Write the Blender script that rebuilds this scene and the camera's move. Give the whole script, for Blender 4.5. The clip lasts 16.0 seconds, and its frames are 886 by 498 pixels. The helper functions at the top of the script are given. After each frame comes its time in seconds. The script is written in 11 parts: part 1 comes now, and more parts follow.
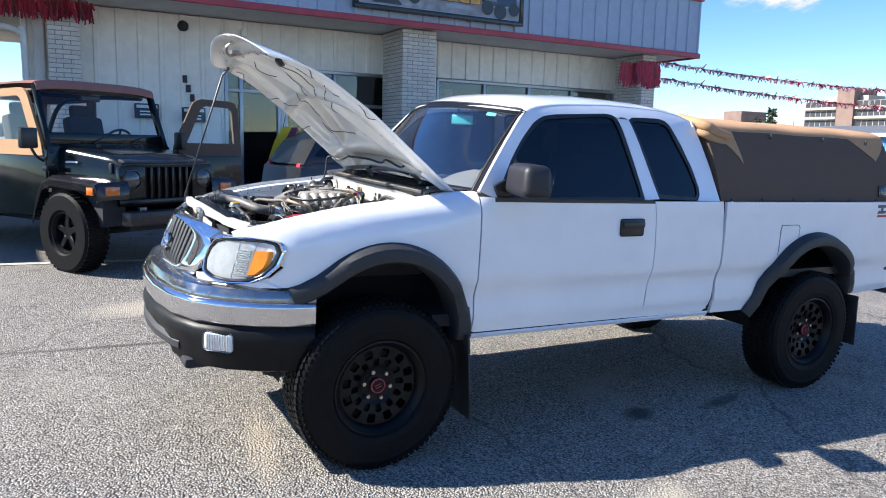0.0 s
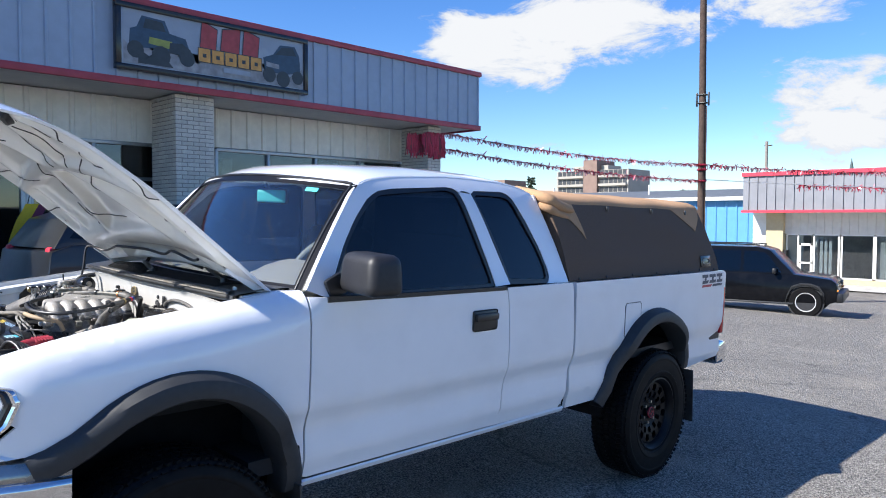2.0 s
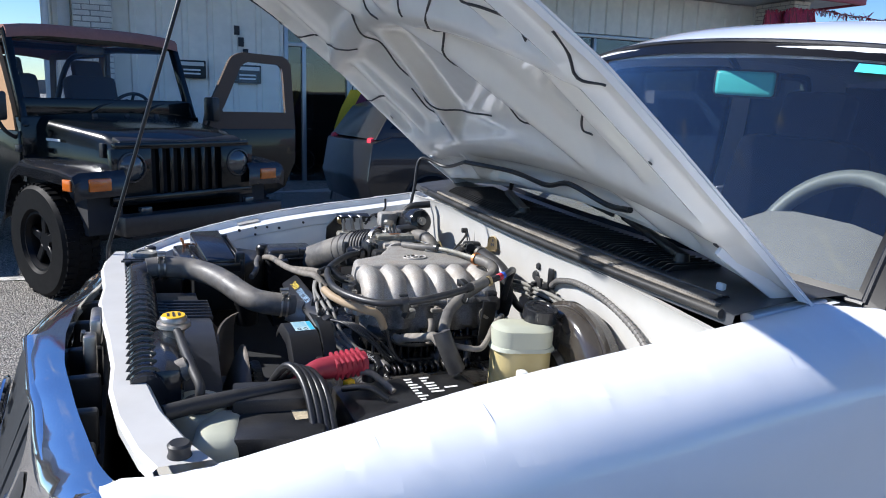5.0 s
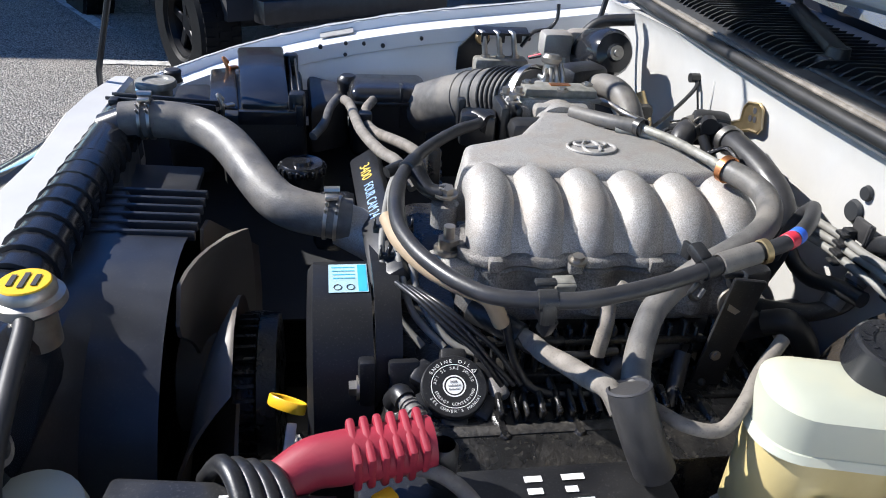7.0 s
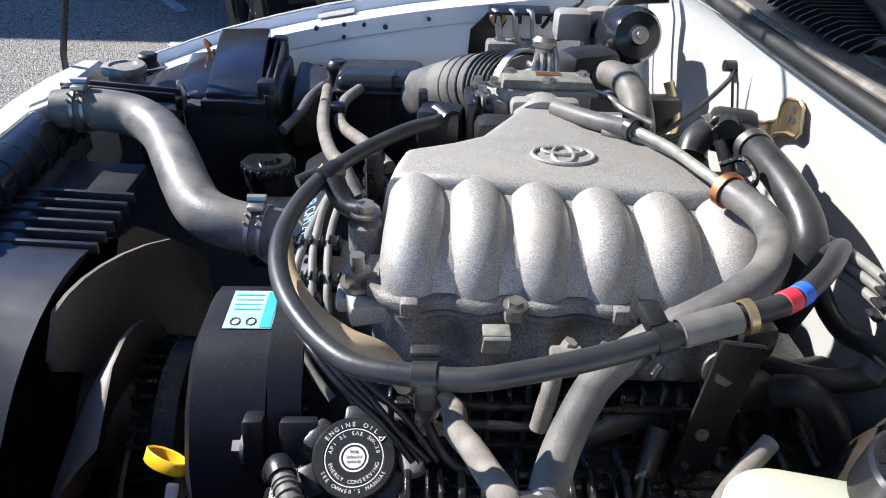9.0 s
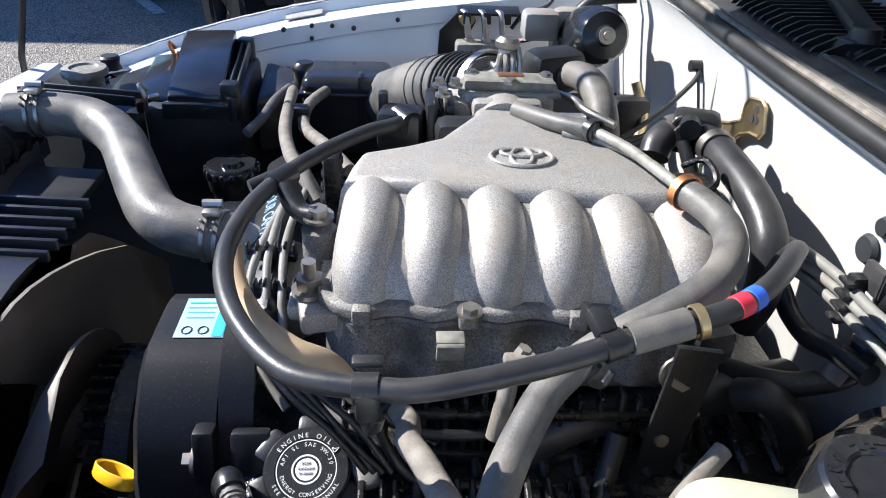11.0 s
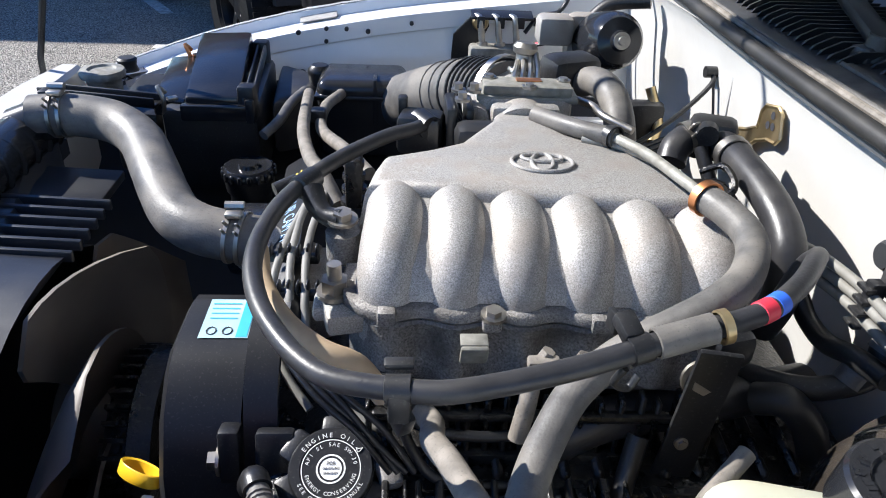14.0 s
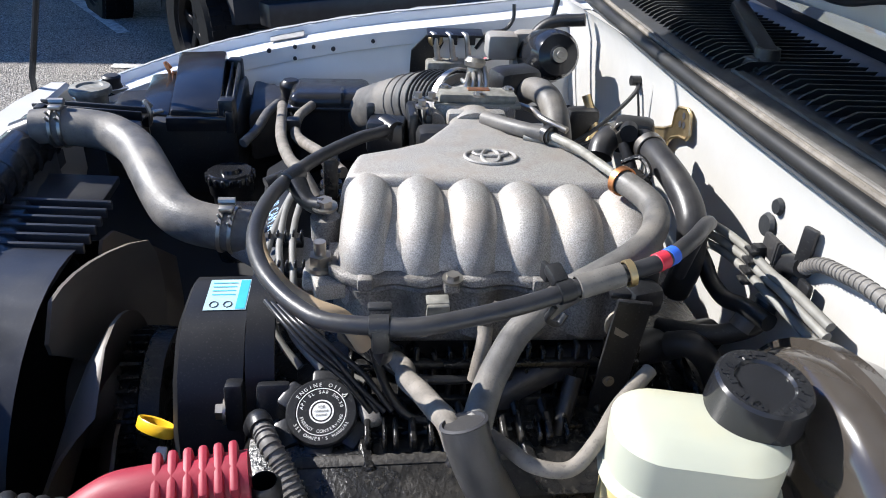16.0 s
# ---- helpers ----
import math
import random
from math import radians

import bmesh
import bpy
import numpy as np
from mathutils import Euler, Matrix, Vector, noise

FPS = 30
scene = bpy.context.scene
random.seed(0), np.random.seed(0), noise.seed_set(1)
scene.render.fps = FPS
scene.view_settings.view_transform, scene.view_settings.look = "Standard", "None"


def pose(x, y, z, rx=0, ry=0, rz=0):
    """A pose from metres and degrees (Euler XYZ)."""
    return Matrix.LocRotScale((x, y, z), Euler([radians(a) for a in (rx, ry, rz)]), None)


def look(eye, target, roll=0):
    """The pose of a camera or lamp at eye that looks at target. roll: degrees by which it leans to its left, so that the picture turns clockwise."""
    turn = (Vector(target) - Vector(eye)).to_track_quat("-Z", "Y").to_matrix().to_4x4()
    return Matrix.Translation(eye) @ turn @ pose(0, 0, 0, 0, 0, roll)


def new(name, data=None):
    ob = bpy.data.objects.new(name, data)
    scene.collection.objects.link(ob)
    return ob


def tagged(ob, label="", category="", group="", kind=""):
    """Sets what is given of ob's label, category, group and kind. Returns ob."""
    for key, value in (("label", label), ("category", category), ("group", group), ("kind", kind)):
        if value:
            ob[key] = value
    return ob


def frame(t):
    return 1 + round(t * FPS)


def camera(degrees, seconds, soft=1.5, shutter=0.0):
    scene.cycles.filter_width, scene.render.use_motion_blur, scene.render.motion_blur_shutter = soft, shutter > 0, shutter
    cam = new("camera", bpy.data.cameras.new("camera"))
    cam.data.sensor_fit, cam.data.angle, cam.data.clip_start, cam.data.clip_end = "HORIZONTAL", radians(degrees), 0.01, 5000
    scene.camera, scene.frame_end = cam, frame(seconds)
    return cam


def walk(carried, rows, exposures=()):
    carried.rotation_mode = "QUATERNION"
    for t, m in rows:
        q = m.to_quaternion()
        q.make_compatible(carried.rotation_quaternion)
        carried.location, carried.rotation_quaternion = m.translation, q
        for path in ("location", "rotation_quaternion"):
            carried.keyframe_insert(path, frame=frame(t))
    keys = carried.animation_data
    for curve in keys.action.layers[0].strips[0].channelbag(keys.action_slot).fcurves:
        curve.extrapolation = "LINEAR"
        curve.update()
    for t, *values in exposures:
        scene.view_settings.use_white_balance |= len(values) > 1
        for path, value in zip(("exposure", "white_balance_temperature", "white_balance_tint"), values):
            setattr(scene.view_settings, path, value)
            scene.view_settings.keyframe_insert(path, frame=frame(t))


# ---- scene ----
cam = camera(62.4, 16.0, 1.0)
PATH = [
    (0, (-1.282, -3.787, 1.491), (-0.322, -2.055, 1.211), 1.4),
    (0.5, (-1.258, -3.66, 1.49), (-0.226, -1.964, 1.254), 1.2),
    (1, (-1.236, -3.418, 1.533), (-0.08, -1.796, 1.352), 1.0),
    (1.5, (-1.163, -3.24, 1.538), (0.132, -1.721, 1.408), 0.6),
    (2, (-1.0, -3.014, 1.542), (0.435, -1.624, 1.457), 0.1),
    (2.5, (-0.937, -2.763, 1.544), (0.57, -1.451, 1.475), -0.1),
    (3, (-1.018, -2.488, 1.576), (0.403, -1.083, 1.485), 0.4),
    (3.5, (-1.022, -2.318, 1.56), (0.205, -0.744, 1.426), 0.6),
    (4, (-0.834, -2.134, 1.55), (0.215, -0.442, 1.363), 0.8),
    (4.5, (-0.621, -1.865, 1.552), (0.277, -0.099, 1.28), 1.5),
    (5, (-0.515, -1.517, 1.567), (0.264, 0.284, 1.18), 1.8),
    (5.2, (-0.48, -1.393, 1.549), (0.268, 0.412, 1.121), 2.3),
    (7.3, (-0.167, -0.71, 1.482), (0.057, 1.032, 0.526), 2.3),
    (7.5, (-0.133, -0.694, 1.473), (0.053, 1.051, 0.513), 2.2),
    (8, (-0.084, -0.656, 1.471), (0.024, 1.09, 0.501), 1.8),
    (8.2, (-0.077, -0.643, 1.47), (0.009, 1.105, 0.502), 1.6),
    (10.3, (-0.042, -0.601, 1.458), (0.026, 1.141, 0.479), 0.6),
    (10.5, (-0.038, -0.601, 1.46), (0.045, 1.143, 0.484), 0.7),
    (11, (-0.039, -0.6, 1.461), (0.069, 1.147, 0.493), 1.1),
    (11.5, (-0.036, -0.602, 1.466), (0.091, 1.151, 0.512), 1.6),
    (12, (-0.046, -0.608, 1.473), (0.098, 1.15, 0.531), 2.0),
    (12.5, (-0.039, -0.605, 1.469), (0.113, 1.156, 0.534), 2.2),
    (13, (-0.039, -0.597, 1.464), (0.107, 1.163, 0.526), 2.1),
    (13.5, (-0.049, -0.602, 1.463), (0.077, 1.152, 0.511), 1.9),
    (14, (-0.055, -0.605, 1.466), (0.046, 1.143, 0.501), 1.4),
    (14.5, (-0.072, -0.636, 1.471), (0.014, 1.111, 0.501), 1.1),
    (15, (-0.069, -0.676, 1.475), (0.027, 1.071, 0.507), 1.0),
    (15.5, (-0.059, -0.704, 1.485), (0.077, 1.049, 0.532), 1.2),
    (16, (-0.067, -0.722, 1.493), (0.141, 1.037, 0.565), 1.5),
]
walk(cam, [(t, look(eye, target, roll)) for t, eye, target, roll in PATH], exposures=((0.0, 1.45, 6480, 10), (1.0, 1.39, 6400, 10), (2.5, 1.18, 6230, 10), (3.5, 1.18, 6200, 10), (5.0, 0.94, 6180, 10), (7.3, 1.18, 6200, 10), (10.3, 1.40, 6220, 10), (16.0, 1.28, 6220, 10)))
HOOD_OPEN = 46.0

CLOUDS = (((0.79, 0.57, 0.235), 0.16), ((0.83, 0.505, 0.255), 0.14), ((0.745, 0.632, 0.214), 0.10), ((0.912, 0.323, 0.258), 0.14), ((0.967, 0.21, 0.147), 0.17), ((0.958, 0.27, 0.10), 0.12),
          ((0.70, 0.67, 0.24), 0.09), ((-0.8, -0.4, 0.5), 0.3), ((0.2, -0.9, 0.4), 0.25))

# ---- light ----
SUN_TO = Vector((-1.99, 0.84, 1.73)).normalized()
world = bpy.data.worlds.new("world")
scene.world = world
world.use_nodes = True
wt = world.node_tree
wt.nodes.clear()


def wn(kind, **props):
    n = wt.nodes.new(kind)
    for k, v in props.items():
        n.inputs[k].default_value = v
    return n


sky = wt.nodes.new("ShaderNodeTexSky")
sky.sky_type = "NISHITA"
sky.sun_disc = False
sky.sun_elevation = math.asin(SUN_TO.z)
sky.sun_rotation = math.atan2(SUN_TO.x, SUN_TO.y)
sky.air_density, sky.dust_density, sky.ozone_density = 1.0, 0.0, 2.5
sky_bg = wn("ShaderNodeBackground", Strength=0.074)
sky_sat = wn("ShaderNodeHueSaturation", Saturation=1.26, Hue=0.508)
wt.links.new(sky.outputs[0], sky_sat.inputs["Color"])
sky_tint = wt.nodes.new("ShaderNodeMix")
sky_tint.data_type, sky_tint.blend_type = "RGBA", "MULTIPLY"
sky_tint.inputs[0].default_value = 1.0
sky_tint.inputs[7].default_value = (0.86, 0.97, 1.12, 1)
wt.links.new(sky_sat.outputs[0], sky_tint.inputs[6])
wt.links.new(sky_tint.outputs[2], sky_bg.inputs[0])
# cumulus clouds, flattened towards the horizon
wtex = wt.nodes.new("ShaderNodeTexCoord")
wsep = wt.nodes.new("ShaderNodeSeparateXYZ")
wt.links.new(wtex.outputs["Generated"], wsep.inputs[0])
wmap = wn("ShaderNodeMapping")
wmap.inputs["Scale"].default_value = (1.0, 1.0, 2.6)
wmap.inputs["Location"].default_value = (0.35, 0.2, 0.1)
wt.links.new(wtex.outputs["Generated"], wmap.inputs[0])
wnoise = wn("ShaderNodeTexNoise", Scale=7.5, Detail=11.0, Roughness=0.66, Distortion=0.35)
wt.links.new(wmap.outputs[0], wnoise.inputs["Vector"])


def cloud_lobe(direction, radius):
    """How far a direction of the sky lies inside one bank of cloud."""
    d = wt.nodes.new("ShaderNodeVectorMath")
    d.operation = "DISTANCE"
    s = wt.nodes.new("ShaderNodeVectorMath")
    s.operation = "MULTIPLY"
    s.inputs[1].default_value = (1.0, 1.0, 1.9)
    wt.links.new(wtex.outputs["Generated"], s.inputs[0])
    v = Vector(direction).normalized()
    wt.links.new(s.outputs[0], d.inputs[0])
    d.inputs[1].default_value = (v.x, v.y, v.z * 1.9)
    m = wt.nodes.new("ShaderNodeMapRange")
    m.inputs["From Min"].default_value = radius
    m.inputs["From Max"].default_value = radius * 0.25
    m.inputs["To Max"].default_value = 0.19
    wt.links.new(d.outputs["Value"], m.inputs[0])
    return m.outputs[0]


def w_add(a, b):
    n = wt.nodes.new("ShaderNodeMath")
    n.operation = "ADD"
    wt.links.new(a, n.inputs[0])
    wt.links.new(b, n.inputs[1])
    return n.outputs[0]


cover = wnoise.outputs["Fac"]
for direction, radius in CLOUDS:
    cover = w_add(cover, cloud_lobe(direction, radius))
wramp = wn("ShaderNodeMapRange")
wramp.interpolation_type = "SMOOTHSTEP"
wramp.inputs["From Min"].default_value = 0.61
wramp.inputs["From Max"].default_value = 0.74
wt.links.new(cover, wramp.inputs[0])
wtone = wt.nodes.new("ShaderNodeValToRGB")
wtone.color_ramp.elements[0].position, wtone.color_ramp.elements[0].color = 0.60, (0.62, 0.70, 0.84, 1)
wtone.color_ramp.elements[1].position, wtone.color_ramp.elements[1].color = 0.78, (1.0, 1.0, 1.0, 1)
wt.links.new(cover, wtone.inputs[0])
cloud_bg = wn("ShaderNodeBackground", Strength=0.40)
wt.links.new(wtone.outputs[0], cloud_bg.inputs[0])
wmix = wt.nodes.new("ShaderNodeMixShader")
wt.links.new(wramp.outputs[0], wmix.inputs[0])
wt.links.new(sky_bg.outputs[0], wmix.inputs[1])
wt.links.new(cloud_bg.outputs[0], wmix.inputs[2])
wout = wt.nodes.new("ShaderNodeOutputWorld")
wt.links.new(wmix.outputs[0], wout.inputs[0])

sun = new("sun", bpy.data.lights.new("sun", "SUN"))
sun.data.energy, sun.data.angle, sun.data.color = 4.25, radians(0.53), (1.0, 0.95, 0.88)
sun.matrix_world = look((0, 0, 0), -SUN_TO)


# ---- materials ----
def material(name, color, rough=0.5, metal=0.0, grain=0.0, grain_scale=60.0, bump=0.0, bump_scale=200.0, stain=0.0,
             stain_scale=3.0, stain_color=None, coat=0.0, rand=0.0, spec=0.5, speck=0.0, speck_scale=420.0, speck_color=(0.05, 0.047, 0.043)):
    """A surface with colour variation at two scales, roughness variation and fine relief."""
    m = bpy.data.materials.new(name)
    m.use_nodes = True
    t = m.node_tree
    b = t.nodes["Principled BSDF"]
    b.inputs["Roughness"].default_value, b.inputs["Metallic"].default_value = rough, metal
    b.inputs["Specular IOR Level"].default_value = spec
    b.inputs["Coat Weight"].default_value, b.inputs["Coat Roughness"].default_value = coat, 0.03
    col = (*color, 1)
    b.inputs["Base Color"].default_value = col
    tex = t.nodes.new("ShaderNodeTexCoord")
    src = None

    def noise_node(scale, detail=4.0):
        n = t.nodes.new("ShaderNodeTexNoise")
        n.inputs["Scale"].default_value, n.inputs["Detail"].default_value = scale, detail
        t.links.new(tex.outputs["Object"], n.inputs["Vector"])
        return n.outputs["Fac"]

    def mix(fac, a, bb, kind="MIX"):
        n = t.nodes.new("ShaderNodeMix")
        n.data_type, n.blend_type = "RGBA", kind
        if fac is not None and not isinstance(fac, float):
            t.links.new(fac, n.inputs[0])
        elif fac is not None:
            n.inputs[0].default_value = fac
        for s, v in ((6, a), (7, bb)):
            if isinstance(v, tuple):
                n.inputs[s].default_value = v
            else:
                t.links.new(v, n.inputs[s])
        return n.outputs[2]

    def ramp(v, lo, hi, a=0.0, z=1.0):
        n = t.nodes.new("ShaderNodeMapRange")
        for k, x in (("From Min", lo), ("From Max", hi), ("To Min", a), ("To Max", z)):
            n.inputs[k].default_value = x
        t.links.new(v, n.inputs[0])
        return n.outputs[0]

    src = col
    if grain:
        f = ramp(noise_node(grain_scale, 6.0), 0.3, 0.7)
        src = mix(f, tuple(c * (1 - grain) for c in color) + (1,), tuple(min(1, c * (1 + grain)) for c in color) + (1,))
    if stain:
        f = ramp(noise_node(stain_scale, 8.0), 0.46, 0.66, 0.0, stain)
        src = mix(f, src, (*(stain_color or tuple(c * 0.5 for c in color)), 1))
        r = t.nodes.new("ShaderNodeMath")
        r.operation = "MULTIPLY_ADD"
        t.links.new(f, r.inputs[0])
        r.inputs[1].default_value, r.inputs[2].default_value = 0.3, rough
        t.links.new(r.outputs[0], b.inputs["Roughness"])
    if speck:
        f = ramp(noise_node(speck_scale, 3.0), 0.60, 0.68, 0.0, speck)
        src = mix(f, src, (*speck_color, 1))
    if rand:
        info = t.nodes.new("ShaderNodeObjectInfo")
        f = ramp(info.outputs["Random"], 0, 1, 1 - rand, 1 + rand)
        c = t.nodes.new("ShaderNodeCombineColor")
        for i in range(3):
            t.links.new(f, c.inputs[i])
        src = mix(1.0, src, c.outputs[0], "MULTIPLY")
    if not isinstance(src, tuple):
        t.links.new(src, b.inputs["Base Color"])
    if bump:
        n = t.nodes.new("ShaderNodeBump")
        n.inputs["Strength"].default_value = bump
        n.inputs["Distance"].default_value = 0.004
        t.links.new(noise_node(bump_scale, 5.0), n.inputs["Height"])
        t.links.new(n.outputs[0], b.inputs["Normal"])
    return m


def glass_material(name, color, rough=0.0, base=0.035):
    """A tinted pane: clear gloss over a see-through tint."""
    m = bpy.data.materials.new(name)
    m.use_nodes = True
    t = m.node_tree
    t.nodes.clear()
    g = t.nodes.new("ShaderNodeBsdfGlossy")
    g.inputs["Roughness"].default_value = rough
    g.inputs["Color"].default_value = (1, 1, 1, 1)
    tr = t.nodes.new("ShaderNodeBsdfTransparent")
    tr.inputs["Color"].default_value = (*color, 1)
    lw = t.nodes.new("ShaderNodeLayerWeight")
    power = t.nodes.new("ShaderNodeMath")
    power.operation = "POWER"
    power.inputs[1].default_value = 4.0
    t.links.new(lw.outputs["Facing"], power.inputs[0])
    fr = t.nodes.new("ShaderNodeMapRange")
    fr.inputs["To Min"].default_value, fr.inputs["To Max"].default_value = base, 0.9
    t.links.new(power.outputs[0], fr.inputs[0])
    mx = t.nodes.new("ShaderNodeMixShader")
    t.links.new(fr.outputs[0], mx.inputs[0])
    t.links.new(tr.outputs[0], mx.inputs[1])
    t.links.new(g.outputs[0], mx.inputs[2])
    o = t.nodes.new("ShaderNodeOutputMaterial")
    t.links.new(mx.outputs[0], o.inputs[0])
    return m


WHITE = material("white_paint", (0.81, 0.82, 0.84), 0.30, coat=1.0, grain=0.02, grain_scale=4, stain=0.06, stain_scale=5)
# white bay paint coloured darker than it is, against the strong sun there
WHITE_IN = material("dimmed_bay_paint", (0.52, 0.512, 0.49), 0.42, grain=0.05, grain_scale=14, stain=0.30, stain_scale=9, stain_color=(0.48, 0.45, 0.40), bump=0.08, bump_scale=60)
HOOD_IN = material("hood_inner_paint", (0.78, 0.77, 0.73), 0.30, grain=0.05, grain_scale=9, stain=0.30, stain_scale=5, stain_color=(0.60, 0.58, 0.52), bump=0.05, bump_scale=14, coat=0.8)
FLARE = material("grey_plastic", (0.021, 0.023, 0.026), 0.55, grain=0.18, grain_scale=40, bump=0.08, bump_scale=900, stain=0.2, stain_scale=7, stain_color=(0.045, 0.045, 0.048))
BLACK = material("black_plastic", (0.012, 0.0125, 0.0145), 0.34, speck=0.22, speck_scale=420, speck_color=(0.13, 0.125, 0.115), grain=0.3, grain_scale=30, bump=0.05, bump_scale=500, stain=0.35, stain_scale=11, stain_color=(0.042, 0.040, 0.037))
BLACK_GLOSS = material("glossy_black_plastic", (0.016, 0.017, 0.020), 0.15, grain=0.2, grain_scale=30, stain=0.25, stain_scale=9, stain_color=(0.05, 0.048, 0.045))
RUBBER = material("rubber", (0.018, 0.018, 0.019), 0.45, grain=0.25, grain_scale=40, bump=0.03, bump_scale=300, stain=0.5, stain_scale=14, stain_color=(0.05, 0.047, 0.042))
HOSE = material("dusty_hose_rubber", (0.098, 0.094, 0.089), 0.46, spec=0.5, grain=0.28, grain_scale=70, bump=0.10, bump_scale=420, stain=0.7, stain_scale=22, stain_color=(0.19, 0.172, 0.148), speck=0.35, speck_scale=520, speck_color=(0.03, 0.03, 0.03))
HOSE_GREY = material("sun_bleached_hose_rubber", (0.15, 0.142, 0.132), 0.48, grain=0.15, grain_scale=80, bump=0.03, bump_scale=260, stain=0.5, stain_scale=18, stain_color=(0.09, 0.085, 0.08), speck=0.25, speck_scale=300, speck_color=(0.26, 0.24, 0.21))
HOSE_BLACK = material("black_hose_rubber", (0.027, 0.027, 0.030), 0.36, spec=0.45, grain=0.25, grain_scale=60, bump=0.06, bump_scale=380, stain=0.5, stain_scale=24, stain_color=(0.060, 0.056, 0.050))
HOSE_TAN = material("grimy_hose_rubber", (0.20, 0.18, 0.155), 0.68, spec=0.3, grain=0.3, grain_scale=70, bump=0.12, bump_scale=380, stain=0.6, stain_scale=18, stain_color=(0.13, 0.115, 0.095), speck=0.4, speck_scale=420, speck_color=(0.06, 0.055, 0.05))
TYRE = material("tyre_rubber", (0.0055, 0.0055, 0.0060), 0.55, spec=0.12, grain=0.3, grain_scale=30, bump=0.06, bump_scale=500, stain=0.3, stain_scale=8, stain_color=(0.010, 0.0095, 0.009))
RIM = material("matte_black_wheel", (0.0045, 0.0045, 0.0055), 0.40, spec=0.2, grain=0.15, grain_scale=60, stain=0.2, stain_scale=10, stain_color=(0.008, 0.0075, 0.007))
CHROME = material("chrome", (0.72, 0.72, 0.73), 0.055, metal=0.97, grain=0.03, grain_scale=10, stain=0.15, stain_scale=12, stain_color=(0.6, 0.6, 0.6))
STEEL = material("plated_steel", (0.42, 0.40, 0.37), 0.38, metal=1.0, grain=0.2, grain_scale=60, stain=0.4, stain_scale=25, stain_color=(0.32, 0.27, 0.2))
ZINC = material("gold_zinc_steel", (0.62, 0.48, 0.26), 0.36, metal=1.0, grain=0.2, grain_scale=50, stain=0.4, stain_scale=25, stain_color=(0.4, 0.33, 0.25))
ALLOY = material("cast_aluminium", (0.365, 0.35, 0.33), 0.52, metal=0.38, grain=0.42, grain_scale=900, bump=0.17, bump_scale=1150, stain=0.6, stain_scale=30, stain_color=(0.30, 0.262, 0.225), speck=0.5, speck_scale=820, speck_color=(0.13, 0.118, 0.105))
# oily black casting, its colour lowered further for shade low in the bay
ALLOY_DARK = material("oily_shaded_cast_iron", (0.011, 0.0107, 0.0108), 0.27, metal=0.1, grain=0.3, grain_scale=90, bump=0.35, bump_scale=220, stain=0.45, stain_scale=38, stain_color=(0.048, 0.043, 0.037), speck=0.22, speck_scale=190, speck_color=(0.15, 0.135, 0.11))
AMBER = material("amber_lens", (0.95, 0.30, 0.02), 0.12, grain=0.12, grain_scale=18, coat=1.0)
LENS = material("hazed_lamp_lens", (0.50, 0.53, 0.53), 0.10, grain=0.08, grain_scale=6, stain=0.4, stain_scale=5, stain_color=(0.84, 0.85, 0.83), coat=0.8)
SILVER_LENS = material("fluted_reflector", (0.72, 0.73, 0.74), 0.14, metal=0.9, grain=0.1, grain_scale=40)
RESERVOIR = material("translucent_plastic", (0.425, 0.44, 0.36), 0.34, grain=0.06, grain_scale=12, stain=0.5, stain_scale=11, stain_color=(0.52, 0.48, 0.32))
FLUID = material("amber_fluid_plastic", (0.47, 0.385, 0.18), 0.35, grain=0.1, grain_scale=10, stain=0.4, stain_scale=16, stain_color=(0.38, 0.28, 0.09))
FAN = material("tan_fan_plastic", (0.105, 0.087, 0.071), 0.45, grain=0.15, grain_scale=15, stain=0.4, stain_scale=8, stain_color=(0.20, 0.175, 0.14))
YELLOW = material("yellow_plastic", (0.85, 0.50, 0.02), 0.32, grain=0.06, grain_scale=30)
RED = material("red_plastic", (0.62, 0.03, 0.06), 0.42, grain=0.15, grain_scale=18, stain=0.2, stain_scale=12, stain_color=(0.4, 0.05, 0.06))
BLUE = material("blue_tape", (0.03, 0.12, 0.60), 0.5, grain=0.1)
COPPER = material("copper_clamp", (0.62, 0.27, 0.12), 0.4, metal=1.0, grain=0.2, grain_scale=60)
PAPER = material("white_label", (0.80, 0.82, 0.80), 0.5, grain=0.04, grain_scale=80)
CYAN = material("cyan_print", (0.05, 0.42, 0.62), 0.5, grain=0.05)
INK = material("black_print", (0.03, 0.03, 0.035), 0.6, grain=0.1)
LETTER_WHITE = material("white_print", (0.78, 0.78, 0.76), 0.5, grain=0.06, grain_scale=60)
LETTER_BLUE = material("pale_blue_print", (0.35, 0.52, 0.72), 0.45, grain=0.06)
GOLD = material("gold_print", (0.75, 0.55, 0.08), 0.45, grain=0.06)
CANVAS = material("brown_canvas", (0.105, 0.072, 0.052), 0.9, grain=0.14, grain_scale=160, bump=0.3, bump_scale=500, stain=0.2, stain_scale=3, stain_color=(0.13, 0.09, 0.065))
TAN = material("tan_canvas", (0.43, 0.255, 0.135), 0.88, grain=0.1, grain_scale=140, bump=0.3, bump_scale=500, stain=0.25, stain_scale=4, stain_color=(0.42, 0.26, 0.14))
TINT = glass_material("dark_tinted_glass", (0.30, 0.32, 0.35))
PANE = glass_material("shop_glass", (0.66, 0.70, 0.72), 0.0, 0.07)


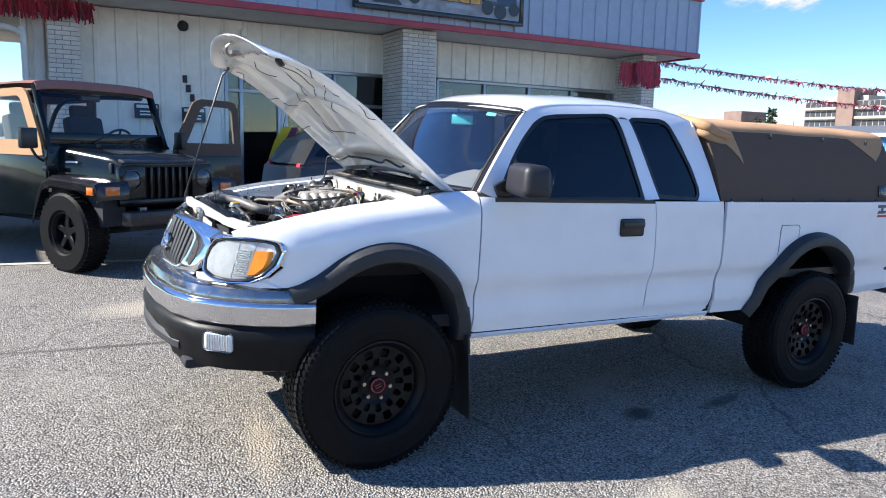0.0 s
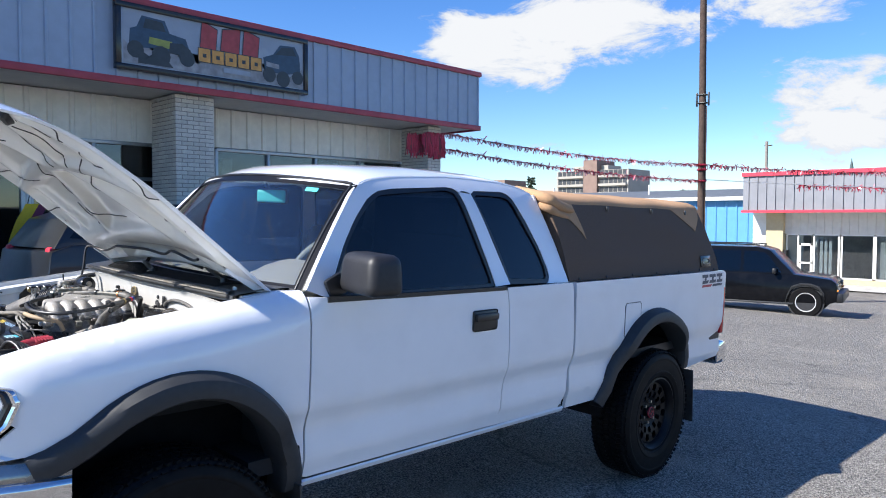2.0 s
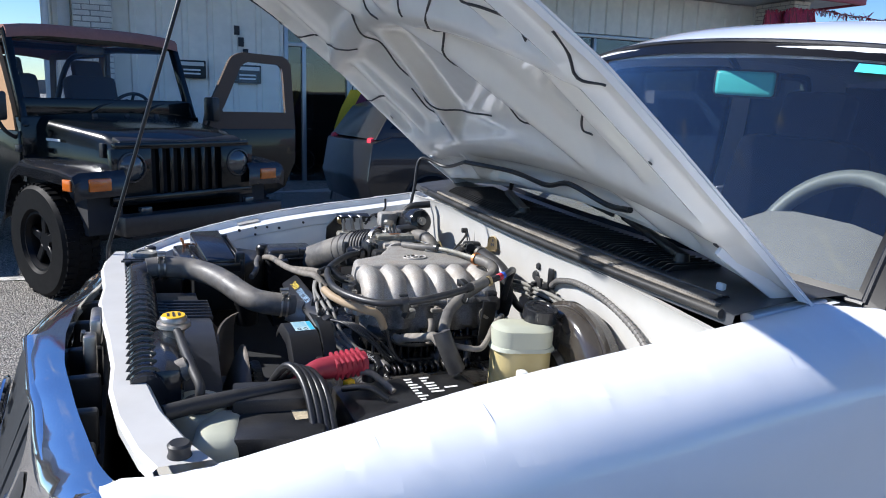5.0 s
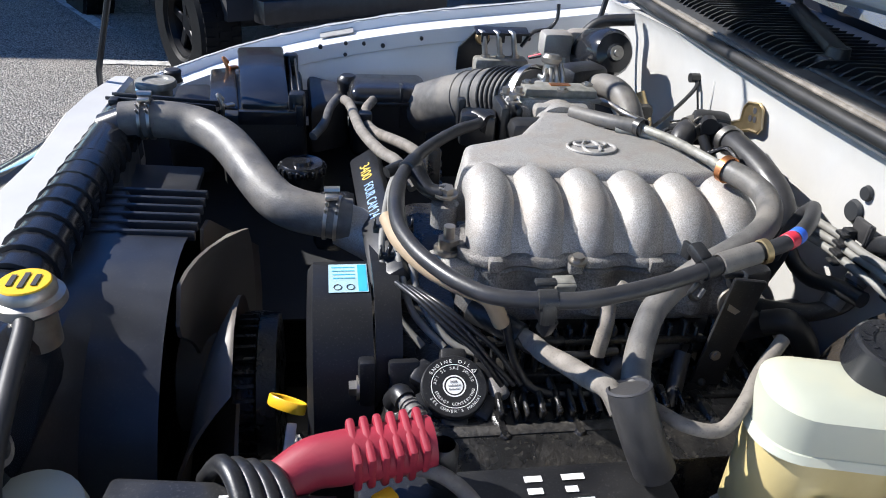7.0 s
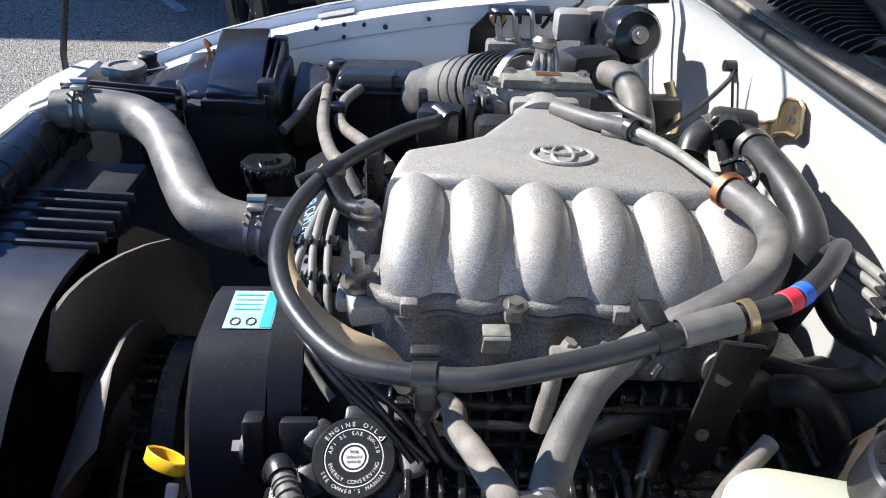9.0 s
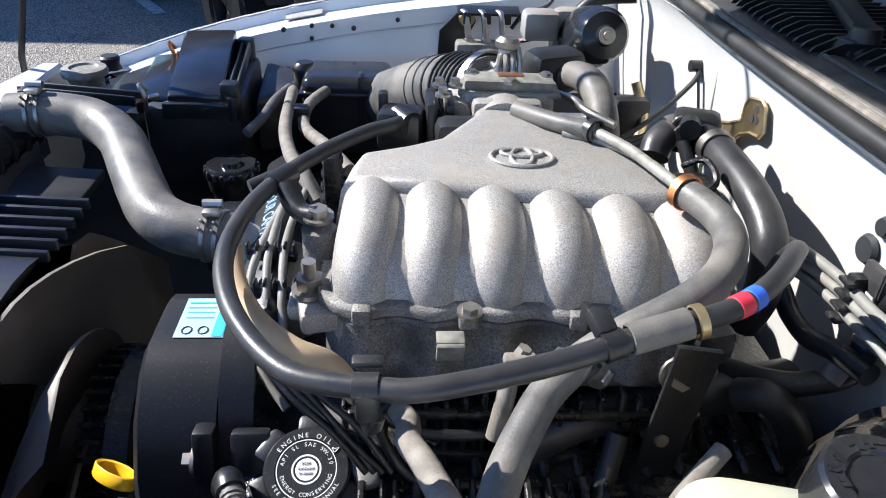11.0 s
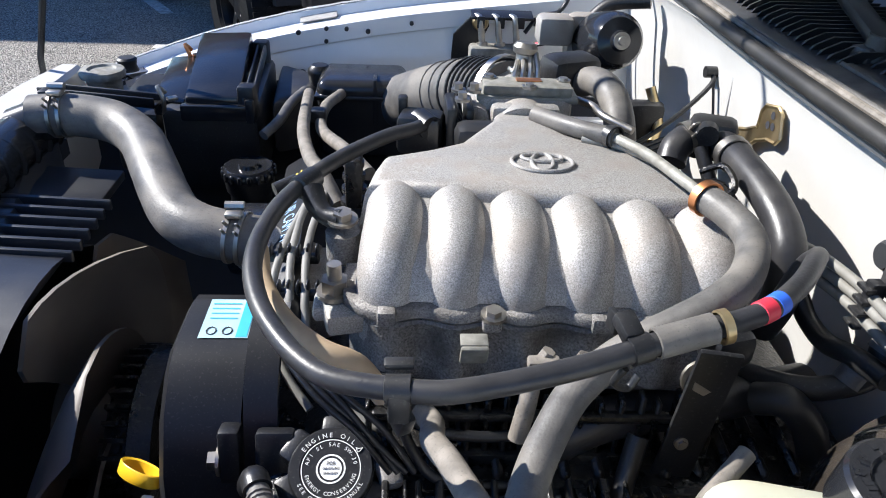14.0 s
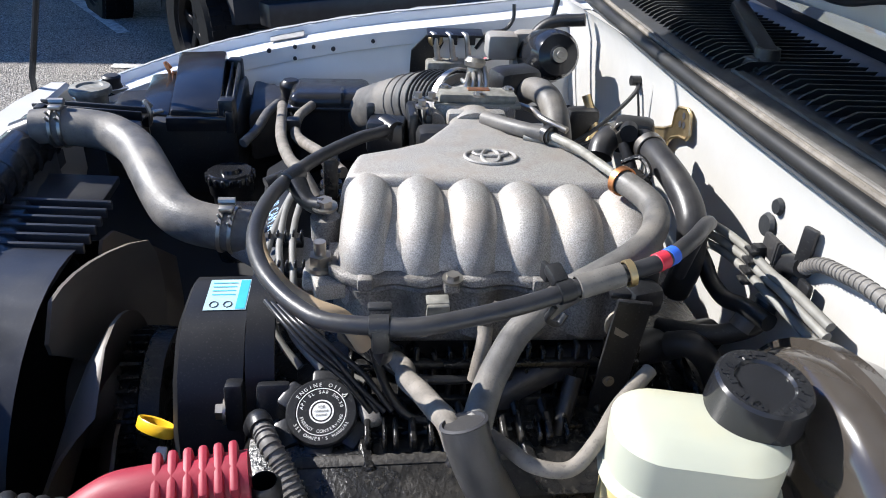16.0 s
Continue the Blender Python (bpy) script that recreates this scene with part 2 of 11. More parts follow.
def haze_material(name, haze=0.22, base=0.035):
    """A weathered clear lens: gloss over a see-through body with a milky film."""
    m = glass_material(name, (0.90, 0.92, 0.92), 0.0, base)
    t = m.node_tree
    o = next(n for n in t.nodes if n.type == "OUTPUT_MATERIAL")
    body = o.inputs[0].links[0].from_socket
    d = t.nodes.new("ShaderNodeBsdfDiffuse")
    d.inputs["Color"].default_value = (0.82, 0.84, 0.83, 1)
    x = t.nodes.new("ShaderNodeMixShader")
    n = t.nodes.new("ShaderNodeTexNoise")
    n.inputs["Scale"].default_value = 4.0
    r = t.nodes.new("ShaderNodeMapRange")
    r.inputs["To Min"].default_value, r.inputs["To Max"].default_value = haze * 0.75, haze * 1.3
    t.links.new(n.outputs["Fac"], r.inputs[0])
    t.links.new(r.outputs[0], x.inputs[0])
    t.links.new(body, x.inputs[1])
    t.links.new(d.outputs[0], x.inputs[2])
    t.links.new(x.outputs[0], o.inputs[0])
    return m


HAZE = haze_material("hazed_clear_lens", 0.36)
WINDSHIELD = haze_material("dusty_windscreen_glass", 0.003, 0.05)
# black cowl plastic, its colour lifted for the grey-blue sheen on it
COWL_BLACK = material("sheen_lifted_black_plastic", (0.050, 0.052, 0.057), 0.30, grain=0.15, grain_scale=30, bump=0.03, bump_scale=300, stain=0.4, stain_scale=9, stain_color=(0.085, 0.083, 0.08))
DASH = material("grey_dash_vinyl", (0.26, 0.25, 0.225), 0.7, grain=0.06, grain_scale=30, bump=0.1, bump_scale=400)
SEAT = material("grey_seat_cloth", (0.045, 0.045, 0.048), 0.9, grain=0.15, grain_scale=90, bump=0.2, bump_scale=400)
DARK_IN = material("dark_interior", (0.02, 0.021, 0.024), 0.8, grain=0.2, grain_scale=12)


# ---- mesh helpers ----
def part(name, bm, mat, parent=None, label="", smooth=40, kind=""):
    """Links a bmesh as one mesh object, under a parent where there is one."""
    bmesh.ops.recalc_face_normals(bm, faces=bm.faces)
    me = bpy.data.meshes.new(name)
    bm.to_mesh(me)
    bm.free()
    me.materials.append(mat)
    if smooth:
        me.polygons.foreach_set("use_smooth", [True] * len(me.polygons))
        me.set_sharp_from_angle(angle=radians(smooth))
    ob = new(name, me)
    if parent is not None:
        ob.parent = parent
    if label:
        ob["label"] = label
    if kind:
        ob["kind"] = kind
    return ob


def thing(name, label, category, matrix=None, group="", kind=""):
    """An empty at the base of a thing, which carries its tags."""
    e = new(name)
    if matrix is not None:
        e.matrix_world = matrix
    return tagged(e, label, category, group, kind)


def box(bm, c, s, bevel=0.0, rot=None, seg=2, taper=None):
    """A box at centre c with size s, edges rounded by bevel. taper: scale of its top in x and y."""
    b = bmesh.new()
    bmesh.ops.create_cube(b, size=1.0)
    for v in b.verts:
        k = taper if taper and v.co.z > 0 else (1, 1)
        v.co = Vector((v.co.x * s[0] * k[0], v.co.y * s[1] * k[1], v.co.z * s[2]))
    if bevel:
        bmesh.ops.bevel(b, geom=b.edges[:], offset=bevel, segments=seg, profile=0.5, affect="EDGES")
    m = Matrix.Translation(c)
    if rot is not None:
        m = m @ (rot if isinstance(rot, Matrix) else Euler([radians(a) for a in rot]).to_matrix().to_4x4())
    bmesh.ops.transform(b, matrix=m, verts=b.verts)
    return merge(bm, b)


def merge(bm, b):
    """Adds the geometry of b to bm and frees b."""
    me = bpy.data.meshes.new("tmp")
    b.to_mesh(me)
    b.free()
    bm.from_mesh(me)
    bpy.data.meshes.remove(me)
    return bm


def rod(bm, p, q, r, r2=None, seg=16, cap=True):
    """A cylinder or cone from p to q."""
    p, q = Vector(p), Vector(q)
    d = q - p
    b = bmesh.new()
    bmesh.ops.create_cone(b, cap_ends=cap, segments=seg, radius1=r, radius2=r if r2 is None else r2, depth=d.length)
    m = Matrix.Translation((p + q) / 2) @ d.to_track_quat("Z", "Y").to_matrix().to_4x4()
    bmesh.ops.transform(b, matrix=m, verts=b.verts)
    return merge(bm, b)


def smooth_path(points, n=6):
    """A Catmull-Rom line through the points."""
    ps = [Vector(p) for p in points]
    if len(ps) < 3:
        return ps
    ps = [ps[0] * 2 - ps[1]] + ps + [ps[-1] * 2 - ps[-2]]
    out = []
    for i in range(1, len(ps) - 2):
        a, b, c, d = ps[i - 1:i + 3]
        for k in range(n):
            t = k / n
            out.append(0.5 * ((2 * b) + (c - a) * t + (2 * a - 5 * b + 4 * c - d) * t * t + (3 * b - a - 3 * c + d) * t ** 3))
    out.append(ps[-2])
    return out


def tube(bm, points, r, seg=10, n=6, closed_ends=True, radii=None):
    """A tube along a smooth line. radii: radius at each given point."""
    line = smooth_path(points, n)
    count = len(line)
    if radii:
        xs = np.linspace(0, len(radii) - 1, count)
        rr = np.interp(xs, range(len(radii)), radii)
    else:
        rr = [r] * count
    d0 = (line[1] - line[0]).normalized()
    side = d0.orthogonal().normalized()
    rings = []
    for i, p in enumerate(line):
        d = (line[min(i + 1, count - 1)] - line[max(i - 1, 0)]).normalized()
        side = (side - d * side.dot(d)).normalized()
        up = d.cross(side)
        rings.append([bm.verts.new(p + (side * math.cos(2 * math.pi * k / seg) + up * math.sin(2 * math.pi * k / seg)) * float(rr[i])) for k in range(seg)])
    for a, b in zip(rings, rings[1:]):
        for k in range(seg):
            bm.faces.new((a[k], a[(k + 1) % seg], b[(k + 1) % seg], b[k]))
    if closed_ends:
        bm.faces.new(rings[0][::-1])
        bm.faces.new(rings[-1])
    return bm


def lathe(bm, profile, m=None, seg=32, closed=False):
    """Turns a profile of (radius, height) round the z axis, then places it by m."""
    rings = []
    m = m or Matrix.Identity(4)
    for r, z in profile:
        if r < 1e-6:
            rings.append([bm.verts.new(m @ Vector((0, 0, z)))])
        else:
            rings.append([bm.verts.new(m @ Vector((r * math.cos(2 * math.pi * k / seg), r * math.sin(2 * math.pi * k / seg), z))) for k in range(seg)])
    pairs = list(zip(rings, rings[1:]))
    if closed:
        pairs.append((rings[-1], rings[0]))
    for a, b in pairs:
        for k in range(seg):
            j = (k + 1) % seg
            if len(a) == 1 and len(b) == 1:
                continue
            if len(a) == 1:
                bm.faces.new((a[0], b[j], b[k]))
            elif len(b) == 1:
                bm.faces.new((a[k], a[j], b[0]))
            else:
                bm.faces.new((a[k], a[j], b[j], b[k]))
    return bm


def grid(bm, rows):
    """A sheet through rows of points."""
    vs = [[bm.verts.new(p) for p in row] for row in rows]
    for a, b in zip(vs, vs[1:]):
        for k in range(len(a) - 1):
            bm.faces.new((a[k], a[k + 1], b[k + 1], b[k]))
    return bm


def solid(bm, depth, direction=None):
    """Gives an open sheet thickness: along a fixed direction, or along its normals."""
    bm.normal_update()
    if direction is None:
        bmesh.ops.solidify(bm, geom=bm.faces[:], thickness=depth)
        return bm
    r = bmesh.ops.extrude_face_region(bm, geom=bm.faces[:])
    vs = [e for e in r["geom"] if isinstance(e, bmesh.types.BMVert)]
    bmesh.ops.translate(bm, vec=Vector(direction) * depth, verts=vs)
    return bm


def panel(outline, surface, cell=0.06, depth=0.02, inward=(0, 1, 0), curve=False):
    """A sheet whose outline is given in (u, v), cut into small cells and laid on surface(u, v), with thickness."""
    pts = [Vector((u, v, 0)) for u, v in outline]
    if curve:
        pts = smooth_path(pts + [pts[0]], 5)[:-1]
    bm = bmesh.new()
    f = bm.faces.new([bm.verts.new(p) for p in pts])
    bmesh.ops.triangulate(bm, faces=[f])
    for axis in (0, 1):
        lo, hi = min(p[axis] for p in pts), max(p[axis] for p in pts)
        k = math.floor(lo / cell) + 1
        while k * cell < hi:
            co, no = Vector((0, 0, 0)), Vector((0, 0, 0))
            co[axis], no[axis] = k * cell, 1
            bmesh.ops.bisect_plane(bm, geom=bm.verts[:] + bm.edges[:] + bm.faces[:], plane_co=co, plane_no=no, dist=1e-5)
            k += 1
    for v in bm.verts:
        v.co = Vector(surface(v.co.x, v.co.y))
    if depth:
        solid(bm, depth, inward)
    return bm


def mirror(bm):
    """The same mesh on the other side of the plane y = 0."""
    for v in bm.verts:
        v.co.y = -v.co.y
    bmesh.ops.reverse_faces(bm, faces=bm.faces)
    return bm


def piecewise(pairs, x):
    """A straight-line table."""
    return float(np.interp(x, [p[0] for p in pairs], [p[1] for p in pairs]))


# ---- ground ----
SLOPE_X = ((-60, 0.5), (-10, 0.14), (0, 0.0), (4.5, -0.062), (7, -0.17), (13, -0.58), (19, -0.98), (27, -1.35), (36, -1.68), (60, -2.2), (120, -3.0), (4000, -6.0))


def ground_z(x, y):
    """The height of the lot: it falls away to the east and rises gently to the shop."""
    k = 0.04 * max(0.0, min(1.0, (26 - x) / 20)) if x > 6 else 0.04
    yy = max(-14.0, min(10.0, y + 0.8))
    return sum(piecewise(SLOPE_X, x + d) for d in (-1.5, -0.75, 0, 0.75, 1.5)) / 5 + k * yy


def asphalt_material():
    m = bpy.data.materials.new("weathered_asphalt")
    m.use_nodes = True
    t = m.node_tree
    b = t.nodes["Principled BSDF"]
    tex = t.nodes.new("ShaderNodeTexCoord")

    def tn(kind, **kw):
        n = t.nodes.new(kind)
        for k, v in kw.items():
            n.inputs[k].default_value = v
        return n

    def noise_at(scale, detail=5.0, rough=0.6):
        n = tn("ShaderNodeTexNoise", Scale=scale, Detail=detail, Roughness=rough)
        t.links.new(tex.outputs["Object"], n.inputs["Vector"])
        return n.outputs["Fac"]

    def ramp(v, lo, hi, a=0.0, z=1.0):
        n = tn("ShaderNodeMapRange", **{"From Min": lo, "From Max": hi, "To Min": a, "To Max": z})
        t.links.new(v, n.inputs[0])
        return n.outputs[0]

    def mix(fac, a, c, kind="MIX"):
        n = t.nodes.new("ShaderNodeMix")
        n.data_type, n.blend_type = "RGBA", kind
        t.links.new(fac, n.inputs[0])
        for s, v in ((6, a), (7, c)):
            if isinstance(v, tuple):
                n.inputs[s].default_value = v
            else:
                t.links.new(v, n.inputs[s])
        return n.outputs[2]

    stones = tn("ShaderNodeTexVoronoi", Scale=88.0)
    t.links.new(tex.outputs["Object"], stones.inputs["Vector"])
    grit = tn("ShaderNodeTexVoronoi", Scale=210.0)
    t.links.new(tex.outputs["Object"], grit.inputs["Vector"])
    chip = t.nodes.new("ShaderNodeSeparateColor")
    t.links.new(stones.outputs["Color"], chip.inputs[0])
    base = mix(ramp(noise_at(0.55, 4), 0.35, 0.68), (0.255, 0.233, 0.200, 1), (0.365, 0.332, 0.280, 1))
    base = mix(ramp(chip.outputs[0], 0.0, 1.0, 0.0, 0.9), base, mix(chip.outputs[1], (0.115, 0.107, 0.096, 1), (0.66, 0.62, 0.545, 1)))
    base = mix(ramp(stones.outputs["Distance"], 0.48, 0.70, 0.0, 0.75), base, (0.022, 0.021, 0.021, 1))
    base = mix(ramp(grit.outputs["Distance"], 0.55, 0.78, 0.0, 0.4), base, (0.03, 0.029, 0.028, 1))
    base = mix(ramp(noise_at(3.0, 7), 0.58, 0.74, 0.0, 0.4), base, (0.06, 0.058, 0.056, 1))
    base = mix(ramp(noise_at(0.8, 8), 0.58, 0.70, 0.0, 0.55), base, (0.36, 0.32, 0.262, 1))
    base = mix(ramp(noise_at(1.9, 3), 0.70, 0.74, 0.0, 0.75), base, (0.025, 0.024, 0.024, 1))
    # sandy patches, drips of oil and one long joint
    fray = noise_at(14.0, 6, 0.7)
    for (cx, cy), (rx, ry), turn, color, much in (((-0.45, 2.45), (0.75, 0.36), 8, (0.46, 0.40, 0.31, 1), 0.8), ((-0.39, -0.40), (0.09, 0.62), -10, (0.38, 0.33, 0.26, 1), 0.7), ((1.04, -1.62), (0.34, 0.16), 20, (0.46, 0.41, 0.33, 1), 0.7),
                                                  ((1.71, -0.78), (0.16, 0.10), 15, (0.03, 0.029, 0.028, 1), 0.9), ((2.36, -0.82), (0.30, 0.07), 10, (0.04, 0.038, 0.036, 1), 0.7), ((-0.75, 1.44), (1.25, 0.045), -3, (0.05, 0.046, 0.042, 1), 0.75)):
        place = t.nodes.new("ShaderNodeMapping")
        place.vector_type = "TEXTURE"
        place.inputs["Location"].default_value = (cx, cy, 0)
        place.inputs["Rotation"].default_value = (0, 0, radians(turn))
        place.inputs["Scale"].default_value = (rx, ry, 1000)
        t.links.new(tex.outputs["Object"], place.inputs[0])
        far_off = t.nodes.new("ShaderNodeVectorMath")
        far_off.operation = "LENGTH"
        t.links.new(place.outputs[0], far_off.inputs[0])
        edge_mix = t.nodes.new("ShaderNodeMath")
        edge_mix.operation = "ADD"
        t.links.new(far_off.outputs["Value"], edge_mix.inputs[0])
        t.links.new(fray, edge_mix.inputs[1])
        base = mix(ramp(edge_mix.outputs[0], 1.45, 0.85, 0.0, much), base, color)
    crack = tn("ShaderNodeTexVoronoi", Scale=0.32)
    crack.feature = "DISTANCE_TO_EDGE"
    warp = t.nodes.new("ShaderNodeMix")
    warp.data_type = "VECTOR"
    warp.inputs[0].default_value = 0.35
    wob = tn("ShaderNodeTexNoise", Scale=1.4, Detail=6.0)
    t.links.new(tex.outputs["Object"], wob.inputs["Vector"])
    t.links.new(tex.outputs["Object"], warp.inputs[4])
    t.links.new(wob.outputs["Color"], warp.inputs[5])
    t.links.new(warp.outputs[1], crack.inputs["Vector"])
    cr = ramp(crack.outputs["Distance"], 0.0030, 0.0012, 0.0, 0.5)
    base = mix(cr, base, (0.05, 0.048, 0.045, 1))
    t.links.new(base, b.inputs["Base Color"])
    b.inputs["Roughness"].default_value = 0.85
    bump = tn("ShaderNodeBump", Strength=1.0, Distance=0.012)
    bump.invert = True
    t.links.new(stones.outputs["Distance"], bump.inputs["Height"])
    t.links.new(bump.outputs[0], b.inputs["Normal"])
    return m


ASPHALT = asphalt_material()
LINE_PAINT = material("worn_line_paint", (0.55, 0.53, 0.48), 0.8, grain=0.3, grain_scale=60, stain=0.8, stain_scale=14, stain_color=(0.17, 0.165, 0.155), bump=0.3, bump_scale=200)
gx = sorted(set([-1500, -600, -250, -120, -60, -40, -30, -24, -19] + [i * 0.75 - 15 for i in range(75)] + [43, 47, 52, 60, 75, 100, 140, 250, 600, 1500, 3500]))
gy = sorted(set([-1500, -600, -250, -120, -60, -40, -30, -22] + [i * 0.75 - 16 for i in range(50)] + [23, 26, 30, 40, 60, 100, 200, 400, 900, 2500]))
bm = bmesh.new()
grid(bm, [[(x, y, ground_z(x, y)) for x in gx] for y in gy])
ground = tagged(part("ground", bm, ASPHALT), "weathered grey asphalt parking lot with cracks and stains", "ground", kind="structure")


def ground_strip(name, p, q, width, mat, label):
    """A painted line on the lot from p to q."""
    p, q = Vector((*p, 0)), Vector((*q, 0))
    d = (q - p).normalized()
    s = Vector((-d.y, d.x, 0)) * width / 2
    n = max(2, int((q - p).length / 0.3))
    bm = bmesh.new()
    grid(bm, [[(c.x, c.y, ground_z(c.x, c.y) + 0.006) for c in (p + (q - p) * i / n + s, p + (q - p) * i / n - s)] for i in range(n + 1)])
    return tagged(part(name, bm, mat), label, "line", kind="structure")


ground_strip("parking_line", (-1.75, 4.46), (4.5, 4.2), 0.10, LINE_PAINT, "worn white painted parking line on asphalt")

ground_strip("parking_line", (-3.9, 8.6), (-1.9, 5.35), 0.10, LINE_PAINT, "worn white painted parking line on asphalt")

# ---- the shop ----
SIDING = material("cream_metal_siding", (0.89, 0.85, 0.755), 0.5, grain=0.05, grain_scale=8, stain=0.25, stain_scale=2.5, stain_color=(0.70, 0.66, 0.57), bump=0.05, bump_scale=20)
FASCIA = material("blue_grey_metal", (0.33, 0.40, 0.50), 0.42, grain=0.05, grain_scale=6, stain=0.25, stain_scale=2.0, stain_color=(0.27, 0.33, 0.42), bump=0.04, bump_scale=20)
RED_TRIM = material("faded_red_trim", (0.40, 0.05, 0.07), 0.5, grain=0.1, grain_scale=20, stain=0.4, stain_scale=5, stain_color=(0.26, 0.05, 0.06))
SOFFIT = material("soffit_board", (0.66, 0.63, 0.58), 0.7, grain=0.05, grain_scale=8, stain=0.2, stain_scale=2, stain_color=(0.42, 0.39, 0.34))
BRICK = material("white_painted_brick", (0.66, 0.62, 0.54), 0.75, grain=0.08, grain_scale=40, bump=0.3, bump_scale=120, stain=0.2, stain_scale=9, stain_color=(0.52, 0.47, 0.40), rand=0.10)
MORTAR = material("grey_mortar", (0.30, 0.28, 0.25), 0.9, grain=0.15, grain_scale=80, bump=0.3, bump_scale=200)
ALUMINIUM = material("window_aluminium", (0.42, 0.43, 0.43), 0.38, metal=0.8, grain=0.05, grain_scale=20)
WHITE_TRIM = material("white_trim", (0.72, 0.71, 0.67), 0.55, grain=0.04, grain_scale=15, stain=0.2, stain_scale=3)
CONCRETE = material("concrete", (0.42, 0.40, 0.37), 0.85, grain=0.1, grain_scale=25, stain=0.3, stain_scale=2, bump=0.2, bump_scale=80)
WALL_Y, FRONT_Y, FLOOR_Z, SOFFIT_Z, TOP_Z = 9.45, 8.15, 0.30, 3.55, 4.78
# ROOF_W runs the roof on far beyond its seen west end
SHOP_W, SHOP_E, ROOF_W = -1.42, 10.53, -16.0

shop = thing("shop_building", "single-storey cream metal-sided shop with blue fascia and brick columns", "building", kind="structure")


def siding_wall(name, x0, x1, z0, z1, y, parent, mat, pitch=0.33, rib=0.028):
    """Ribbed sheet siding facing -y, with real ribs and thickness."""
    bm = bmesh.new()
    prof, x = [(x0, 0)], x0
    while x < x1 - 1e-4:
        for dx, dy in ((0.0, 0.0), (0.02, -rib), (0.075, -rib), (0.095, 0.0), (pitch - 0.001, 0.0)):
            if x + dx < x1:
                prof.append((x + dx + 0.0005, dy))
        x += pitch
    prof.append((x1, 0))
    grid(bm, [[(px, y + dy, z) for px, dy in prof] for z in (z0, z1)])
    solid(bm, 0.12, (0, 1, 0))
    return part(name, bm, mat, parent, smooth=0)


# wall between openings: door bay, tall window, long window
for x0, x1, z0, z1 in ((SHOP_W, 1.62, FLOOR_Z, SOFFIT_Z), (1.62, 2.62, 2.72, SOFFIT_Z), (2.62, 5.80, 2.82, SOFFIT_Z), (5.80, SHOP_E, 2.84, SOFFIT_Z),
                       (5.80, SHOP_E, FLOOR_Z, 1.15), (2.62, 2.70, FLOOR_Z, 2.82), (4.72, 5.80, FLOOR_Z, 2.82)):
    siding_wall("wall_siding", x0, x1, z0, z1, WALL_Y, shop, SIDING)


def window_frame(x0, x1, z0, z1, y, mullions, parent, frame_mat=ALUMINIUM, bar=0.06, glass=PANE, rails=()):
    """A storefront window: outer frame, mullions and one pane a bay."""
    w = new("window")
    w.parent = parent
    bm = bmesh.new()
    for c, s in (((x0 + x1) / 2, z0), (x1 - x0, bar)), (((x0 + x1) / 2, z1), (x1 - x0, bar)):
        box(bm, (c[0], y, c[1]), (s[0], 0.10, s[1]), 0.005)
    for x in (x0, *mullions, x1):
        box(bm, (x, y, (z0 + z1) / 2), (bar, 0.098, z1 - z0), 0.005)
    for z in rails:
        box(bm, ((x0 + x1) / 2, y, z), (x1 - x0, 0.096, bar), 0.005)
    part("frame", bm, frame_mat, w)
    xs = (x0, *mullions, x1)
    for a, b in zip(xs, xs[1:]):
        bm = bmesh.new()
        box(bm, ((a + b) / 2, y + 0.01, (z0 + z1) / 2), (b - a - bar, 0.008, z1 - z0 - bar))
        p = part("pane", bm, glass, w)
        p.visible_shadow = False
    return w


window_frame(5.85, 10.48, 1.17, 2.80, WALL_Y + 0.05, (6.96, 8.09, 9.25), shop)
window_frame(2.72, 4.70, 0.42, 2.79, WALL_Y + 0.05, (3.66,), shop, rails=(2.2,))
# door bay with a glazed door standing in shade and a transom
window_frame(1.66, 2.60, FLOOR_Z + 0.02, 2.69, WALL_Y + 0.05, (1.92,), shop, rails=(2.36,))
bm = bmesh.new()
box(bm, ((SHOP_W + SHOP_E) / 2, 12.8, FLOOR_Z - 0.2), (SHOP_E - SHOP_W, 9.0, 0.5))
part("floor_slab", bm, CONCRETE, shop)
bm = bmesh.new()
box(bm, (SHOP_W + 0.1, 13.4, 2.2), (0.2, 7.7, 3.9))
box(bm, ((SHOP_W + SHOP_E) / 2, 17.4, 2.2), (SHOP_E - SHOP_W, 0.2, 3.9))
part("back_wall", bm, SIDING, shop)
# dark sheets added behind the glass to stand for the unlit interior
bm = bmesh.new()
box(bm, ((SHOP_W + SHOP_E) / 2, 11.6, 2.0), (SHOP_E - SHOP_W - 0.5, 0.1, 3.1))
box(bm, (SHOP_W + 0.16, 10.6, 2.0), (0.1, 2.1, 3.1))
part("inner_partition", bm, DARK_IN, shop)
bm = bmesh.new()
box(bm, (SHOP_E - 0.1, 13.45, 2.0), (0.2, 7.76, 3.1))
part("end_wall", bm, SIDING, shop)
bm = bmesh.new()
box(bm, ((ROOF_W + 11.62) / 2, 12.95, 4.2), (11.62 - ROOF_W, 9.3, 0.9), 0.02)
part("roof", bm, CONCRETE, shop)
bm = bmesh.new()
box(bm, ((ROOF_W + 11.62) / 2, 9.0, SOFFIT_Z + 0.05), (11.62 - ROOF_W, 1.72, 0.06))
part("soffit", bm, SOFFIT, shop)

# canopy added out of view to the west, to shade the lot
bm = bmesh.new()
box(bm, (-11.3, 7.45, 4.18), (9.6, 1.5, 1.2), 0.02)
part("porch_canopy", bm, FASCIA, shop)


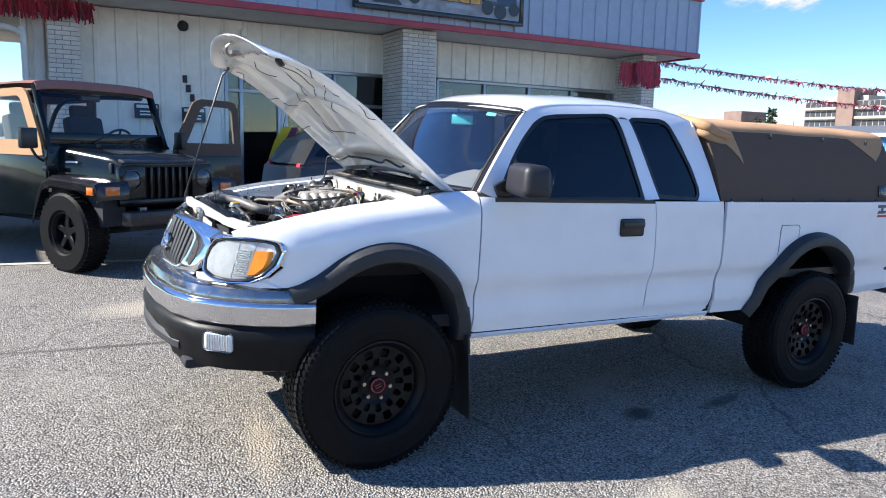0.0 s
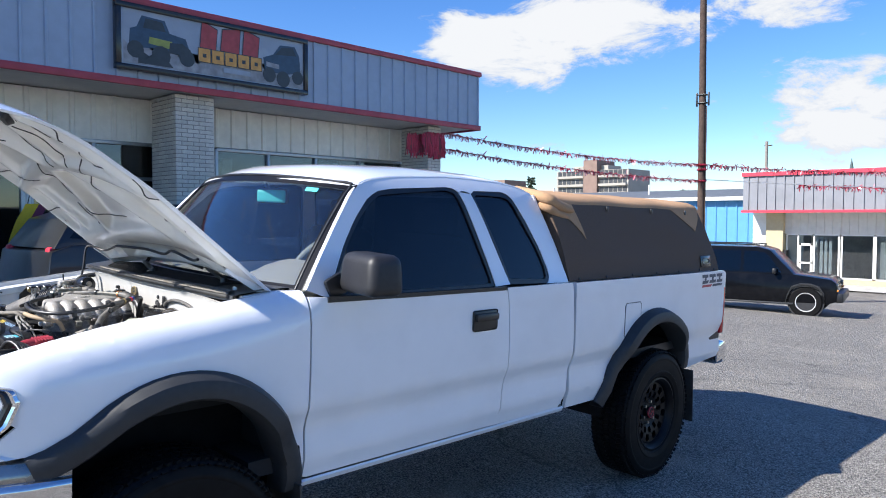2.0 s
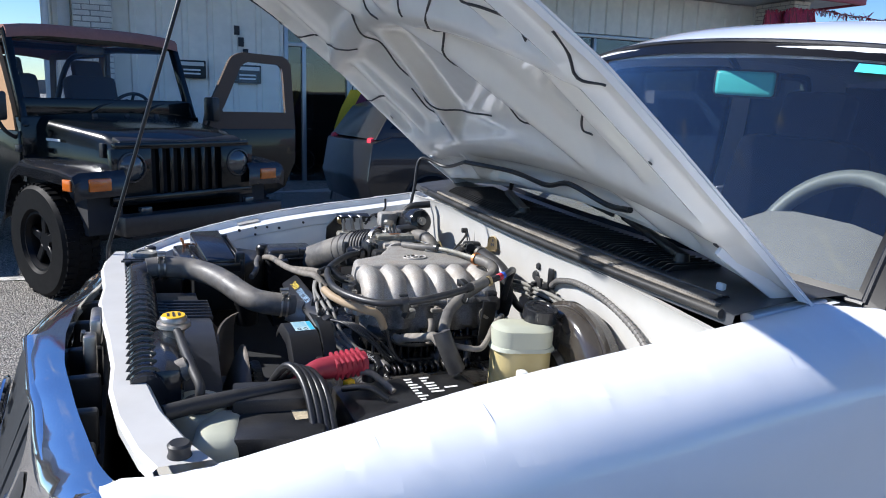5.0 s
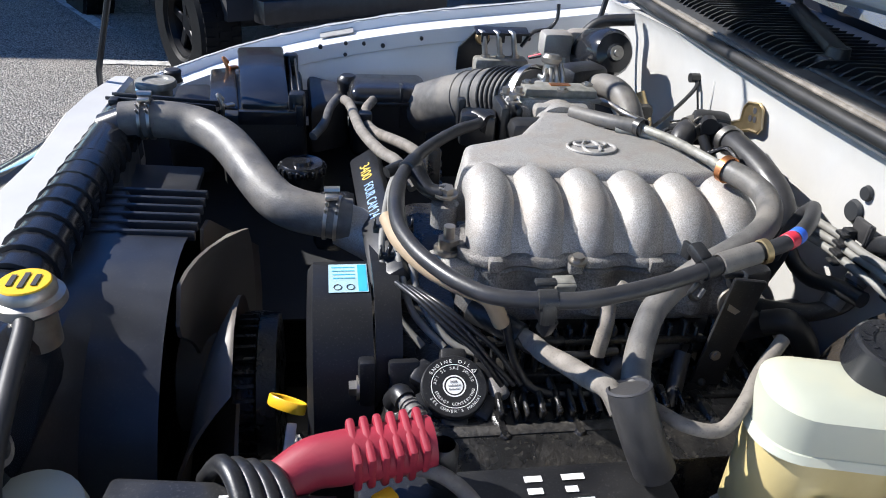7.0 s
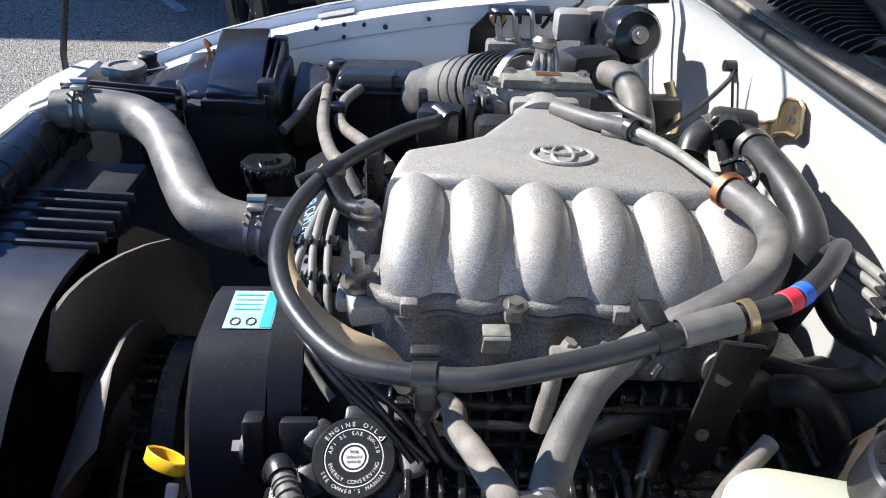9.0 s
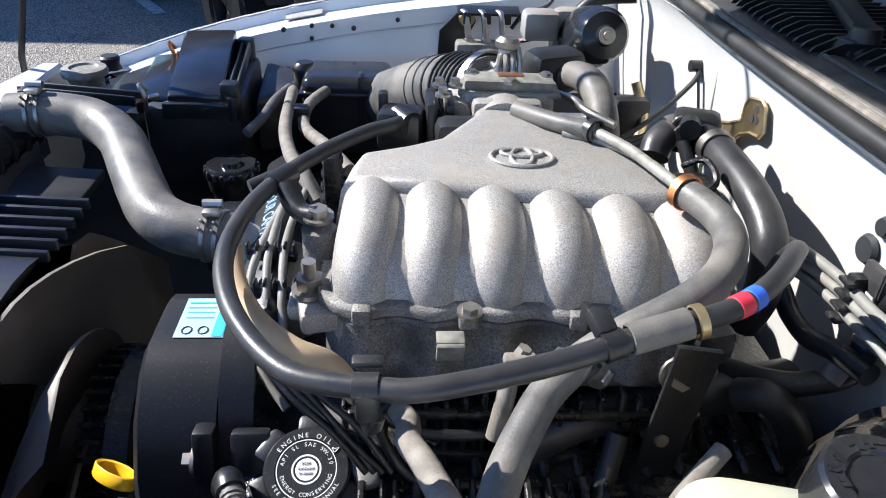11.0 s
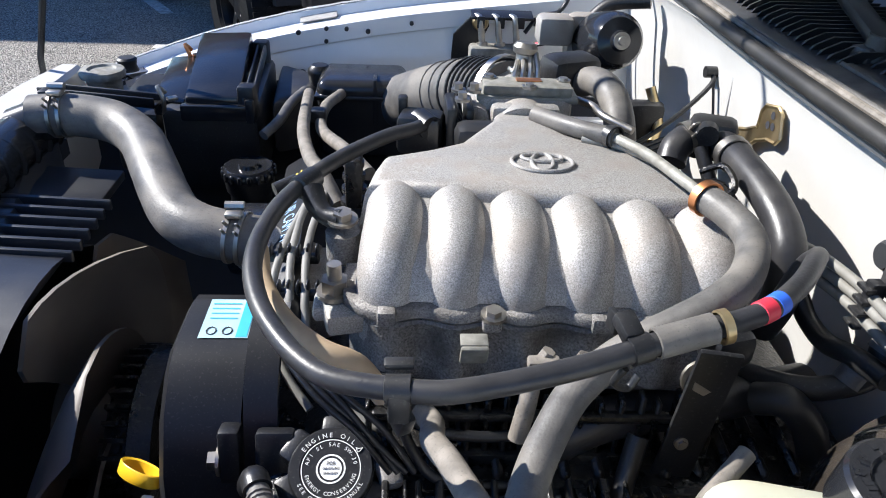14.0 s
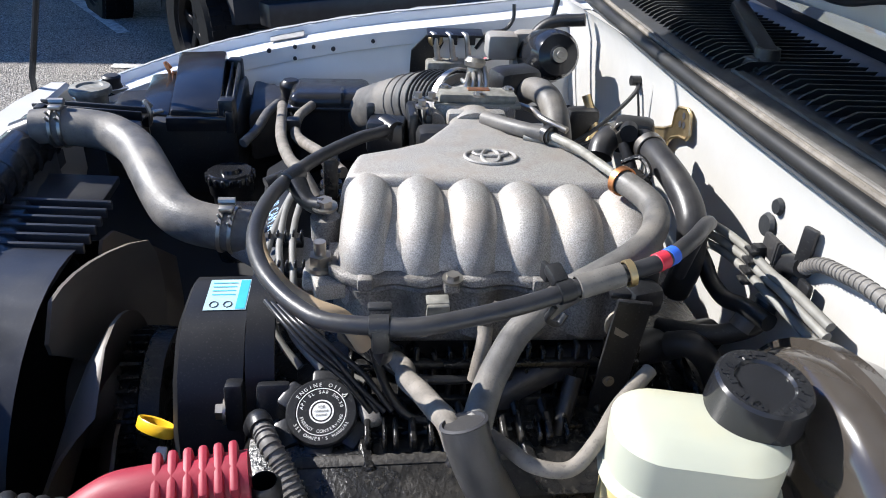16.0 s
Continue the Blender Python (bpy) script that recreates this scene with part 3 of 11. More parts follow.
def fascia_sheet(parent):
    """Standing-seam sheet along the eaves, with its corner return."""
    bm = bmesh.new()
    prof, x = [], ROOF_W
    while x < 11.66:
        prof += [(x, 0), (x + 0.012, -0.03), (x + 0.042, -0.03), (x + 0.055, 0)]
        x += 0.325
    prof.append((11.70, 0))
    grid(bm, [[(px, FRONT_Y + dy, z) for px, dy in prof] for z in (SOFFIT_Z + 0.10, TOP_Z - 0.02)])
    solid(bm, 0.05, (0, 1, 0))
    part("fascia", bm, FASCIA, parent, smooth=0)
    bm = bmesh.new()
    box(bm, (11.675, 12.9, (SOFFIT_Z + TOP_Z) / 2 + 0.04), (0.05, 9.5, TOP_Z - SOFFIT_Z - 0.1))
    part("fascia_return", bm, FASCIA, parent)
    for z, h, d in ((SOFFIT_Z + 0.045, 0.11, 0.06), (TOP_Z + 0.03, 0.10, 0.08)):
        bm = bmesh.new()
        box(bm, ((ROOF_W + 11.73) / 2, FRONT_Y - d / 2 + 0.02, z), (11.73 - ROOF_W, d, h), 0.012)
        box(bm, (11.71, 12.9, z), (d, 9.5, h), 0.012)
        part("red_trim", bm, RED_TRIM, parent)


fascia_sheet(shop)

# ---- brick columns ----
BRICK_W, BRICK_H, BRICK_J = 0.195, 0.057, 0.012
bm = bmesh.new()
box(bm, (0, 0, 0), (BRICK_W, 0.09, BRICK_H), 0.004, seg=1)
brick_mesh = bpy.data.meshes.new("brick")
bm.to_mesh(brick_mesh)
bm.free()
brick_mesh.materials.append(BRICK)


def brick_column(name, x0, x1, y0, y1, z0, z1, z_named):
    """A column with a mortar core and bricks proud of it on its front and west faces; those low down, which a car hides, are joined."""
    col = thing(name, "painted off-white brick column under the eaves", "column", kind="structure")
    bm = bmesh.new()
    box(bm, ((x0 + x1) / 2, (y0 + y1) / 2, (z0 + z1) / 2), (x1 - x0 - 0.016, y1 - y0 - 0.016, z1 - z0))
    part("core", bm, MORTAR, col, smooth=0)
    low = bmesh.new()
    rows = int((z1 - z0) / (BRICK_H + BRICK_J))
    for r in range(rows):
        z = z1 - (r + 0.5) * (BRICK_H + BRICK_J)
        for face in ("front", "west", "east"):
            a, b = (x0, x1) if face == "front" else (y0, y1)
            p = a - (BRICK_W / 2 if r % 2 else 0) * (1 if face == "front" else -1) * 1.0
            if face != "front":
                p = a - (0 if r % 2 else BRICK_W / 2)
            while p < b - 0.02:
                lo, hi = max(p, a), min(p + BRICK_W, b)
                if hi - lo > 0.03:
                    c, s = (lo + hi) / 2, (hi - lo) / BRICK_W
                    if face == "front":
                        m = Matrix.Translation((c, y0 + 0.045, z))
                    elif face == "west":
                        m = Matrix.Translation((x0 + 0.045, c, z)) @ Matrix.Rotation(radians(90), 4, "Z")
                    else:
                        m = Matrix.Translation((x1 - 0.045, c, z)) @ Matrix.Rotation(radians(90), 4, "Z")
                    m = m @ Matrix.Translation((0, random.uniform(-0.002, 0.002), 0)) @ Matrix.Diagonal((s, 1, 1, 1))
                    if z > z_named and face != "east":
                        o = new("brick", brick_mesh)
                        o.parent = col
                        o.matrix_local = m
                    else:
                        box(low, m.translation, (BRICK_W * s if face == "front" else 0.09, 0.09 if face == "front" else BRICK_W * s, BRICK_H))
                p += BRICK_W + BRICK_J
    if low.verts:
        part("brick_courses", low, BRICK, col, smooth=0, kind="stuff")
    return col


# ---- the pickup ----
# its own axes: x to the rear from the front axle, y to its right, z up from the ground
NOSE, SIDE = radians(0.95), radians(2.2)
turn = Matrix.Rotation(NOSE, 4, "Y") @ Matrix.Rotation(SIDE, 4, "X")
def table(pairs, x, d=0.05):
    """A straight-line table with its corners rounded."""
    xs = [p[0] for p in pairs]
    lo, hi = xs[0], xs[-1]
    return sum(piecewise(pairs, x + k * d) + (0 if lo <= x + k * d <= hi else 0) for k in (-1, -0.5, 0, 0.5, 1)) / 5


TRUCK = Matrix.Translation(Vector((0, -0.82, 0)) - turn @ Vector((0, -0.82, 0))) @ turn
truck = thing("pickup_truck", "white extended-cab pickup truck with open bonnet and brown canvas topper", "pickup truck", TRUCK)

PLAN = ((-0.76, 0.0), (-0.745, 0.2), (-0.71, 0.38), (-0.665, 0.5), (-0.60, 0.585), (-0.53, 0.65), (-0.47, 0.70), (-0.405, 0.742), (-0.28, 0.772), (-0.1, 0.792),
        (0.2, 0.80), (0.6, 0.805), (2.2, 0.815), (3.6, 0.815), (4.12, 0.79))
FENDER_TOP = ((-0.76, 1.06), (-0.56, 1.092), (-0.5, 1.115), (-0.32, 1.165), (-0.1, 1.208), (0.2, 1.243), (0.42, 1.272), (0.55, 1.288))
EDGE_Y = ((-0.76, 0.3), (-0.62, 0.56), (-0.5, 0.645), (-0.3, 0.675), (0.6, 0.68))


def half_width(x, z):
    """Half the width of the body at x and z: belly, sill tuck, crease and the roll over the wing."""
    w = table(PLAN, x)
    w -= 0.22 * max(0.0, 0.95 - z) ** 2 + 0.16 * max(0.0, z - 1.0) ** 2
    crease = max(0.0, min(1.0, (x + 0.32) / 0.50))
    if crease > 0:
        w += crease * crease * (3 - 2 * crease) * (0.011 / (1 + math.exp(-(z - 0.842) / 0.008)) - 0.012 * math.exp(-((z - 0.775) / 0.050) ** 2) + 0.006 * math.exp(-((z - 0.665) / 0.026) ** 2) + 0.005 / (1 + math.exp(-(z - 1.165) / 0.010)))
    if x < 0.60:
        zt = table(FENDER_TOP, x, 0.08)
        k = max(0.0, min(1.0, (z - (zt - 0.17)) / 0.17))
        e = table(EDGE_Y, x, 0.08)
        b = max(0.0, min(1.0, (0.60 - x) / 0.14))
        w = w * (1 - b) + (e + (w - e) * math.sqrt(max(0.0, 1 - k ** 2.4))) * b
    return w


def side(x, z):
    return (x, -half_width(x, z), z)


def glass_side(x, z):
    """The leaning side of the cab above the belt line."""
    return (x, -(0.79 - (z - 1.245) * 0.36 - max(0, z - 1.62) ** 2 * 2.0), z)


def both(name, make, mat, label="", far=(0, 0, 0), **kw):
    """The same part on both flanks; far: how far the one on the right flank is set off."""
    a = part(name, make(), mat, truck, label, **kw)
    other = mirror(make())
    bmesh.ops.translate(other, vec=far, verts=other.verts)
    part(name, other, mat, truck, label, **kw)
    return a


RIGHT_WING = (0, 0.055, -0.022)


def arch(cx, cz, a, b, d0, d1, n=16):
    """Points along a wheel arch, from angle d0 to d1 in degrees, 0 to the rear."""
    return [(cx + a * math.cos(radians(d0 + (d1 - d0) * i / n)), cz + b * math.sin(radians(d0 + (d1 - d0) * i / n))) for i in range(n + 1)]


def front_wing():
    top = [(x, table(FENDER_TOP, x, 0.08)) for x in np.linspace(0.52, -0.56, 40)]
    out = [(0.526, 0.60), (0.526, table(FENDER_TOP, 0.526, 0.08))] + top + [(-0.585, 1.082), (-0.575, 1.064), (-0.42, 1.058), (-0.385, 1.045), (-0.378, 1.01), (-0.40, 0.95), (-0.45, 0.902),
           (-0.52, 0.885), (-0.53, 0.868), (-0.36, 0.862)] + arch(0.06, 0.575, 0.445, 0.445, 140, 3)
    return panel(out, side, 0.02, 0.012)


both("front_wing", front_wing, WHITE, "glossy white front wing", RIGHT_WING)


def wing_flange():
    """The gutter along the top of the wing inside the bonnet line."""
    bm = bmesh.new()
    rows = []
    for x in np.linspace(-0.56, 0.50, 24):
        e, zt = table(EDGE_Y, x, 0.08), table(FENDER_TOP, x, 0.08)
        rows.append([(x, -e, zt - 0.001), (x, -e + 0.012, zt - 0.002), (x, -e + 0.016, zt - 0.018), (x, -e + 0.055, zt - 0.024), (x, -e + 0.058, zt - 0.05)])
    grid(bm, rows)
    return bm


both("wing_gutter", wing_flange, WHITE, "", RIGHT_WING)


def flare(points, out=0.055, depth=0.07):
    """A rounded plastic flare that follows an arch."""
    bm = bmesh.new()
    rows = []
    n = len(points)
    for i, (x, z) in enumerate(points):
        a, b = points[max(i - 1, 0)], points[min(i + 1, n - 1)]
        d = Vector((b[0] - a[0], b[1] - a[1])).normalized()
        nx, nz = (-d.y, d.x) if i >= 0 else (0, 0)
        w = half_width(x, z)
        k = min(1, 0.35 + 3.0 * min(i, n - 1 - i) / n)
        prof = ((0.0, 0.003), (0.004, 0.020), (0.022, out * 0.85 * k + 0.01), (0.05, out * k + 0.012), (0.078, out * k + 0.008), (0.09, out * 0.7 * k), (0.092, -depth))
        rows.append([(x + nx * q, -(w + o), z + nz * q) for q, o in prof])
    grid(bm, rows)
    return bm


def front_flare():
    return flare([(0.522, 0.575), (0.518, 0.64), (0.50, 0.73)] + [(x, z) for x, z in arch(0.065, 0.565, 0.455, 0.495, 18, 128, 18)] + [(-0.27, 0.915), (-0.335, 0.88), (-0.385, 0.862)])


def rear_flare():
    return flare([(3.565, 0.63), (3.555, 0.70), (3.53, 0.79)] + arch(3.06, 0.56, 0.50, 0.492, 30, 150, 20) + [(2.575, 0.75), (2.52, 0.64), (2.47, 0.565)])


both("front_flare", front_flare, FLARE, "grey plastic wheel-arch flare", RIGHT_WING)
both("rear_flare", rear_flare, FLARE, "grey plastic wheel-arch flare")


def liner(cx, x0=-0.46, x1=0.46, r=0.47):
    bm = bmesh.new()
    pts = [(cx + x0 - 0.02, 0.45)] + [(cx + r * math.cos(a), 0.57 + r * 0.98 * math.sin(a)) for a in np.linspace(math.pi, 0, 20)] + [(cx + x1 + 0.02, 0.45)]
    grid(bm, [[(x, y, z) for x, z in pts] for y in (-0.77, -0.50)])
    f = bm.faces.new([bm.verts.new((x, -0.50, z)) for x, z in pts])
    return bm


LINER = material("black_liner", (0.007, 0.007, 0.008), 0.8, spec=0.2, grain=0.3, grain_scale=20)
both("front_liner", lambda: liner(0.06), LINER)
both("rear_liner", lambda: liner(3.06), LINER)


# doors and cab side
def front_door():
    return panel([(0.534, 0.60), (0.55, 0.594), (1.56, 0.592), (1.60, 0.605), (1.635, 0.66), (1.655, 0.78), (1.655, 1.0), (1.645, 1.15), (1.628, 1.245), (0.534, 1.262)], side, 0.028, 0.02)


def rear_door():
    return panel([(1.565, 0.591), (2.125, 0.585), (2.165, 0.63), (2.185, 0.75), (2.19, 0.95), (2.182, 1.10), (2.165, 1.245), (1.634, 1.245), (1.651, 1.15), (1.661, 1.0), (1.661, 0.775), (1.641, 0.655)], side, 0.028, 0.02)


for door_name, make, label in (("front_door", front_door, "glossy white front door"), ("rear_access_door", rear_door, "glossy white rear access door")):
    both(door_name, make, WHITE, label)


def sill():
    bm = bmesh.new()
    grid(bm, [[(x, -half_width(x, 0.6) + o, z) for o, z in ((0.0, 0.588), (-0.006, 0.580), (0.004, 0.562), (0.05, 0.548), (0.12, 0.545))] for x in np.linspace(0.53, 2.17, 12)])
    return bm


both("sill", sill, WHITE)


def strip(a, b, surface, n=14, m=4, depth=0.02):
    """A sheet between two lines of (x, z), on a surface."""
    def resample(line):
        p = [Vector((*q, 0)) for q in line]
        s = [0.0]
        for u, v in zip(p, p[1:]):
            s.append(s[-1] + (v - u).length)
        return [(float(np.interp(d, s, [q.x for q in p])), float(np.interp(d, s, [q.y for q in p]))) for d in np.linspace(0, s[-1], n)]
    ra, rb = resample(a), resample(b)
    bm = bmesh.new()
    grid(bm, [[surface(p[0] + (q[0] - p[0]) * k / m, p[1] + (q[1] - p[1]) * k / m) for p, q in zip(ra, rb)] for k in range(m + 1)])
    return solid(bm, depth, (0, 1, 0)) if depth else bm


ROOF_LINE = ((0.53, 1.288), (0.62, 1.405), (0.72, 1.528), (0.82, 1.645), (0.87, 1.69), (0.95, 1.715), (1.1, 1.735), (1.4, 1.752), (1.58, 1.752))
WIN1_TOP = ((0.63, 1.25), (0.665, 1.33), (0.74, 1.45), (0.82, 1.55), (0.90, 1.628), (0.96, 1.662), (1.05, 1.677), (1.40, 1.70), (1.455, 1.695), (1.475, 1.68))
WIN1_REAR = ((1.475, 1.68), (1.50, 1.61), (1.54, 1.46), (1.565, 1.35), (1.585, 1.25))
WIN2_FRONT = ((1.555, 1.675), (1.60, 1.55), (1.645, 1.40), (1.675, 1.30), (1.69, 1.255))
WIN2_TOP = ((1.555, 1.675), (1.58, 1.69), (1.79, 1.695), (1.83, 1.685), (1.86, 1.66))
WIN2_REAR = ((1.86, 1.66), (1.92, 1.56), (1.985, 1.42), (2.015, 1.31), (2.01, 1.26), (1.99, 1.247))
ROOF_LINE2 = ((1.58, 1.752), (1.80, 1.746), (1.95, 1.728), (2.02, 1.70))
CAB_REAR = ((2.02, 1.70), (2.07, 1.62), (2.13, 1.43), (2.168, 1.245))
both("a_pillar", lambda: strip(ROOF_LINE, WIN1_TOP, glass_side, 26), WHITE)
both("b_pillar", lambda: strip(WIN1_REAR, WIN2_FRONT, glass_side, 10), WHITE)
both("b_pillar_head", lambda: strip(((1.475, 1.68), (1.515, 1.69), (1.555, 1.675)), ((1.455, 1.752), (1.52, 1.752), (1.58, 1.752)), glass_side, 4), WHITE)
both("roof_rail", lambda: strip(ROOF_LINE2, WIN2_TOP, glass_side, 10), WHITE)
both("c_pillar", lambda: strip(WIN2_REAR, CAB_REAR, glass_side, 12), WHITE)


def inset(line_loop, d):
    """A closed loop of (x, z) moved inwards by d."""
    c = Vector((sum(p[0] for p in line_loop) / len(line_loop), sum(p[1] for p in line_loop) / len(line_loop)))
    return [tuple(Vector(p) + (c - Vector(p)).normalized() * d) for p in line_loop]


def at_depth(f, d):
    def g(x, z):
        p = f(x, z)
        return (p[0], p[1] + d, p[2])
    return g


WIN1_LOOP = list(WIN1_TOP) + list(WIN1_REAR[1:])
WIN2_LOOP = list(WIN2_TOP) + list(WIN2_REAR[1:]) + list(reversed(WIN2_FRONT[1:]))
for loop in (WIN1_LOOP, WIN2_LOOP):
    both("window_seal", lambda: strip(loop + [loop[0]], inset(loop, 0.026) + [inset(loop, 0.026)[0]], at_depth(glass_side, 0.004), 60, 1, 0.012), BLACK)
    both("side_window", lambda: panel(inset(loop, 0.015), at_depth(glass_side, 0.012), 0.12, 0.005), TINT, "dark tinted side window")
both("belt_seal", lambda: strip(((0.60, 1.262), (1.0, 1.256), (1.625, 1.25)), ((0.60, 1.242), (1.0, 1.238), (1.628, 1.234)), lambda x, z: (x, -half_width(x, 1.24) - 0.003, z), 12, 1, 0.02), BLACK)


def roof():
    bm = bmesh.new()
    rows = []
    for u in np.linspace(0, 1, 22):
        row = []
        for v in np.linspace(-1, 1, 25):
            xe = 0.86 + u * (2.03 - 0.86)
            xc = 0.735 + u * (2.075 - 0.735)
            k = 1 - abs(v) ** 2.2
            x = xe + (xc - xe) * k
            ze = piecewise(ROOF_LINE + ROOF_LINE2, min(max(xe, 0.862), 2.02)) - 0.004
            y_e = -glass_side(xe, ze)[1]
            crown = 0.012 + 0.040 * min(1, u / 0.22 + 0.35) * min(1, (1 - u) / 0.10 + 0.25)
            row.append((x, v * (y_e + 0.002), ze + crown * (1 - abs(v) ** 3.2)))
        rows.append(row)
    grid(bm, rows)
    return solid(bm, 0.025, (0, 0, -1))


part("roof", roof(), WHITE, truck, "glossy white cab roof")
WS_N = 21


def windscreen_rows(grow=0.0, off=0.0):
    rows = []
    for u in np.linspace(-grow, 1 + grow, 10):
        row = []
        for v in np.linspace(-1 - grow * 0.6, 1 + grow * 0.6, WS_N):
            k = 1 - v * v
            b = Vector((0.545 - 0.045 * k, v * 0.685, 1.283 - 0.004 * k))
            t = Vector((0.855 - 0.115 * k, v * 0.60, 1.684 + 0.030 * k))
            p = b + (t - b) * u
            p.x -= 0.012 * u * (1 - u) * 4 + off
            row.append(p)
        rows.append(row)
    return rows


bm = grid(bmesh.new(), windscreen_rows())
part("windscreen", solid(bm, 0.006, (1, 0, 0)), WINDSHIELD, truck, "clear windscreen with a blue tinted top band")


def on_screen(u, v, off):
    """A point of the windscreen; off: metres in front of it."""
    k = 1 - v * v
    b = Vector((0.545 - 0.045 * k, v * 0.685, 1.283 - 0.004 * k))
    t = Vector((0.855 - 0.115 * k, v * 0.60, 1.684 + 0.030 * k))
    p = b.lerp(t, u)
    p.x -= 0.012 * u * (1 - u) * 4 + off
    return p


ring_u, ring_v = np.linspace(0, 1, 12), np.linspace(-1, 1, 23)
loops = []
for u0, u1, w in ((-0.02, 1.008, 1.055), (0.030, 0.945, 0.985)):
    edge_a = [(u0 + (u1 - u0) * k, -w) for k in ring_u[:-1]]
    edge_b = [(u1, w * v) for v in ring_v[:-1]]
    edge_c = [(u1 + (u0 - u1) * k, w) for k in ring_u[:-1]]
    edge_d = [(u0, -w * v) for v in ring_v[:-1]]
    loops.append([on_screen(u, v, 0.004) for u, v in edge_a + edge_b + edge_c + edge_d])
bm = grid(bmesh.new(), [a + a[:1] for a in loops])
part("windscreen_border", bm, material("black_glass_border", (0.004, 0.004, 0.005), 0.3, spec=0.2, grain=0.1, grain_scale=20), truck, "black border of the windscreen")
bm = bmesh.new()
rows = windscreen_rows(0.012, 0.003)
edge = rows[0] + [r[-1] for r in rows[1:]] + list(reversed(rows[-1]))[1:] + [r[0] for r in reversed(rows[1:-1])]
tube(bm, edge + [edge[0]], 0.006, 8, 2)
part("windscreen_seal", bm, BLACK, truck)
bm = bmesh.new()
rows = windscreen_rows(0, 0.006)
grid(bm, [[r[i] for i in range(2, 4)] for r in (rows[-2], [a.lerp(b, 0.35) for a, b in zip(rows[-2], rows[-1])])])
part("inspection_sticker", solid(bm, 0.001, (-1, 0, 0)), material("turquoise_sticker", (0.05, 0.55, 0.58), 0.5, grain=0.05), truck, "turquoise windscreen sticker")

# cab back, floor and bulkhead
bm = bmesh.new()
grid(bm, [[(x, y, z) for y in np.linspace(-w, w, 9)] for x, z, w in ((2.166, 0.60, 0.78), (2.166, 1.245, 0.78), (2.12, 1.46, 0.70), (2.05, 1.69, 0.63))])
part("cab_back", solid(bm, 0.015, (-1, 0, 0)), WHITE, truck)
bm = bmesh.new()
grid(bm, [[(x - 0.03, y, z) for y in np.linspace(-w, w, 9)] for x, z, w in ((2.166, 0.60, 0.74), (2.166, 1.245, 0.74), (2.12, 1.46, 0.68), (2.05, 1.66, 0.60))])
part("cab_lining", bm, DARK_IN, truck)
bm = bmesh.new()
box(bm, (1.25, 0, 0.66), (1.85, 1.5, 0.06))
box(bm, (0.46, 0, 0.93), (0.03, 1.3, 0.56))
part("cab_floor", bm, DARK_IN, truck)
# dash, wheel, seats, inner mirror
bm = bmesh.new()
rows = []
for y in np.linspace(-0.70, 0.70, 21):
    k = 1 - (y / 0.70) ** 2
    hump = 0.095 * math.exp(-((y + 0.42) / 0.23) ** 4)
    x0 = 0.54 - 0.03 * k
    rows.append([(x0, y, 1.262), (x0 + 0.06, y, 1.27 + hump * 0.25), (0.67, y, 1.272 + hump * 0.75), (0.75, y, 1.27 + hump), (0.84, y, 1.22 + hump * 0.85), (0.86, y, 1.10), (0.80, y, 0.85)])
part("dashboard", solid(grid(bm, rows), 0.02, (0, 0, -1)), DASH, truck, "light grey dashboard top")
bm = bmesh.new()
m = Matrix.Translation((0.89, -0.325, 1.268)) @ Matrix.Rotation(radians(-62), 4, "Y")
ring = [m @ Vector((0.185 * math.cos(a), 0.185 * math.sin(a), 0)) for a in np.linspace(0, 2 * math.pi, 37)]
tube(bm, ring, 0.020, 12, 1)
rod(bm, m @ Vector((0, 0, 0.0)), m @ Vector((0, 0, -0.25)), 0.03)
for a in (1.2, 1.95, 4.3, 5.1):
    rod(bm, m @ Vector((0, 0, -0.03)), m @ Vector((0.18 * math.cos(a), 0.18 * math.sin(a), 0)), 0.012)
lathe(bm, ((0.0, 0.015), (0.06, 0.01), (0.075, -0.03)), m)
part("steering_wheel", bm, material("grey_wheel_vinyl", (0.17, 0.185, 0.175), 0.45, grain=0.08), truck, "grey steering wheel")


def front_seat(y):
    s = new("seat")
    s.parent = truck
    s.location = (0, y, 0)
    bm = bmesh.new()
    box(bm, (1.22, 0, 0.92), (0.52, 0.50, 0.16), 0.05, (0, -6, 0))
    part("cushion", bm, SEAT, s)
    bm = bmesh.new()
    box(bm, (1.50, 0, 1.20), (0.15, 0.48, 0.56), 0.055, (0, 14, 0))
    part("backrest", bm, SEAT, s)
    bm = bmesh.new()
    box(bm, (1.60, 0, 1.545), (0.09, 0.26, 0.17), 0.035, (0, 12, 0))
    rod(bm, (1.57, -0.05, 1.50), (1.55, -0.05, 1.42), 0.006)
    rod(bm, (1.57, 0.05, 1.50), (1.55, 0.05, 1.42), 0.006)
    part("headrest", bm, SEAT, s)


front_seat(-0.36)
front_seat(0.36)
bm = bmesh.new()
box(bm, (0.812, -0.10, 1.625), (0.03, 0.148, 0.066), 0.014, (0, 0, 35))
rod(bm, (0.815, -0.08, 1.64), (0.79, -0.04, 1.71), 0.008)
part("inner_mirror_back", bm, BLACK, truck)
bm = bmesh.new()
box(bm, (0.800, -0.108, 1.625), (0.020, 0.132, 0.056), 0.0095, (0, 0, 35), 4)
part("inner_mirror", bm, material("turquoise_sticker", (0.10, 0.55, 0.53), 0.3, grain=0.05), truck, "turquoise back of the inner mirror")

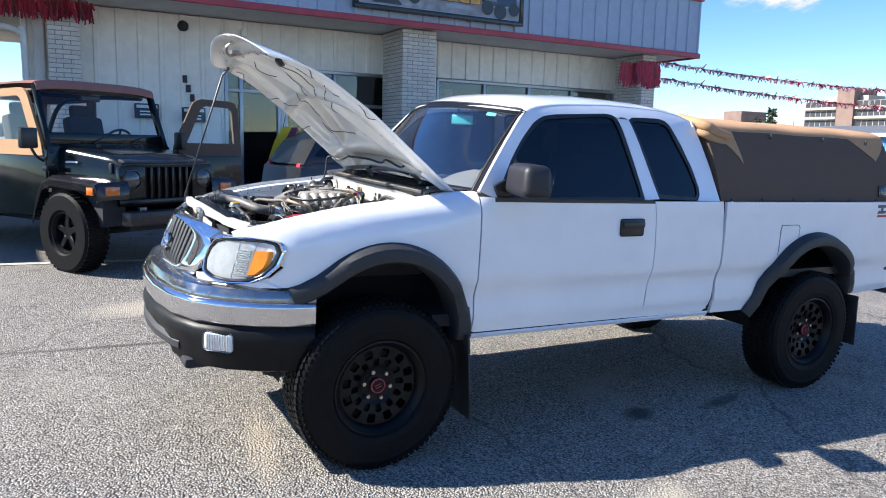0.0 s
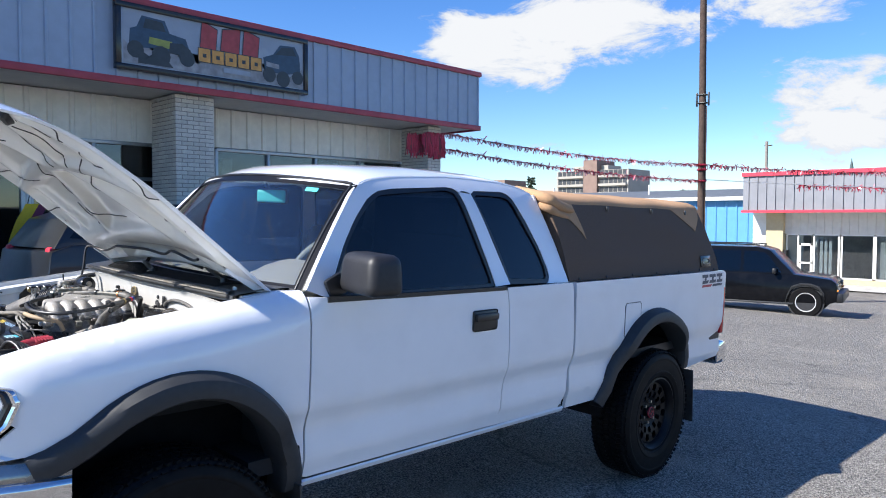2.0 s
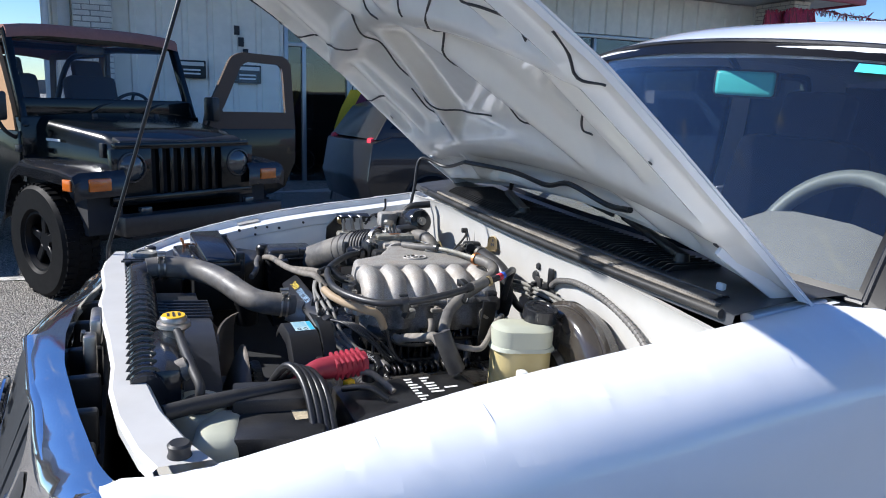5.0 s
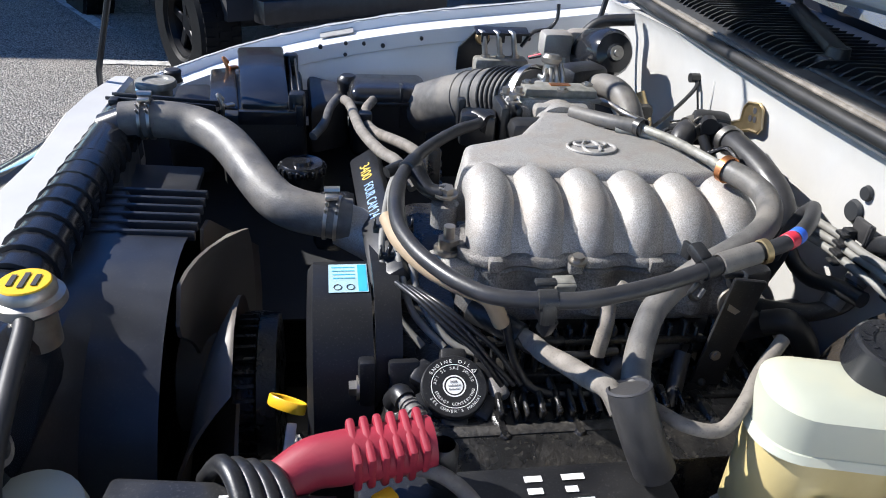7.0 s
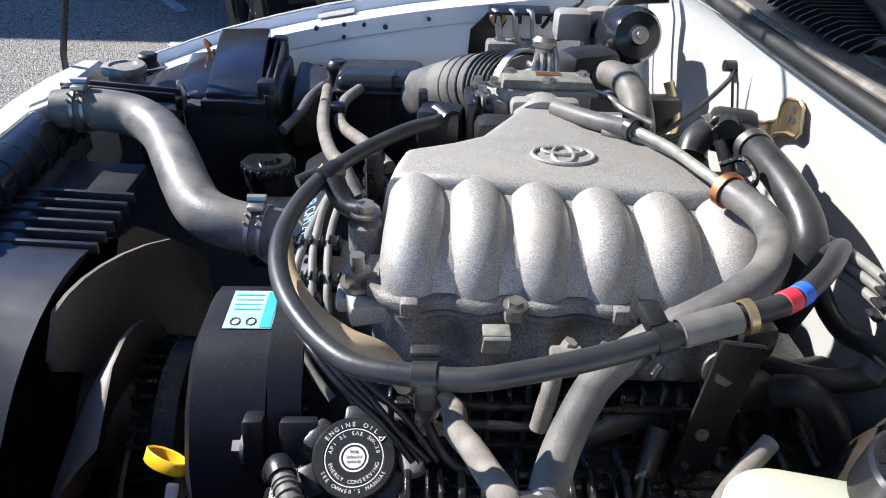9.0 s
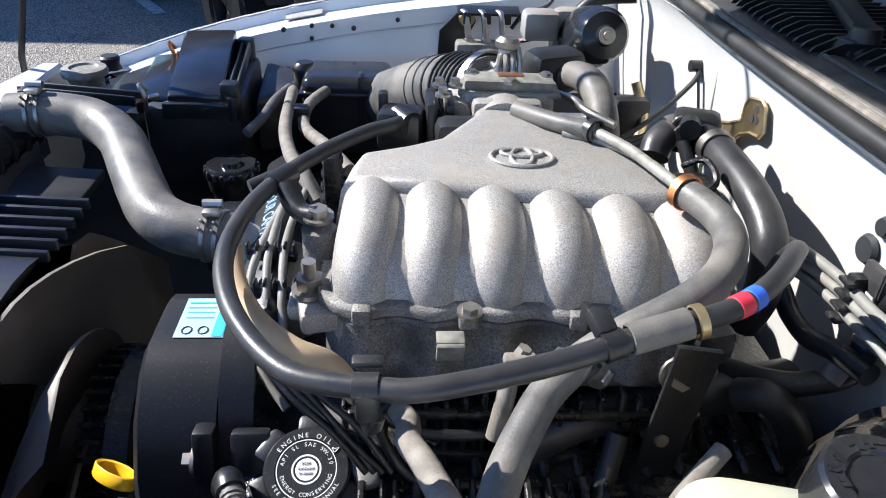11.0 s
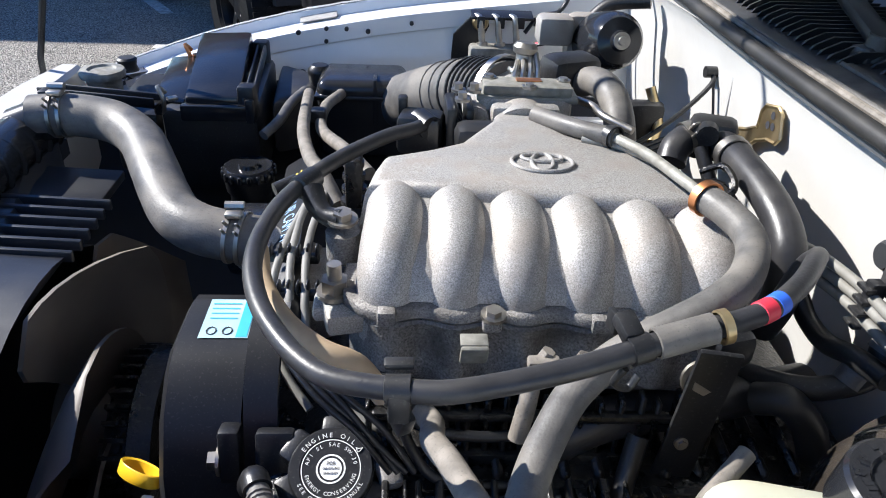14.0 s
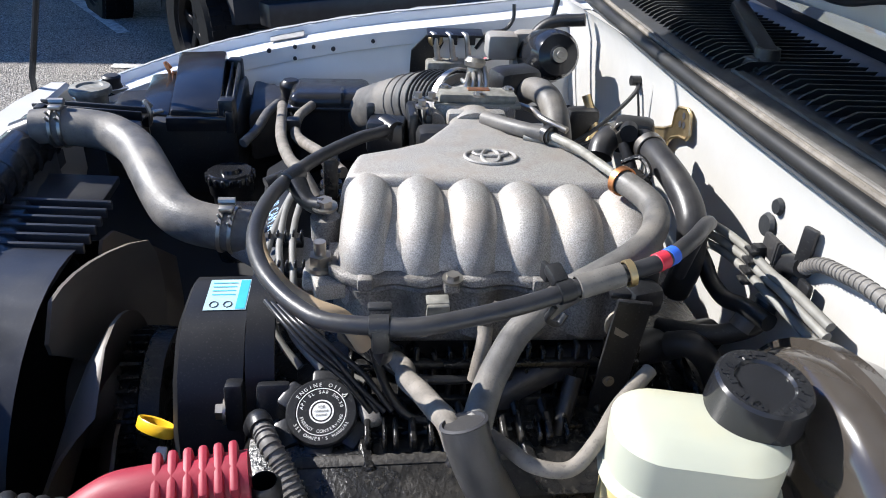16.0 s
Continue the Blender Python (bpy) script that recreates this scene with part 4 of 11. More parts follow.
# bed
def bed_side():
    out = [(2.198, 1.243), (4.07, 1.243), (4.115, 1.225), (4.12, 0.66), (4.10, 0.625), (3.58, 0.605)] + arch(3.06, 0.57, 0.51, 0.46, 5, 176, 18) + [(2.50, 0.57), (2.20, 0.572), (2.205, 0.8), (2.207, 1.0)]
    return panel(out, side, 0.035, 0.02)


both("bed_side", bed_side, WHITE, "glossy white pickup bed side")
bm = bmesh.new()
box(bm, (4.105, 0, 0.95), (0.05, 1.40, 0.56), 0.02)
part("tailgate", bm, WHITE, truck)
bm = bmesh.new()
box(bm, (3.15, 0, 0.78), (1.9, 1.56, 0.05))
box(bm, (2.205, 0, 0.95), (0.03, 1.5, 0.5))
part("bed_floor", bm, BLACK, truck)
bm = bmesh.new()
box(bm, (4.19, 0, 0.64), (0.16, 1.56, 0.17), 0.035)
part("rear_bumper", bm, CHROME, truck, "chrome rear bumper")


def tail_light():
    bm = bmesh.new()
    box(bm, (4.105, -0.765, 0.96), (0.05, 0.075, 0.34), 0.015)
    return bm


both("tail_light", tail_light, material("red_tail_lens", (0.45, 0.02, 0.02), 0.15, coat=0.8, grain=0.05), "red tail light")
# fuel flap, drawn by its gap
FLAP = [(2.70, 0.915), (2.70, 1.085), (2.712, 1.10), (2.868, 1.10), (2.88, 1.088), (2.88, 0.985), (2.835, 0.955), (2.80, 0.905), (2.712, 0.902)]
bm = bmesh.new()
tube(bm, [Vector(side(x, z)) + Vector((0, -0.0005, 0)) for x, z in FLAP + [FLAP[0]]], 0.0022, 6, 1)
part("fuel_flap_gap", bm, FLARE, truck)
bm = panel([(p[0], p[1]) for p in inset(FLAP, 0.006)], at_depth(side, -0.003), 0.05, 0.008)
part("fuel_flap", bm, WHITE, truck)


# door handles and mirrors
def handle():
    bm = bmesh.new()
    w = half_width(1.475, 1.10)
    box(bm, (1.475, -w - 0.003, 1.106), (0.165, 0.014, 0.095), 0.012)
    box(bm, (1.475, -w - 0.016, 1.122), (0.15, 0.022, 0.036), 0.009)
    return bm


both("door_handle", handle, BLACK, "black door handle")


MIRROR_BLACK = material("textured_black_plastic", (0.016, 0.016, 0.018), 0.5, grain=0.2, grain_scale=60, bump=0.06, bump_scale=700)


def door_mirror():
    bm = bmesh.new()
    box(bm, (0.688, -0.945, 1.358), (0.15, 0.262, 0.150), 0.036, (0, 0, -12), 4, (0.86, 0.92))
    return bm


def mirror_arm():
    bm = bmesh.new()
    box(bm, (0.70, -0.84, 1.300), (0.07, 0.15, 0.035), 0.012, (0, 0, -10))
    box(bm, (0.655, -0.782, 1.295), (0.08, 0.025, 0.09), 0.012, (0, -26, 0))
    return bm


both("door_mirror", door_mirror, MIRROR_BLACK, "black textured plastic door mirror")
both("mirror_arm", mirror_arm, BLACK)

# worn decal at the rear of the bed: dark slanted bars over a red and a grey band
DECAL_DARK = material("dark_blue_decal", (0.05, 0.06, 0.09), 0.45, grain=0.1)
DECAL_RED = material("red_decal", (0.45, 0.05, 0.06), 0.45, grain=0.1)
for x0, x1, z0, z1, mat in ((3.70, 3.80, 1.165, 1.225, DECAL_DARK), (3.82, 3.93, 1.165, 1.225, DECAL_DARK), (3.95, 4.05, 1.165, 1.225, DECAL_DARK), (3.70, 3.86, 1.140, 1.156, DECAL_RED), (3.88, 4.05, 1.140, 1.156, DECAL_DARK)):
    for ya, yb in ((0.0, 0.34), (0.66, 1.0)) if z1 - z0 > 0.03 else ((0.0, 1.0),):
        za, zb = z0 + (z1 - z0) * ya, z0 + (z1 - z0) * yb
        both("decal_bar", lambda: strip([(x0 - 0.02 * ya, zb), (x1 - 0.02 * ya, zb)], [(x0 - 0.01, za), (x1 - 0.01, za)], at_depth(side, -0.002), 5, 1, 0), mat)
    if z1 - z0 > 0.03:
        xm = (x0 + x1) / 2
        both("decal_bar", lambda: strip([(xm - 0.015, z1), (xm + 0.015, z1)], [(xm - 0.025, z0), (xm + 0.005, z0)], at_depth(side, -0.0024), 4, 1, 0), mat)


# bonnet, opened on its rear hinges: built closed, then swung up
HOOD_X, HOOD_Z = 0.44, 1.268
HOOD_SWING = Matrix.Translation((HOOD_X, 0, HOOD_Z)) @ Matrix.Rotation(radians(HOOD_OPEN), 4, "Y") @ Matrix.Translation((-HOOD_X, 0, -HOOD_Z))


def hood_front(y):
    return -0.715 + 0.195 * (abs(y) / 0.66) ** 2.4


def hood_skin(u, v):
    """The closed bonnet: u from hinge to nose, v across from -1 to 1."""
    y = v * (0.672 - 0.115 * u ** 3)
    x = HOOD_X + (hood_front(y) - HOOD_X) * u
    z = piecewise(FENDER_TOP, x) + 0.006 + 0.062 * (1 - abs(v) ** 2.2) * (1 - 0.35 * u) - 0.055 * max(0, u - 0.8) ** 2 / 0.04
    return Vector((x, y, z))


bm = grid(bmesh.new(), [[hood_skin(u, v) for v in np.linspace(-1, 1, 25)] for u in np.linspace(0, 1, 22)])
solid(bm, 0.004, (0, 0, -1))
bmesh.ops.transform(bm, matrix=HOOD_SWING, verts=bm.verts)
hood = part("bonnet", bm, WHITE, truck, "open white bonnet")


def hood_depth(u, v):
    """How far the inner stamping stands below the skin: ribs deep, pockets shallow."""
    a = abs(v)
    edge = min((1 - a) * 1.1, u * 1.5, (1 - u) * 0.9)
    fade = max(0.0, min(1.0, (edge - 0.02) / 0.10))
    cross = math.exp(-((u - 0.58 + 0.04 * a) / 0.040) ** 2) + math.exp(-((u - 0.20) / 0.065) ** 2)
    diag = math.exp(-((a - (0.12 + 0.95 * abs(u - 0.58))) / 0.085) ** 2)
    outer = math.exp(-((a - 0.74 + 0.25 * max(0, u - 0.6)) / 0.06) ** 2)
    k = max(min(1, cross), 0.9 * diag, 0.6 * outer)
    lip = math.exp(-((edge - 0.10) / 0.035) ** 2)
    k = max(k * fade, 0.75 * lip)
    return 0.010 + 0.034 * k * k * (3 - 2 * k)


bm = bmesh.new()
grid(bm, [[hood_skin(u, v) + Vector((0, 0, -hood_depth(u, v))) for v in np.linspace(-0.985, 0.985, 90)] for u in np.linspace(0.02, 0.985, 90)])
solid(bm, 0.002, (0, 0, 1))
bmesh.ops.transform(bm, matrix=HOOD_SWING, verts=bm.verts)
part("inner_stamping", bm, HOOD_IN, hood, "grey-white stamped underside")


def hood_hem(at):
    """The folded edge that closes the gap between skin and stamping."""
    bm = bmesh.new()
    rows = []
    for k in np.linspace(0.0, 1.0, 40):
        (u0, v0), (u1, v1) = at(k)
        a, b = hood_skin(u0, v0) + Vector((0, 0, 0.0005)), hood_skin(u1, v1) + Vector((0, 0, -hood_depth(u1, v1) - 0.002))
        rows.append([a, a.lerp(b, 0.5) + (a - b).cross(Vector((0, 0, 1))).normalized() * 0.0, b])
    grid(bm, rows)
    bmesh.ops.transform(bm, matrix=HOOD_SWING, verts=bm.verts)
    return bm


for at in (lambda k: ((k, -1.004), (0.02 + 0.965 * k, -0.985)), lambda k: ((k, 1.004), (0.02 + 0.965 * k, 0.985)), lambda k: ((1.003, 2 * k - 1), (0.985, (2 * k - 1) * 0.985))):
    part("hem", hood_hem(at), WHITE, hood)
# seams of black sealer along the ribs
SEAMS = (((0.87, 0.83), (0.82, 0.91), (0.74, 0.92), (0.68, 0.92), (0.6, 0.78), (0.53, 0.53)),
         ((0.82, 0.27), (0.77, 0.3), (0.71, 0.19)),
         ((0.77, -0.13), (0.7, 0.02), (0.65, 0.07), (0.58, -0.03)),
         ((0.78, -0.35), (0.71, -0.33), (0.64, -0.26), (0.58, -0.24)),
         ((0.92, -0.89), (0.83, -0.68), (0.8, -0.68), (0.76, -0.69)),
         ((0.89, -0.96), (0.85, -0.95), (0.78, -0.88), (0.66, -0.69), (0.63, -0.76), (0.58, -0.83)),
         ((0.6, 0.17), (0.52, 0.35), (0.44, 0.45), (0.37, 0.38), (0.3, 0.27), (0.29, 0.06)),
         ((0.59, 0.92), (0.51, 0.95), (0.43, 0.94), (0.38, 0.78)),
         ((0.61, -0.46), (0.51, -0.25), (0.44, -0.19), (0.38, -0.19), (0.29, -0.14), (0.3, -0.34)),
         ((0.38, 0.53), (0.31, 0.56), (0.28, 0.42)),
         ((0.62, -0.96), (0.54, -0.93), (0.52, -0.96)),
         ((0.41, -0.71), (0.32, -0.54), (0.31, -0.57)))
for seam in SEAMS:
    bm = bmesh.new()
    line = smooth_path([Vector((*p, 0)) for p in seam], 6)
    tube(bm, [HOOD_SWING @ (hood_skin(p.x, p.y) + Vector((0, 0, -hood_depth(p.x, p.y) - 0.0006))) for p in line], 0.0024, 6, 1)
    part("sealer_seam", bm, INK, hood)


def on_hood(u, v, down=0.0):
    return HOOD_SWING @ (hood_skin(u, v) + Vector((0, 0, -hood_depth(u, v) - down)))


bm = bmesh.new()
p = on_hood(0.93, 0.0)
tube(bm, [on_hood(0.90, 0.09, 0.0), on_hood(0.91, 0.06, 0.045), on_hood(0.93, 0.02, 0.06), on_hood(0.95, -0.03, 0.045), on_hood(0.95, -0.05, 0.0)], 0.008, 8)
box(bm, on_hood(0.90, 0.10, 0.008), (0.07, 0.06, 0.02), 0.006)
part("striker", bm, STEEL, hood, "steel bonnet striker")
random.seed(4)
for i in range(34):
    u, v = (random.uniform(0.86, 0.96), random.uniform(-0.8, 0.85)) if i < 20 else (random.uniform(0.12, 0.9), random.choice((-1, 1)) * random.uniform(0.86, 0.93))
    bm = bmesh.new()
    n = (HOOD_SWING.to_3x3() @ Vector((0, 0, -1))).normalized()
    lathe(bm, ((0.0, 0.0015), (random.choice((0.004, 0.006, 0.008)), 0.001)), Matrix.Translation(on_hood(u, v, 0.001)) @ n.to_track_quat("Z", "Y").to_matrix().to_4x4(), 10)
    part("hole", bm, INK, hood)
bm = bmesh.new()
n = (HOOD_SWING.to_3x3() @ Vector((0, 0, -1))).normalized()
lathe(bm, ((0.0, 0.02), (0.02, 0.018), (0.026, 0.0)), Matrix.Translation(on_hood(0.90, -0.83, 0)) @ n.to_track_quat("Z", "Y").to_matrix().to_4x4(), 16)
part("rubber_stop", bm, RUBBER, hood)


def hinge(s):
    bm = bmesh.new()
    box(bm, (0.42, s * 0.645, 1.262), (0.16, 0.03, 0.02), 0.005, (0, -6, 0))
    a, b = Vector((0.45, s * 0.64, 1.262)), on_hood(0.16, s * 0.90)
    d = (b - a)
    box(bm, (a + b) / 2, (0.012, 0.028, d.length), 0.004, d.to_track_quat("Z", "Y").to_matrix().to_4x4())
    return bm


for s in (-1, 1):
    part("hinge", hinge(s), WHITE, hood)
bm = bmesh.new()
tube(bm, [(-0.594, 0.505, 1.085), (-0.592, 0.505, 1.13), on_hood(0.90, 0.80, 0.05), on_hood(0.90, 0.80, 0.0), on_hood(0.90, 0.75, 0.01)], 0.0048, 8, 1)
part("prop_rod", bm, BLACK, truck, "thin black bonnet prop rod")
# washer hose and its loop
bm = bmesh.new()
tube(bm, [on_hood(0.15, 0.55, 0.01), on_hood(0.11, 0.3, 0.02), on_hood(0.10, 0.05, 0.03), on_hood(0.13, -0.15, 0.02), on_hood(0.10, -0.32, 0.03), on_hood(0.13, -0.5, 0.01)], 0.006, 8)
tube(bm, [on_hood(0.15, 0.55, 0.01), on_hood(0.14, 0.74, 0.03), (0.26, 0.57, 1.36), (0.24, 0.56, 1.27), (0.22, 0.55, 1.20), (0.18, 0.54, 1.17)], 0.005, 8)
part("washer_hose", bm, BLACK, truck, "thin black washer hose")

# ---- nose ----
NOSE_PLAN = ((0.0, -0.765), (0.2, -0.75), (0.38, -0.712), (0.5, -0.668), (0.585, -0.605), (0.65, -0.54), (0.70, -0.475), (0.742, -0.41), (0.772, -0.29), (0.80, -0.2))

NOSE_LEAN = ((0.0, 0.28), (0.25, 0.42), (0.42, 0.36), (0.58, 0.15), (0.8, 0.14))


def nose(y, z, out=0.0):
    """The front face at y: it leans back with height. out: metres proud of it."""
    a = abs(y)
    x = piecewise(NOSE_PLAN, a) + piecewise(NOSE_LEAN, a) * max(0, z - 0.90) + 0.35 * max(0, z - 1.04) ** 2 / 0.1
    dx = (piecewise(NOSE_PLAN, a + 0.02) - piecewise(NOSE_PLAN, a - 0.02)) / 0.04
    p = Vector((x, y, z))
    k = Vector((-1, dx if y > 0 else -dx, 0)).normalized()
    return p + k * out


def nose_strip(outer, inner, profile, n=60, loop=True):
    """A moulding between two outlines of (y, z) on the nose. profile: (part of the way, metres proud)."""
    def resample(line):
        q = [Vector((*p, 0)) for p in (list(line) + [line[0]] if loop else line)]
        s = [0.0]
        for u, v in zip(q, q[1:]):
            s.append(s[-1] + (v - u).length)
        return [(float(np.interp(d, s, [c.x for c in q])), float(np.interp(d, s, [c.y for c in q]))) for d in np.linspace(0, s[-1], n)]
    a, b = resample(outer), resample(inner)
    bm = bmesh.new()
    grid(bm, [[nose(p[0] + (q[0] - p[0]) * k, p[1] + (q[1] - p[1]) * k, o) for p, q in zip(a, b)] for k, o in profile])
    return bm


GR_OUT = [(0.0, 1.088), (0.2, 1.072), (0.34, 1.056), (0.43, 1.048), (0.468, 1.02), (0.455, 0.95), (0.41, 0.872), (0.34, 0.852), (0.2, 0.846), (0.0, 0.845)]
GR_IN = [(0.0, 1.078), (0.10, 1.074), (0.19, 1.062), (0.25, 1.045), (0.29, 1.02), (0.298, 0.985), (0.290, 0.94), (0.268, 0.90), (0.225, 0.882), (0.15, 0.876), (0.0, 0.874)]
full = lambda pts: pts + [(-y, z) for y, z in reversed(pts[1:-1])]
bm = nose_strip(full(GR_OUT), full(GR_IN), ((0, -0.02), (0.0, 0.006), (0.12, 0.014), (0.4, 0.018), (0.7, 0.019), (0.9, 0.016), (1, 0.008), (1, -0.03)), 120)
grille_surround = part("grille_surround", bm, CHROME, truck, "polished chrome grille surround")
bm = bmesh.new()
pts = [nose(y, z, -0.03) for y, z in full(GR_IN)]
bm.faces.new([bm.verts.new(p) for p in pts])
part("grille_back", bm, DARK_IN, truck)
for i in range(13):
    y = -0.268 + 0.536 * i / 12
    zt = piecewise([(a, b) for a, b in GR_IN[:5]], abs(y)) - 0.003
    zb = piecewise(sorted((a, b) for a, b in GR_IN[6:]), abs(y)) + 0.002
    bm = bmesh.new()
    rows = []
    for z in np.linspace(zb, zt, 8):
        rows.append([nose(y, z, -0.02) + Vector((0, d, 0)) + Vector((-o, 0, 0)) for d, o in ((-0.014, 0.0), (-0.011, 0.022), (0, 0.030), (0.011, 0.022), (0.014, 0.0))])
    grid(bm, rows)
    part("grille_bar", bm, FLARE, truck, "dark grey grille bar" if i == 0 else "")
bm = bmesh.new()
c = nose(0, 0.962, 0.02)
m = Matrix.Translation(c) @ Matrix.Rotation(radians(-90 + 12), 4, "Y")
ring = lambda a, b, dy=0.0: [m @ Vector((b * math.sin(t) + dy, a * math.cos(t), 0)) for t in np.linspace(0, 2 * math.pi, 25)]
tube(bm, ring(0.058, 0.040), 0.006, 8, 1)
tube(bm, ring(0.020, 0.036), 0.005, 8, 1)
tube(bm, ring(0.040, 0.016, 0.018), 0.005, 8, 1)
part("badge", bm, CHROME, truck, "chrome oval badge")


def side_inlet():
    bm = nose_strip([(-0.355, 1.005), (-0.375, 1.015), (-0.395, 1.0), (-0.40, 0.95), (-0.385, 0.91), (-0.37, 0.905), (-0.352, 0.93), (-0.348, 0.97)],
                    [(-0.375, 0.96)] * 8, ((0, 0.0195), (0.25, 0.0215), (0.9, 0.0205)), 24)
    return bm


both("grille_inlet", side_inlet, DARK_IN)
LAMP = [(-0.475, 0.955), (-0.485, 1.0), (-0.51, 1.035), (-0.56, 1.052), (-0.63, 1.056), (-0.69, 1.056), (-0.718, 1.048), (-0.727, 1.015), (-0.718, 0.96), (-0.695, 0.915), (-0.66, 0.888), (-0.60, 0.878), (-0.53, 0.885), (-0.49, 0.91)]


REFLECTOR = material("pale_reflector", (0.34, 0.35, 0.335), 0.3, metal=0.5, grain=0.12, grain_scale=14, stain=0.4, stain_scale=12)
SMOKE_LENS = material("smoky_lens", (0.30, 0.305, 0.31), 0.12, metal=0.4, grain=0.2, grain_scale=30, coat=0.6)


def lamp_part(outline, out, cell=0.025):
    return panel(outline, lambda y, z: nose(y, z, out), cell, 0.03, (1, 0, 0))


both("headlamp_rim", lambda: nose_strip(inset(LAMP, -0.008), inset(LAMP, 0.008), ((0, -0.02), (0, 0.008), (0.4, 0.014), (0.75, 0.011), (1, 0.0)), 80), BLACK_GLOSS)
both("headlamp_lens", lambda: lamp_part([(-0.478, 0.957), (-0.488, 1.0), (-0.512, 1.032), (-0.56, 1.05), (-0.617, 1.054), (-0.610, 0.97), (-0.600, 0.88), (-0.53, 0.888), (-0.492, 0.913)], 0.006), HAZE, "hazed headlamp lens")
both("fluted_lens", lambda: lamp_part([(-0.619, 1.054), (-0.668, 1.054), (-0.662, 0.97), (-0.652, 0.892), (-0.602, 0.881), (-0.612, 0.97)], 0.004, 0.012), HAZE, "fluted side lens")
both("turn_signal", lambda: lamp_part([(-0.668, 1.014), (-0.706, 1.017), (-0.708, 0.996), (-0.695, 0.946), (-0.677, 0.916), (-0.656, 0.908)], 0.010, 0.02), AMBER, "amber turn signal")
both("lamp_corner", lambda: lamp_part([(-0.668, 1.054), (-0.714, 1.046), (-0.723, 1.015), (-0.714, 0.962), (-0.69, 0.918), (-0.655, 0.892), (-0.66, 0.97)], 0.0, 0.02), SMOKE_LENS, "smoky clear lamp corner")
both("headlamp_reflector", lambda: lamp_part(inset(LAMP, 0.004), -0.014), REFLECTOR, "pale lamp reflector")
for k in range(12):
    zf = 0.902 + 0.0098 * k
    yf = -0.606 - 0.012 * (zf - 0.88) / 0.17
    both("lens_flute", lambda: lamp_part([(yf, zf), (yf - 0.040, zf), (yf - 0.040, zf + 0.0052), (yf, zf + 0.0052)], 0.0065, 0.03), SILVER_LENS)


def grille_crown():
    """The broad chrome top of the grille, which sweeps back to the radiator support and out over the lamps."""
    low = ((0, 1.079), (0.1, 1.075), (0.2, 1.063), (0.27, 1.050), (0.34, 1.042), (0.42, 1.042), (0.475, 1.040), (0.52, 1.052), (0.58, 1.061), (0.70, 1.064))
    back = ((0, -0.657), (0.15, -0.650), (0.325, -0.622), (0.5, -0.586), (0.6, -0.535), (0.64, -0.510))
    high = ((0, 1.086), (0.2, 1.082), (0.33, 1.074), (0.5, 1.067), (0.6, 1.064), (0.64, 1.066))
    bm = bmesh.new()
    rows = []
    for y in np.linspace(-0.625, 0.625, 91):
        q = abs(y)
        a = nose(y, table(low, q, 0.02), 0.016)
        e = Vector((table(back, q, 0.03), y, table(high, q, 0.03)))
        lift = 0.007 * min(1, abs(e.x - a.x) / 0.05)
        rows.append([a + Vector((0.015, 0, -0.006)), a] + [a.lerp(e, k) + Vector((0, 0, lift * math.sin(math.pi * k ** 0.8))) for k in (0.12, 0.3, 0.5, 0.7, 0.88)] + [e, e + Vector((0.003, 0, -0.02))])
    return grid(bm, rows)


part("crown", grille_crown(), CHROME, grille_surround)
both("lamp_trim", lambda: nose_strip(inset(LAMP, -0.017), inset(LAMP, -0.007), ((0, -0.02), (0, 0.009), (0.5, 0.015), (1, 0.011), (1, -0.01)), 80), CHROME, "thin chrome lamp trim")


# lower lip under the lamp, bumper, valance, fog lamps
def bumper_x(a, grow=0.0):
    return piecewise(((0, -0.848), (0.2, -0.838), (0.4, -0.80), (0.55, -0.73), (0.66, -0.62), (0.73, -0.50), (0.772, -0.38), (0.79, -0.27)), a)


BUMPER_Y = [s * a for s, r in ((-1, (0.79, 0.772, 0.75, 0.73, 0.70, 0.66, 0.61, 0.55, 0.48, 0.4, 0.3, 0.2, 0.1)), (1, (0.0, 0.1, 0.2, 0.3, 0.4, 0.48, 0.55, 0.61, 0.66, 0.70, 0.73, 0.75, 0.772, 0.79))) for a in r]


def bumper_sheet(profile):
    bm = bmesh.new()
    rows = []
    for y in BUMPER_Y:
        a = abs(y)
        dx = (bumper_x(a + 0.02) - bumper_x(max(a - 0.02, 0))) / 0.04
        n = Vector((-1, dx * (1 if y > 0 else -1), 0)).normalized()
        rows.append([Vector((bumper_x(a), y, z)) + n * o for z, o in profile(a)])
    return grid(bm, rows)


# chrome darkened and streaked in colour for the dark things it mirrors
BUMPER_STEP = material("dark_reflection_chrome", (0.34, 0.335, 0.33), 0.14, metal=0.95, grain=0.15, grain_scale=14, stain=0.6, stain_scale=16, stain_color=(0.14, 0.135, 0.13))
part("bumper_step", bumper_sheet(lambda a: ((0.862, -0.10), (0.862, -0.05), (0.850, -0.020), (0.826, -0.008), (0.806, -0.002), (0.796, -0.004))), BUMPER_STEP, truck, "chrome step along the bumper top, its dark reflections in the colour")
part("front_bumper", bumper_sheet(lambda a: ((0.800, -0.03), (0.802, -0.010), (0.800, 0.004), (0.794, 0.013), (0.785, 0.018), (0.776, 0.019), (0.768, 0.016), (0.762, 0.0145), (0.745, 0.014), (0.715, 0.010), (0.698, 0.003), (0.690, -0.006), (0.686, -0.02))), CHROME, truck, "chrome front bumper")


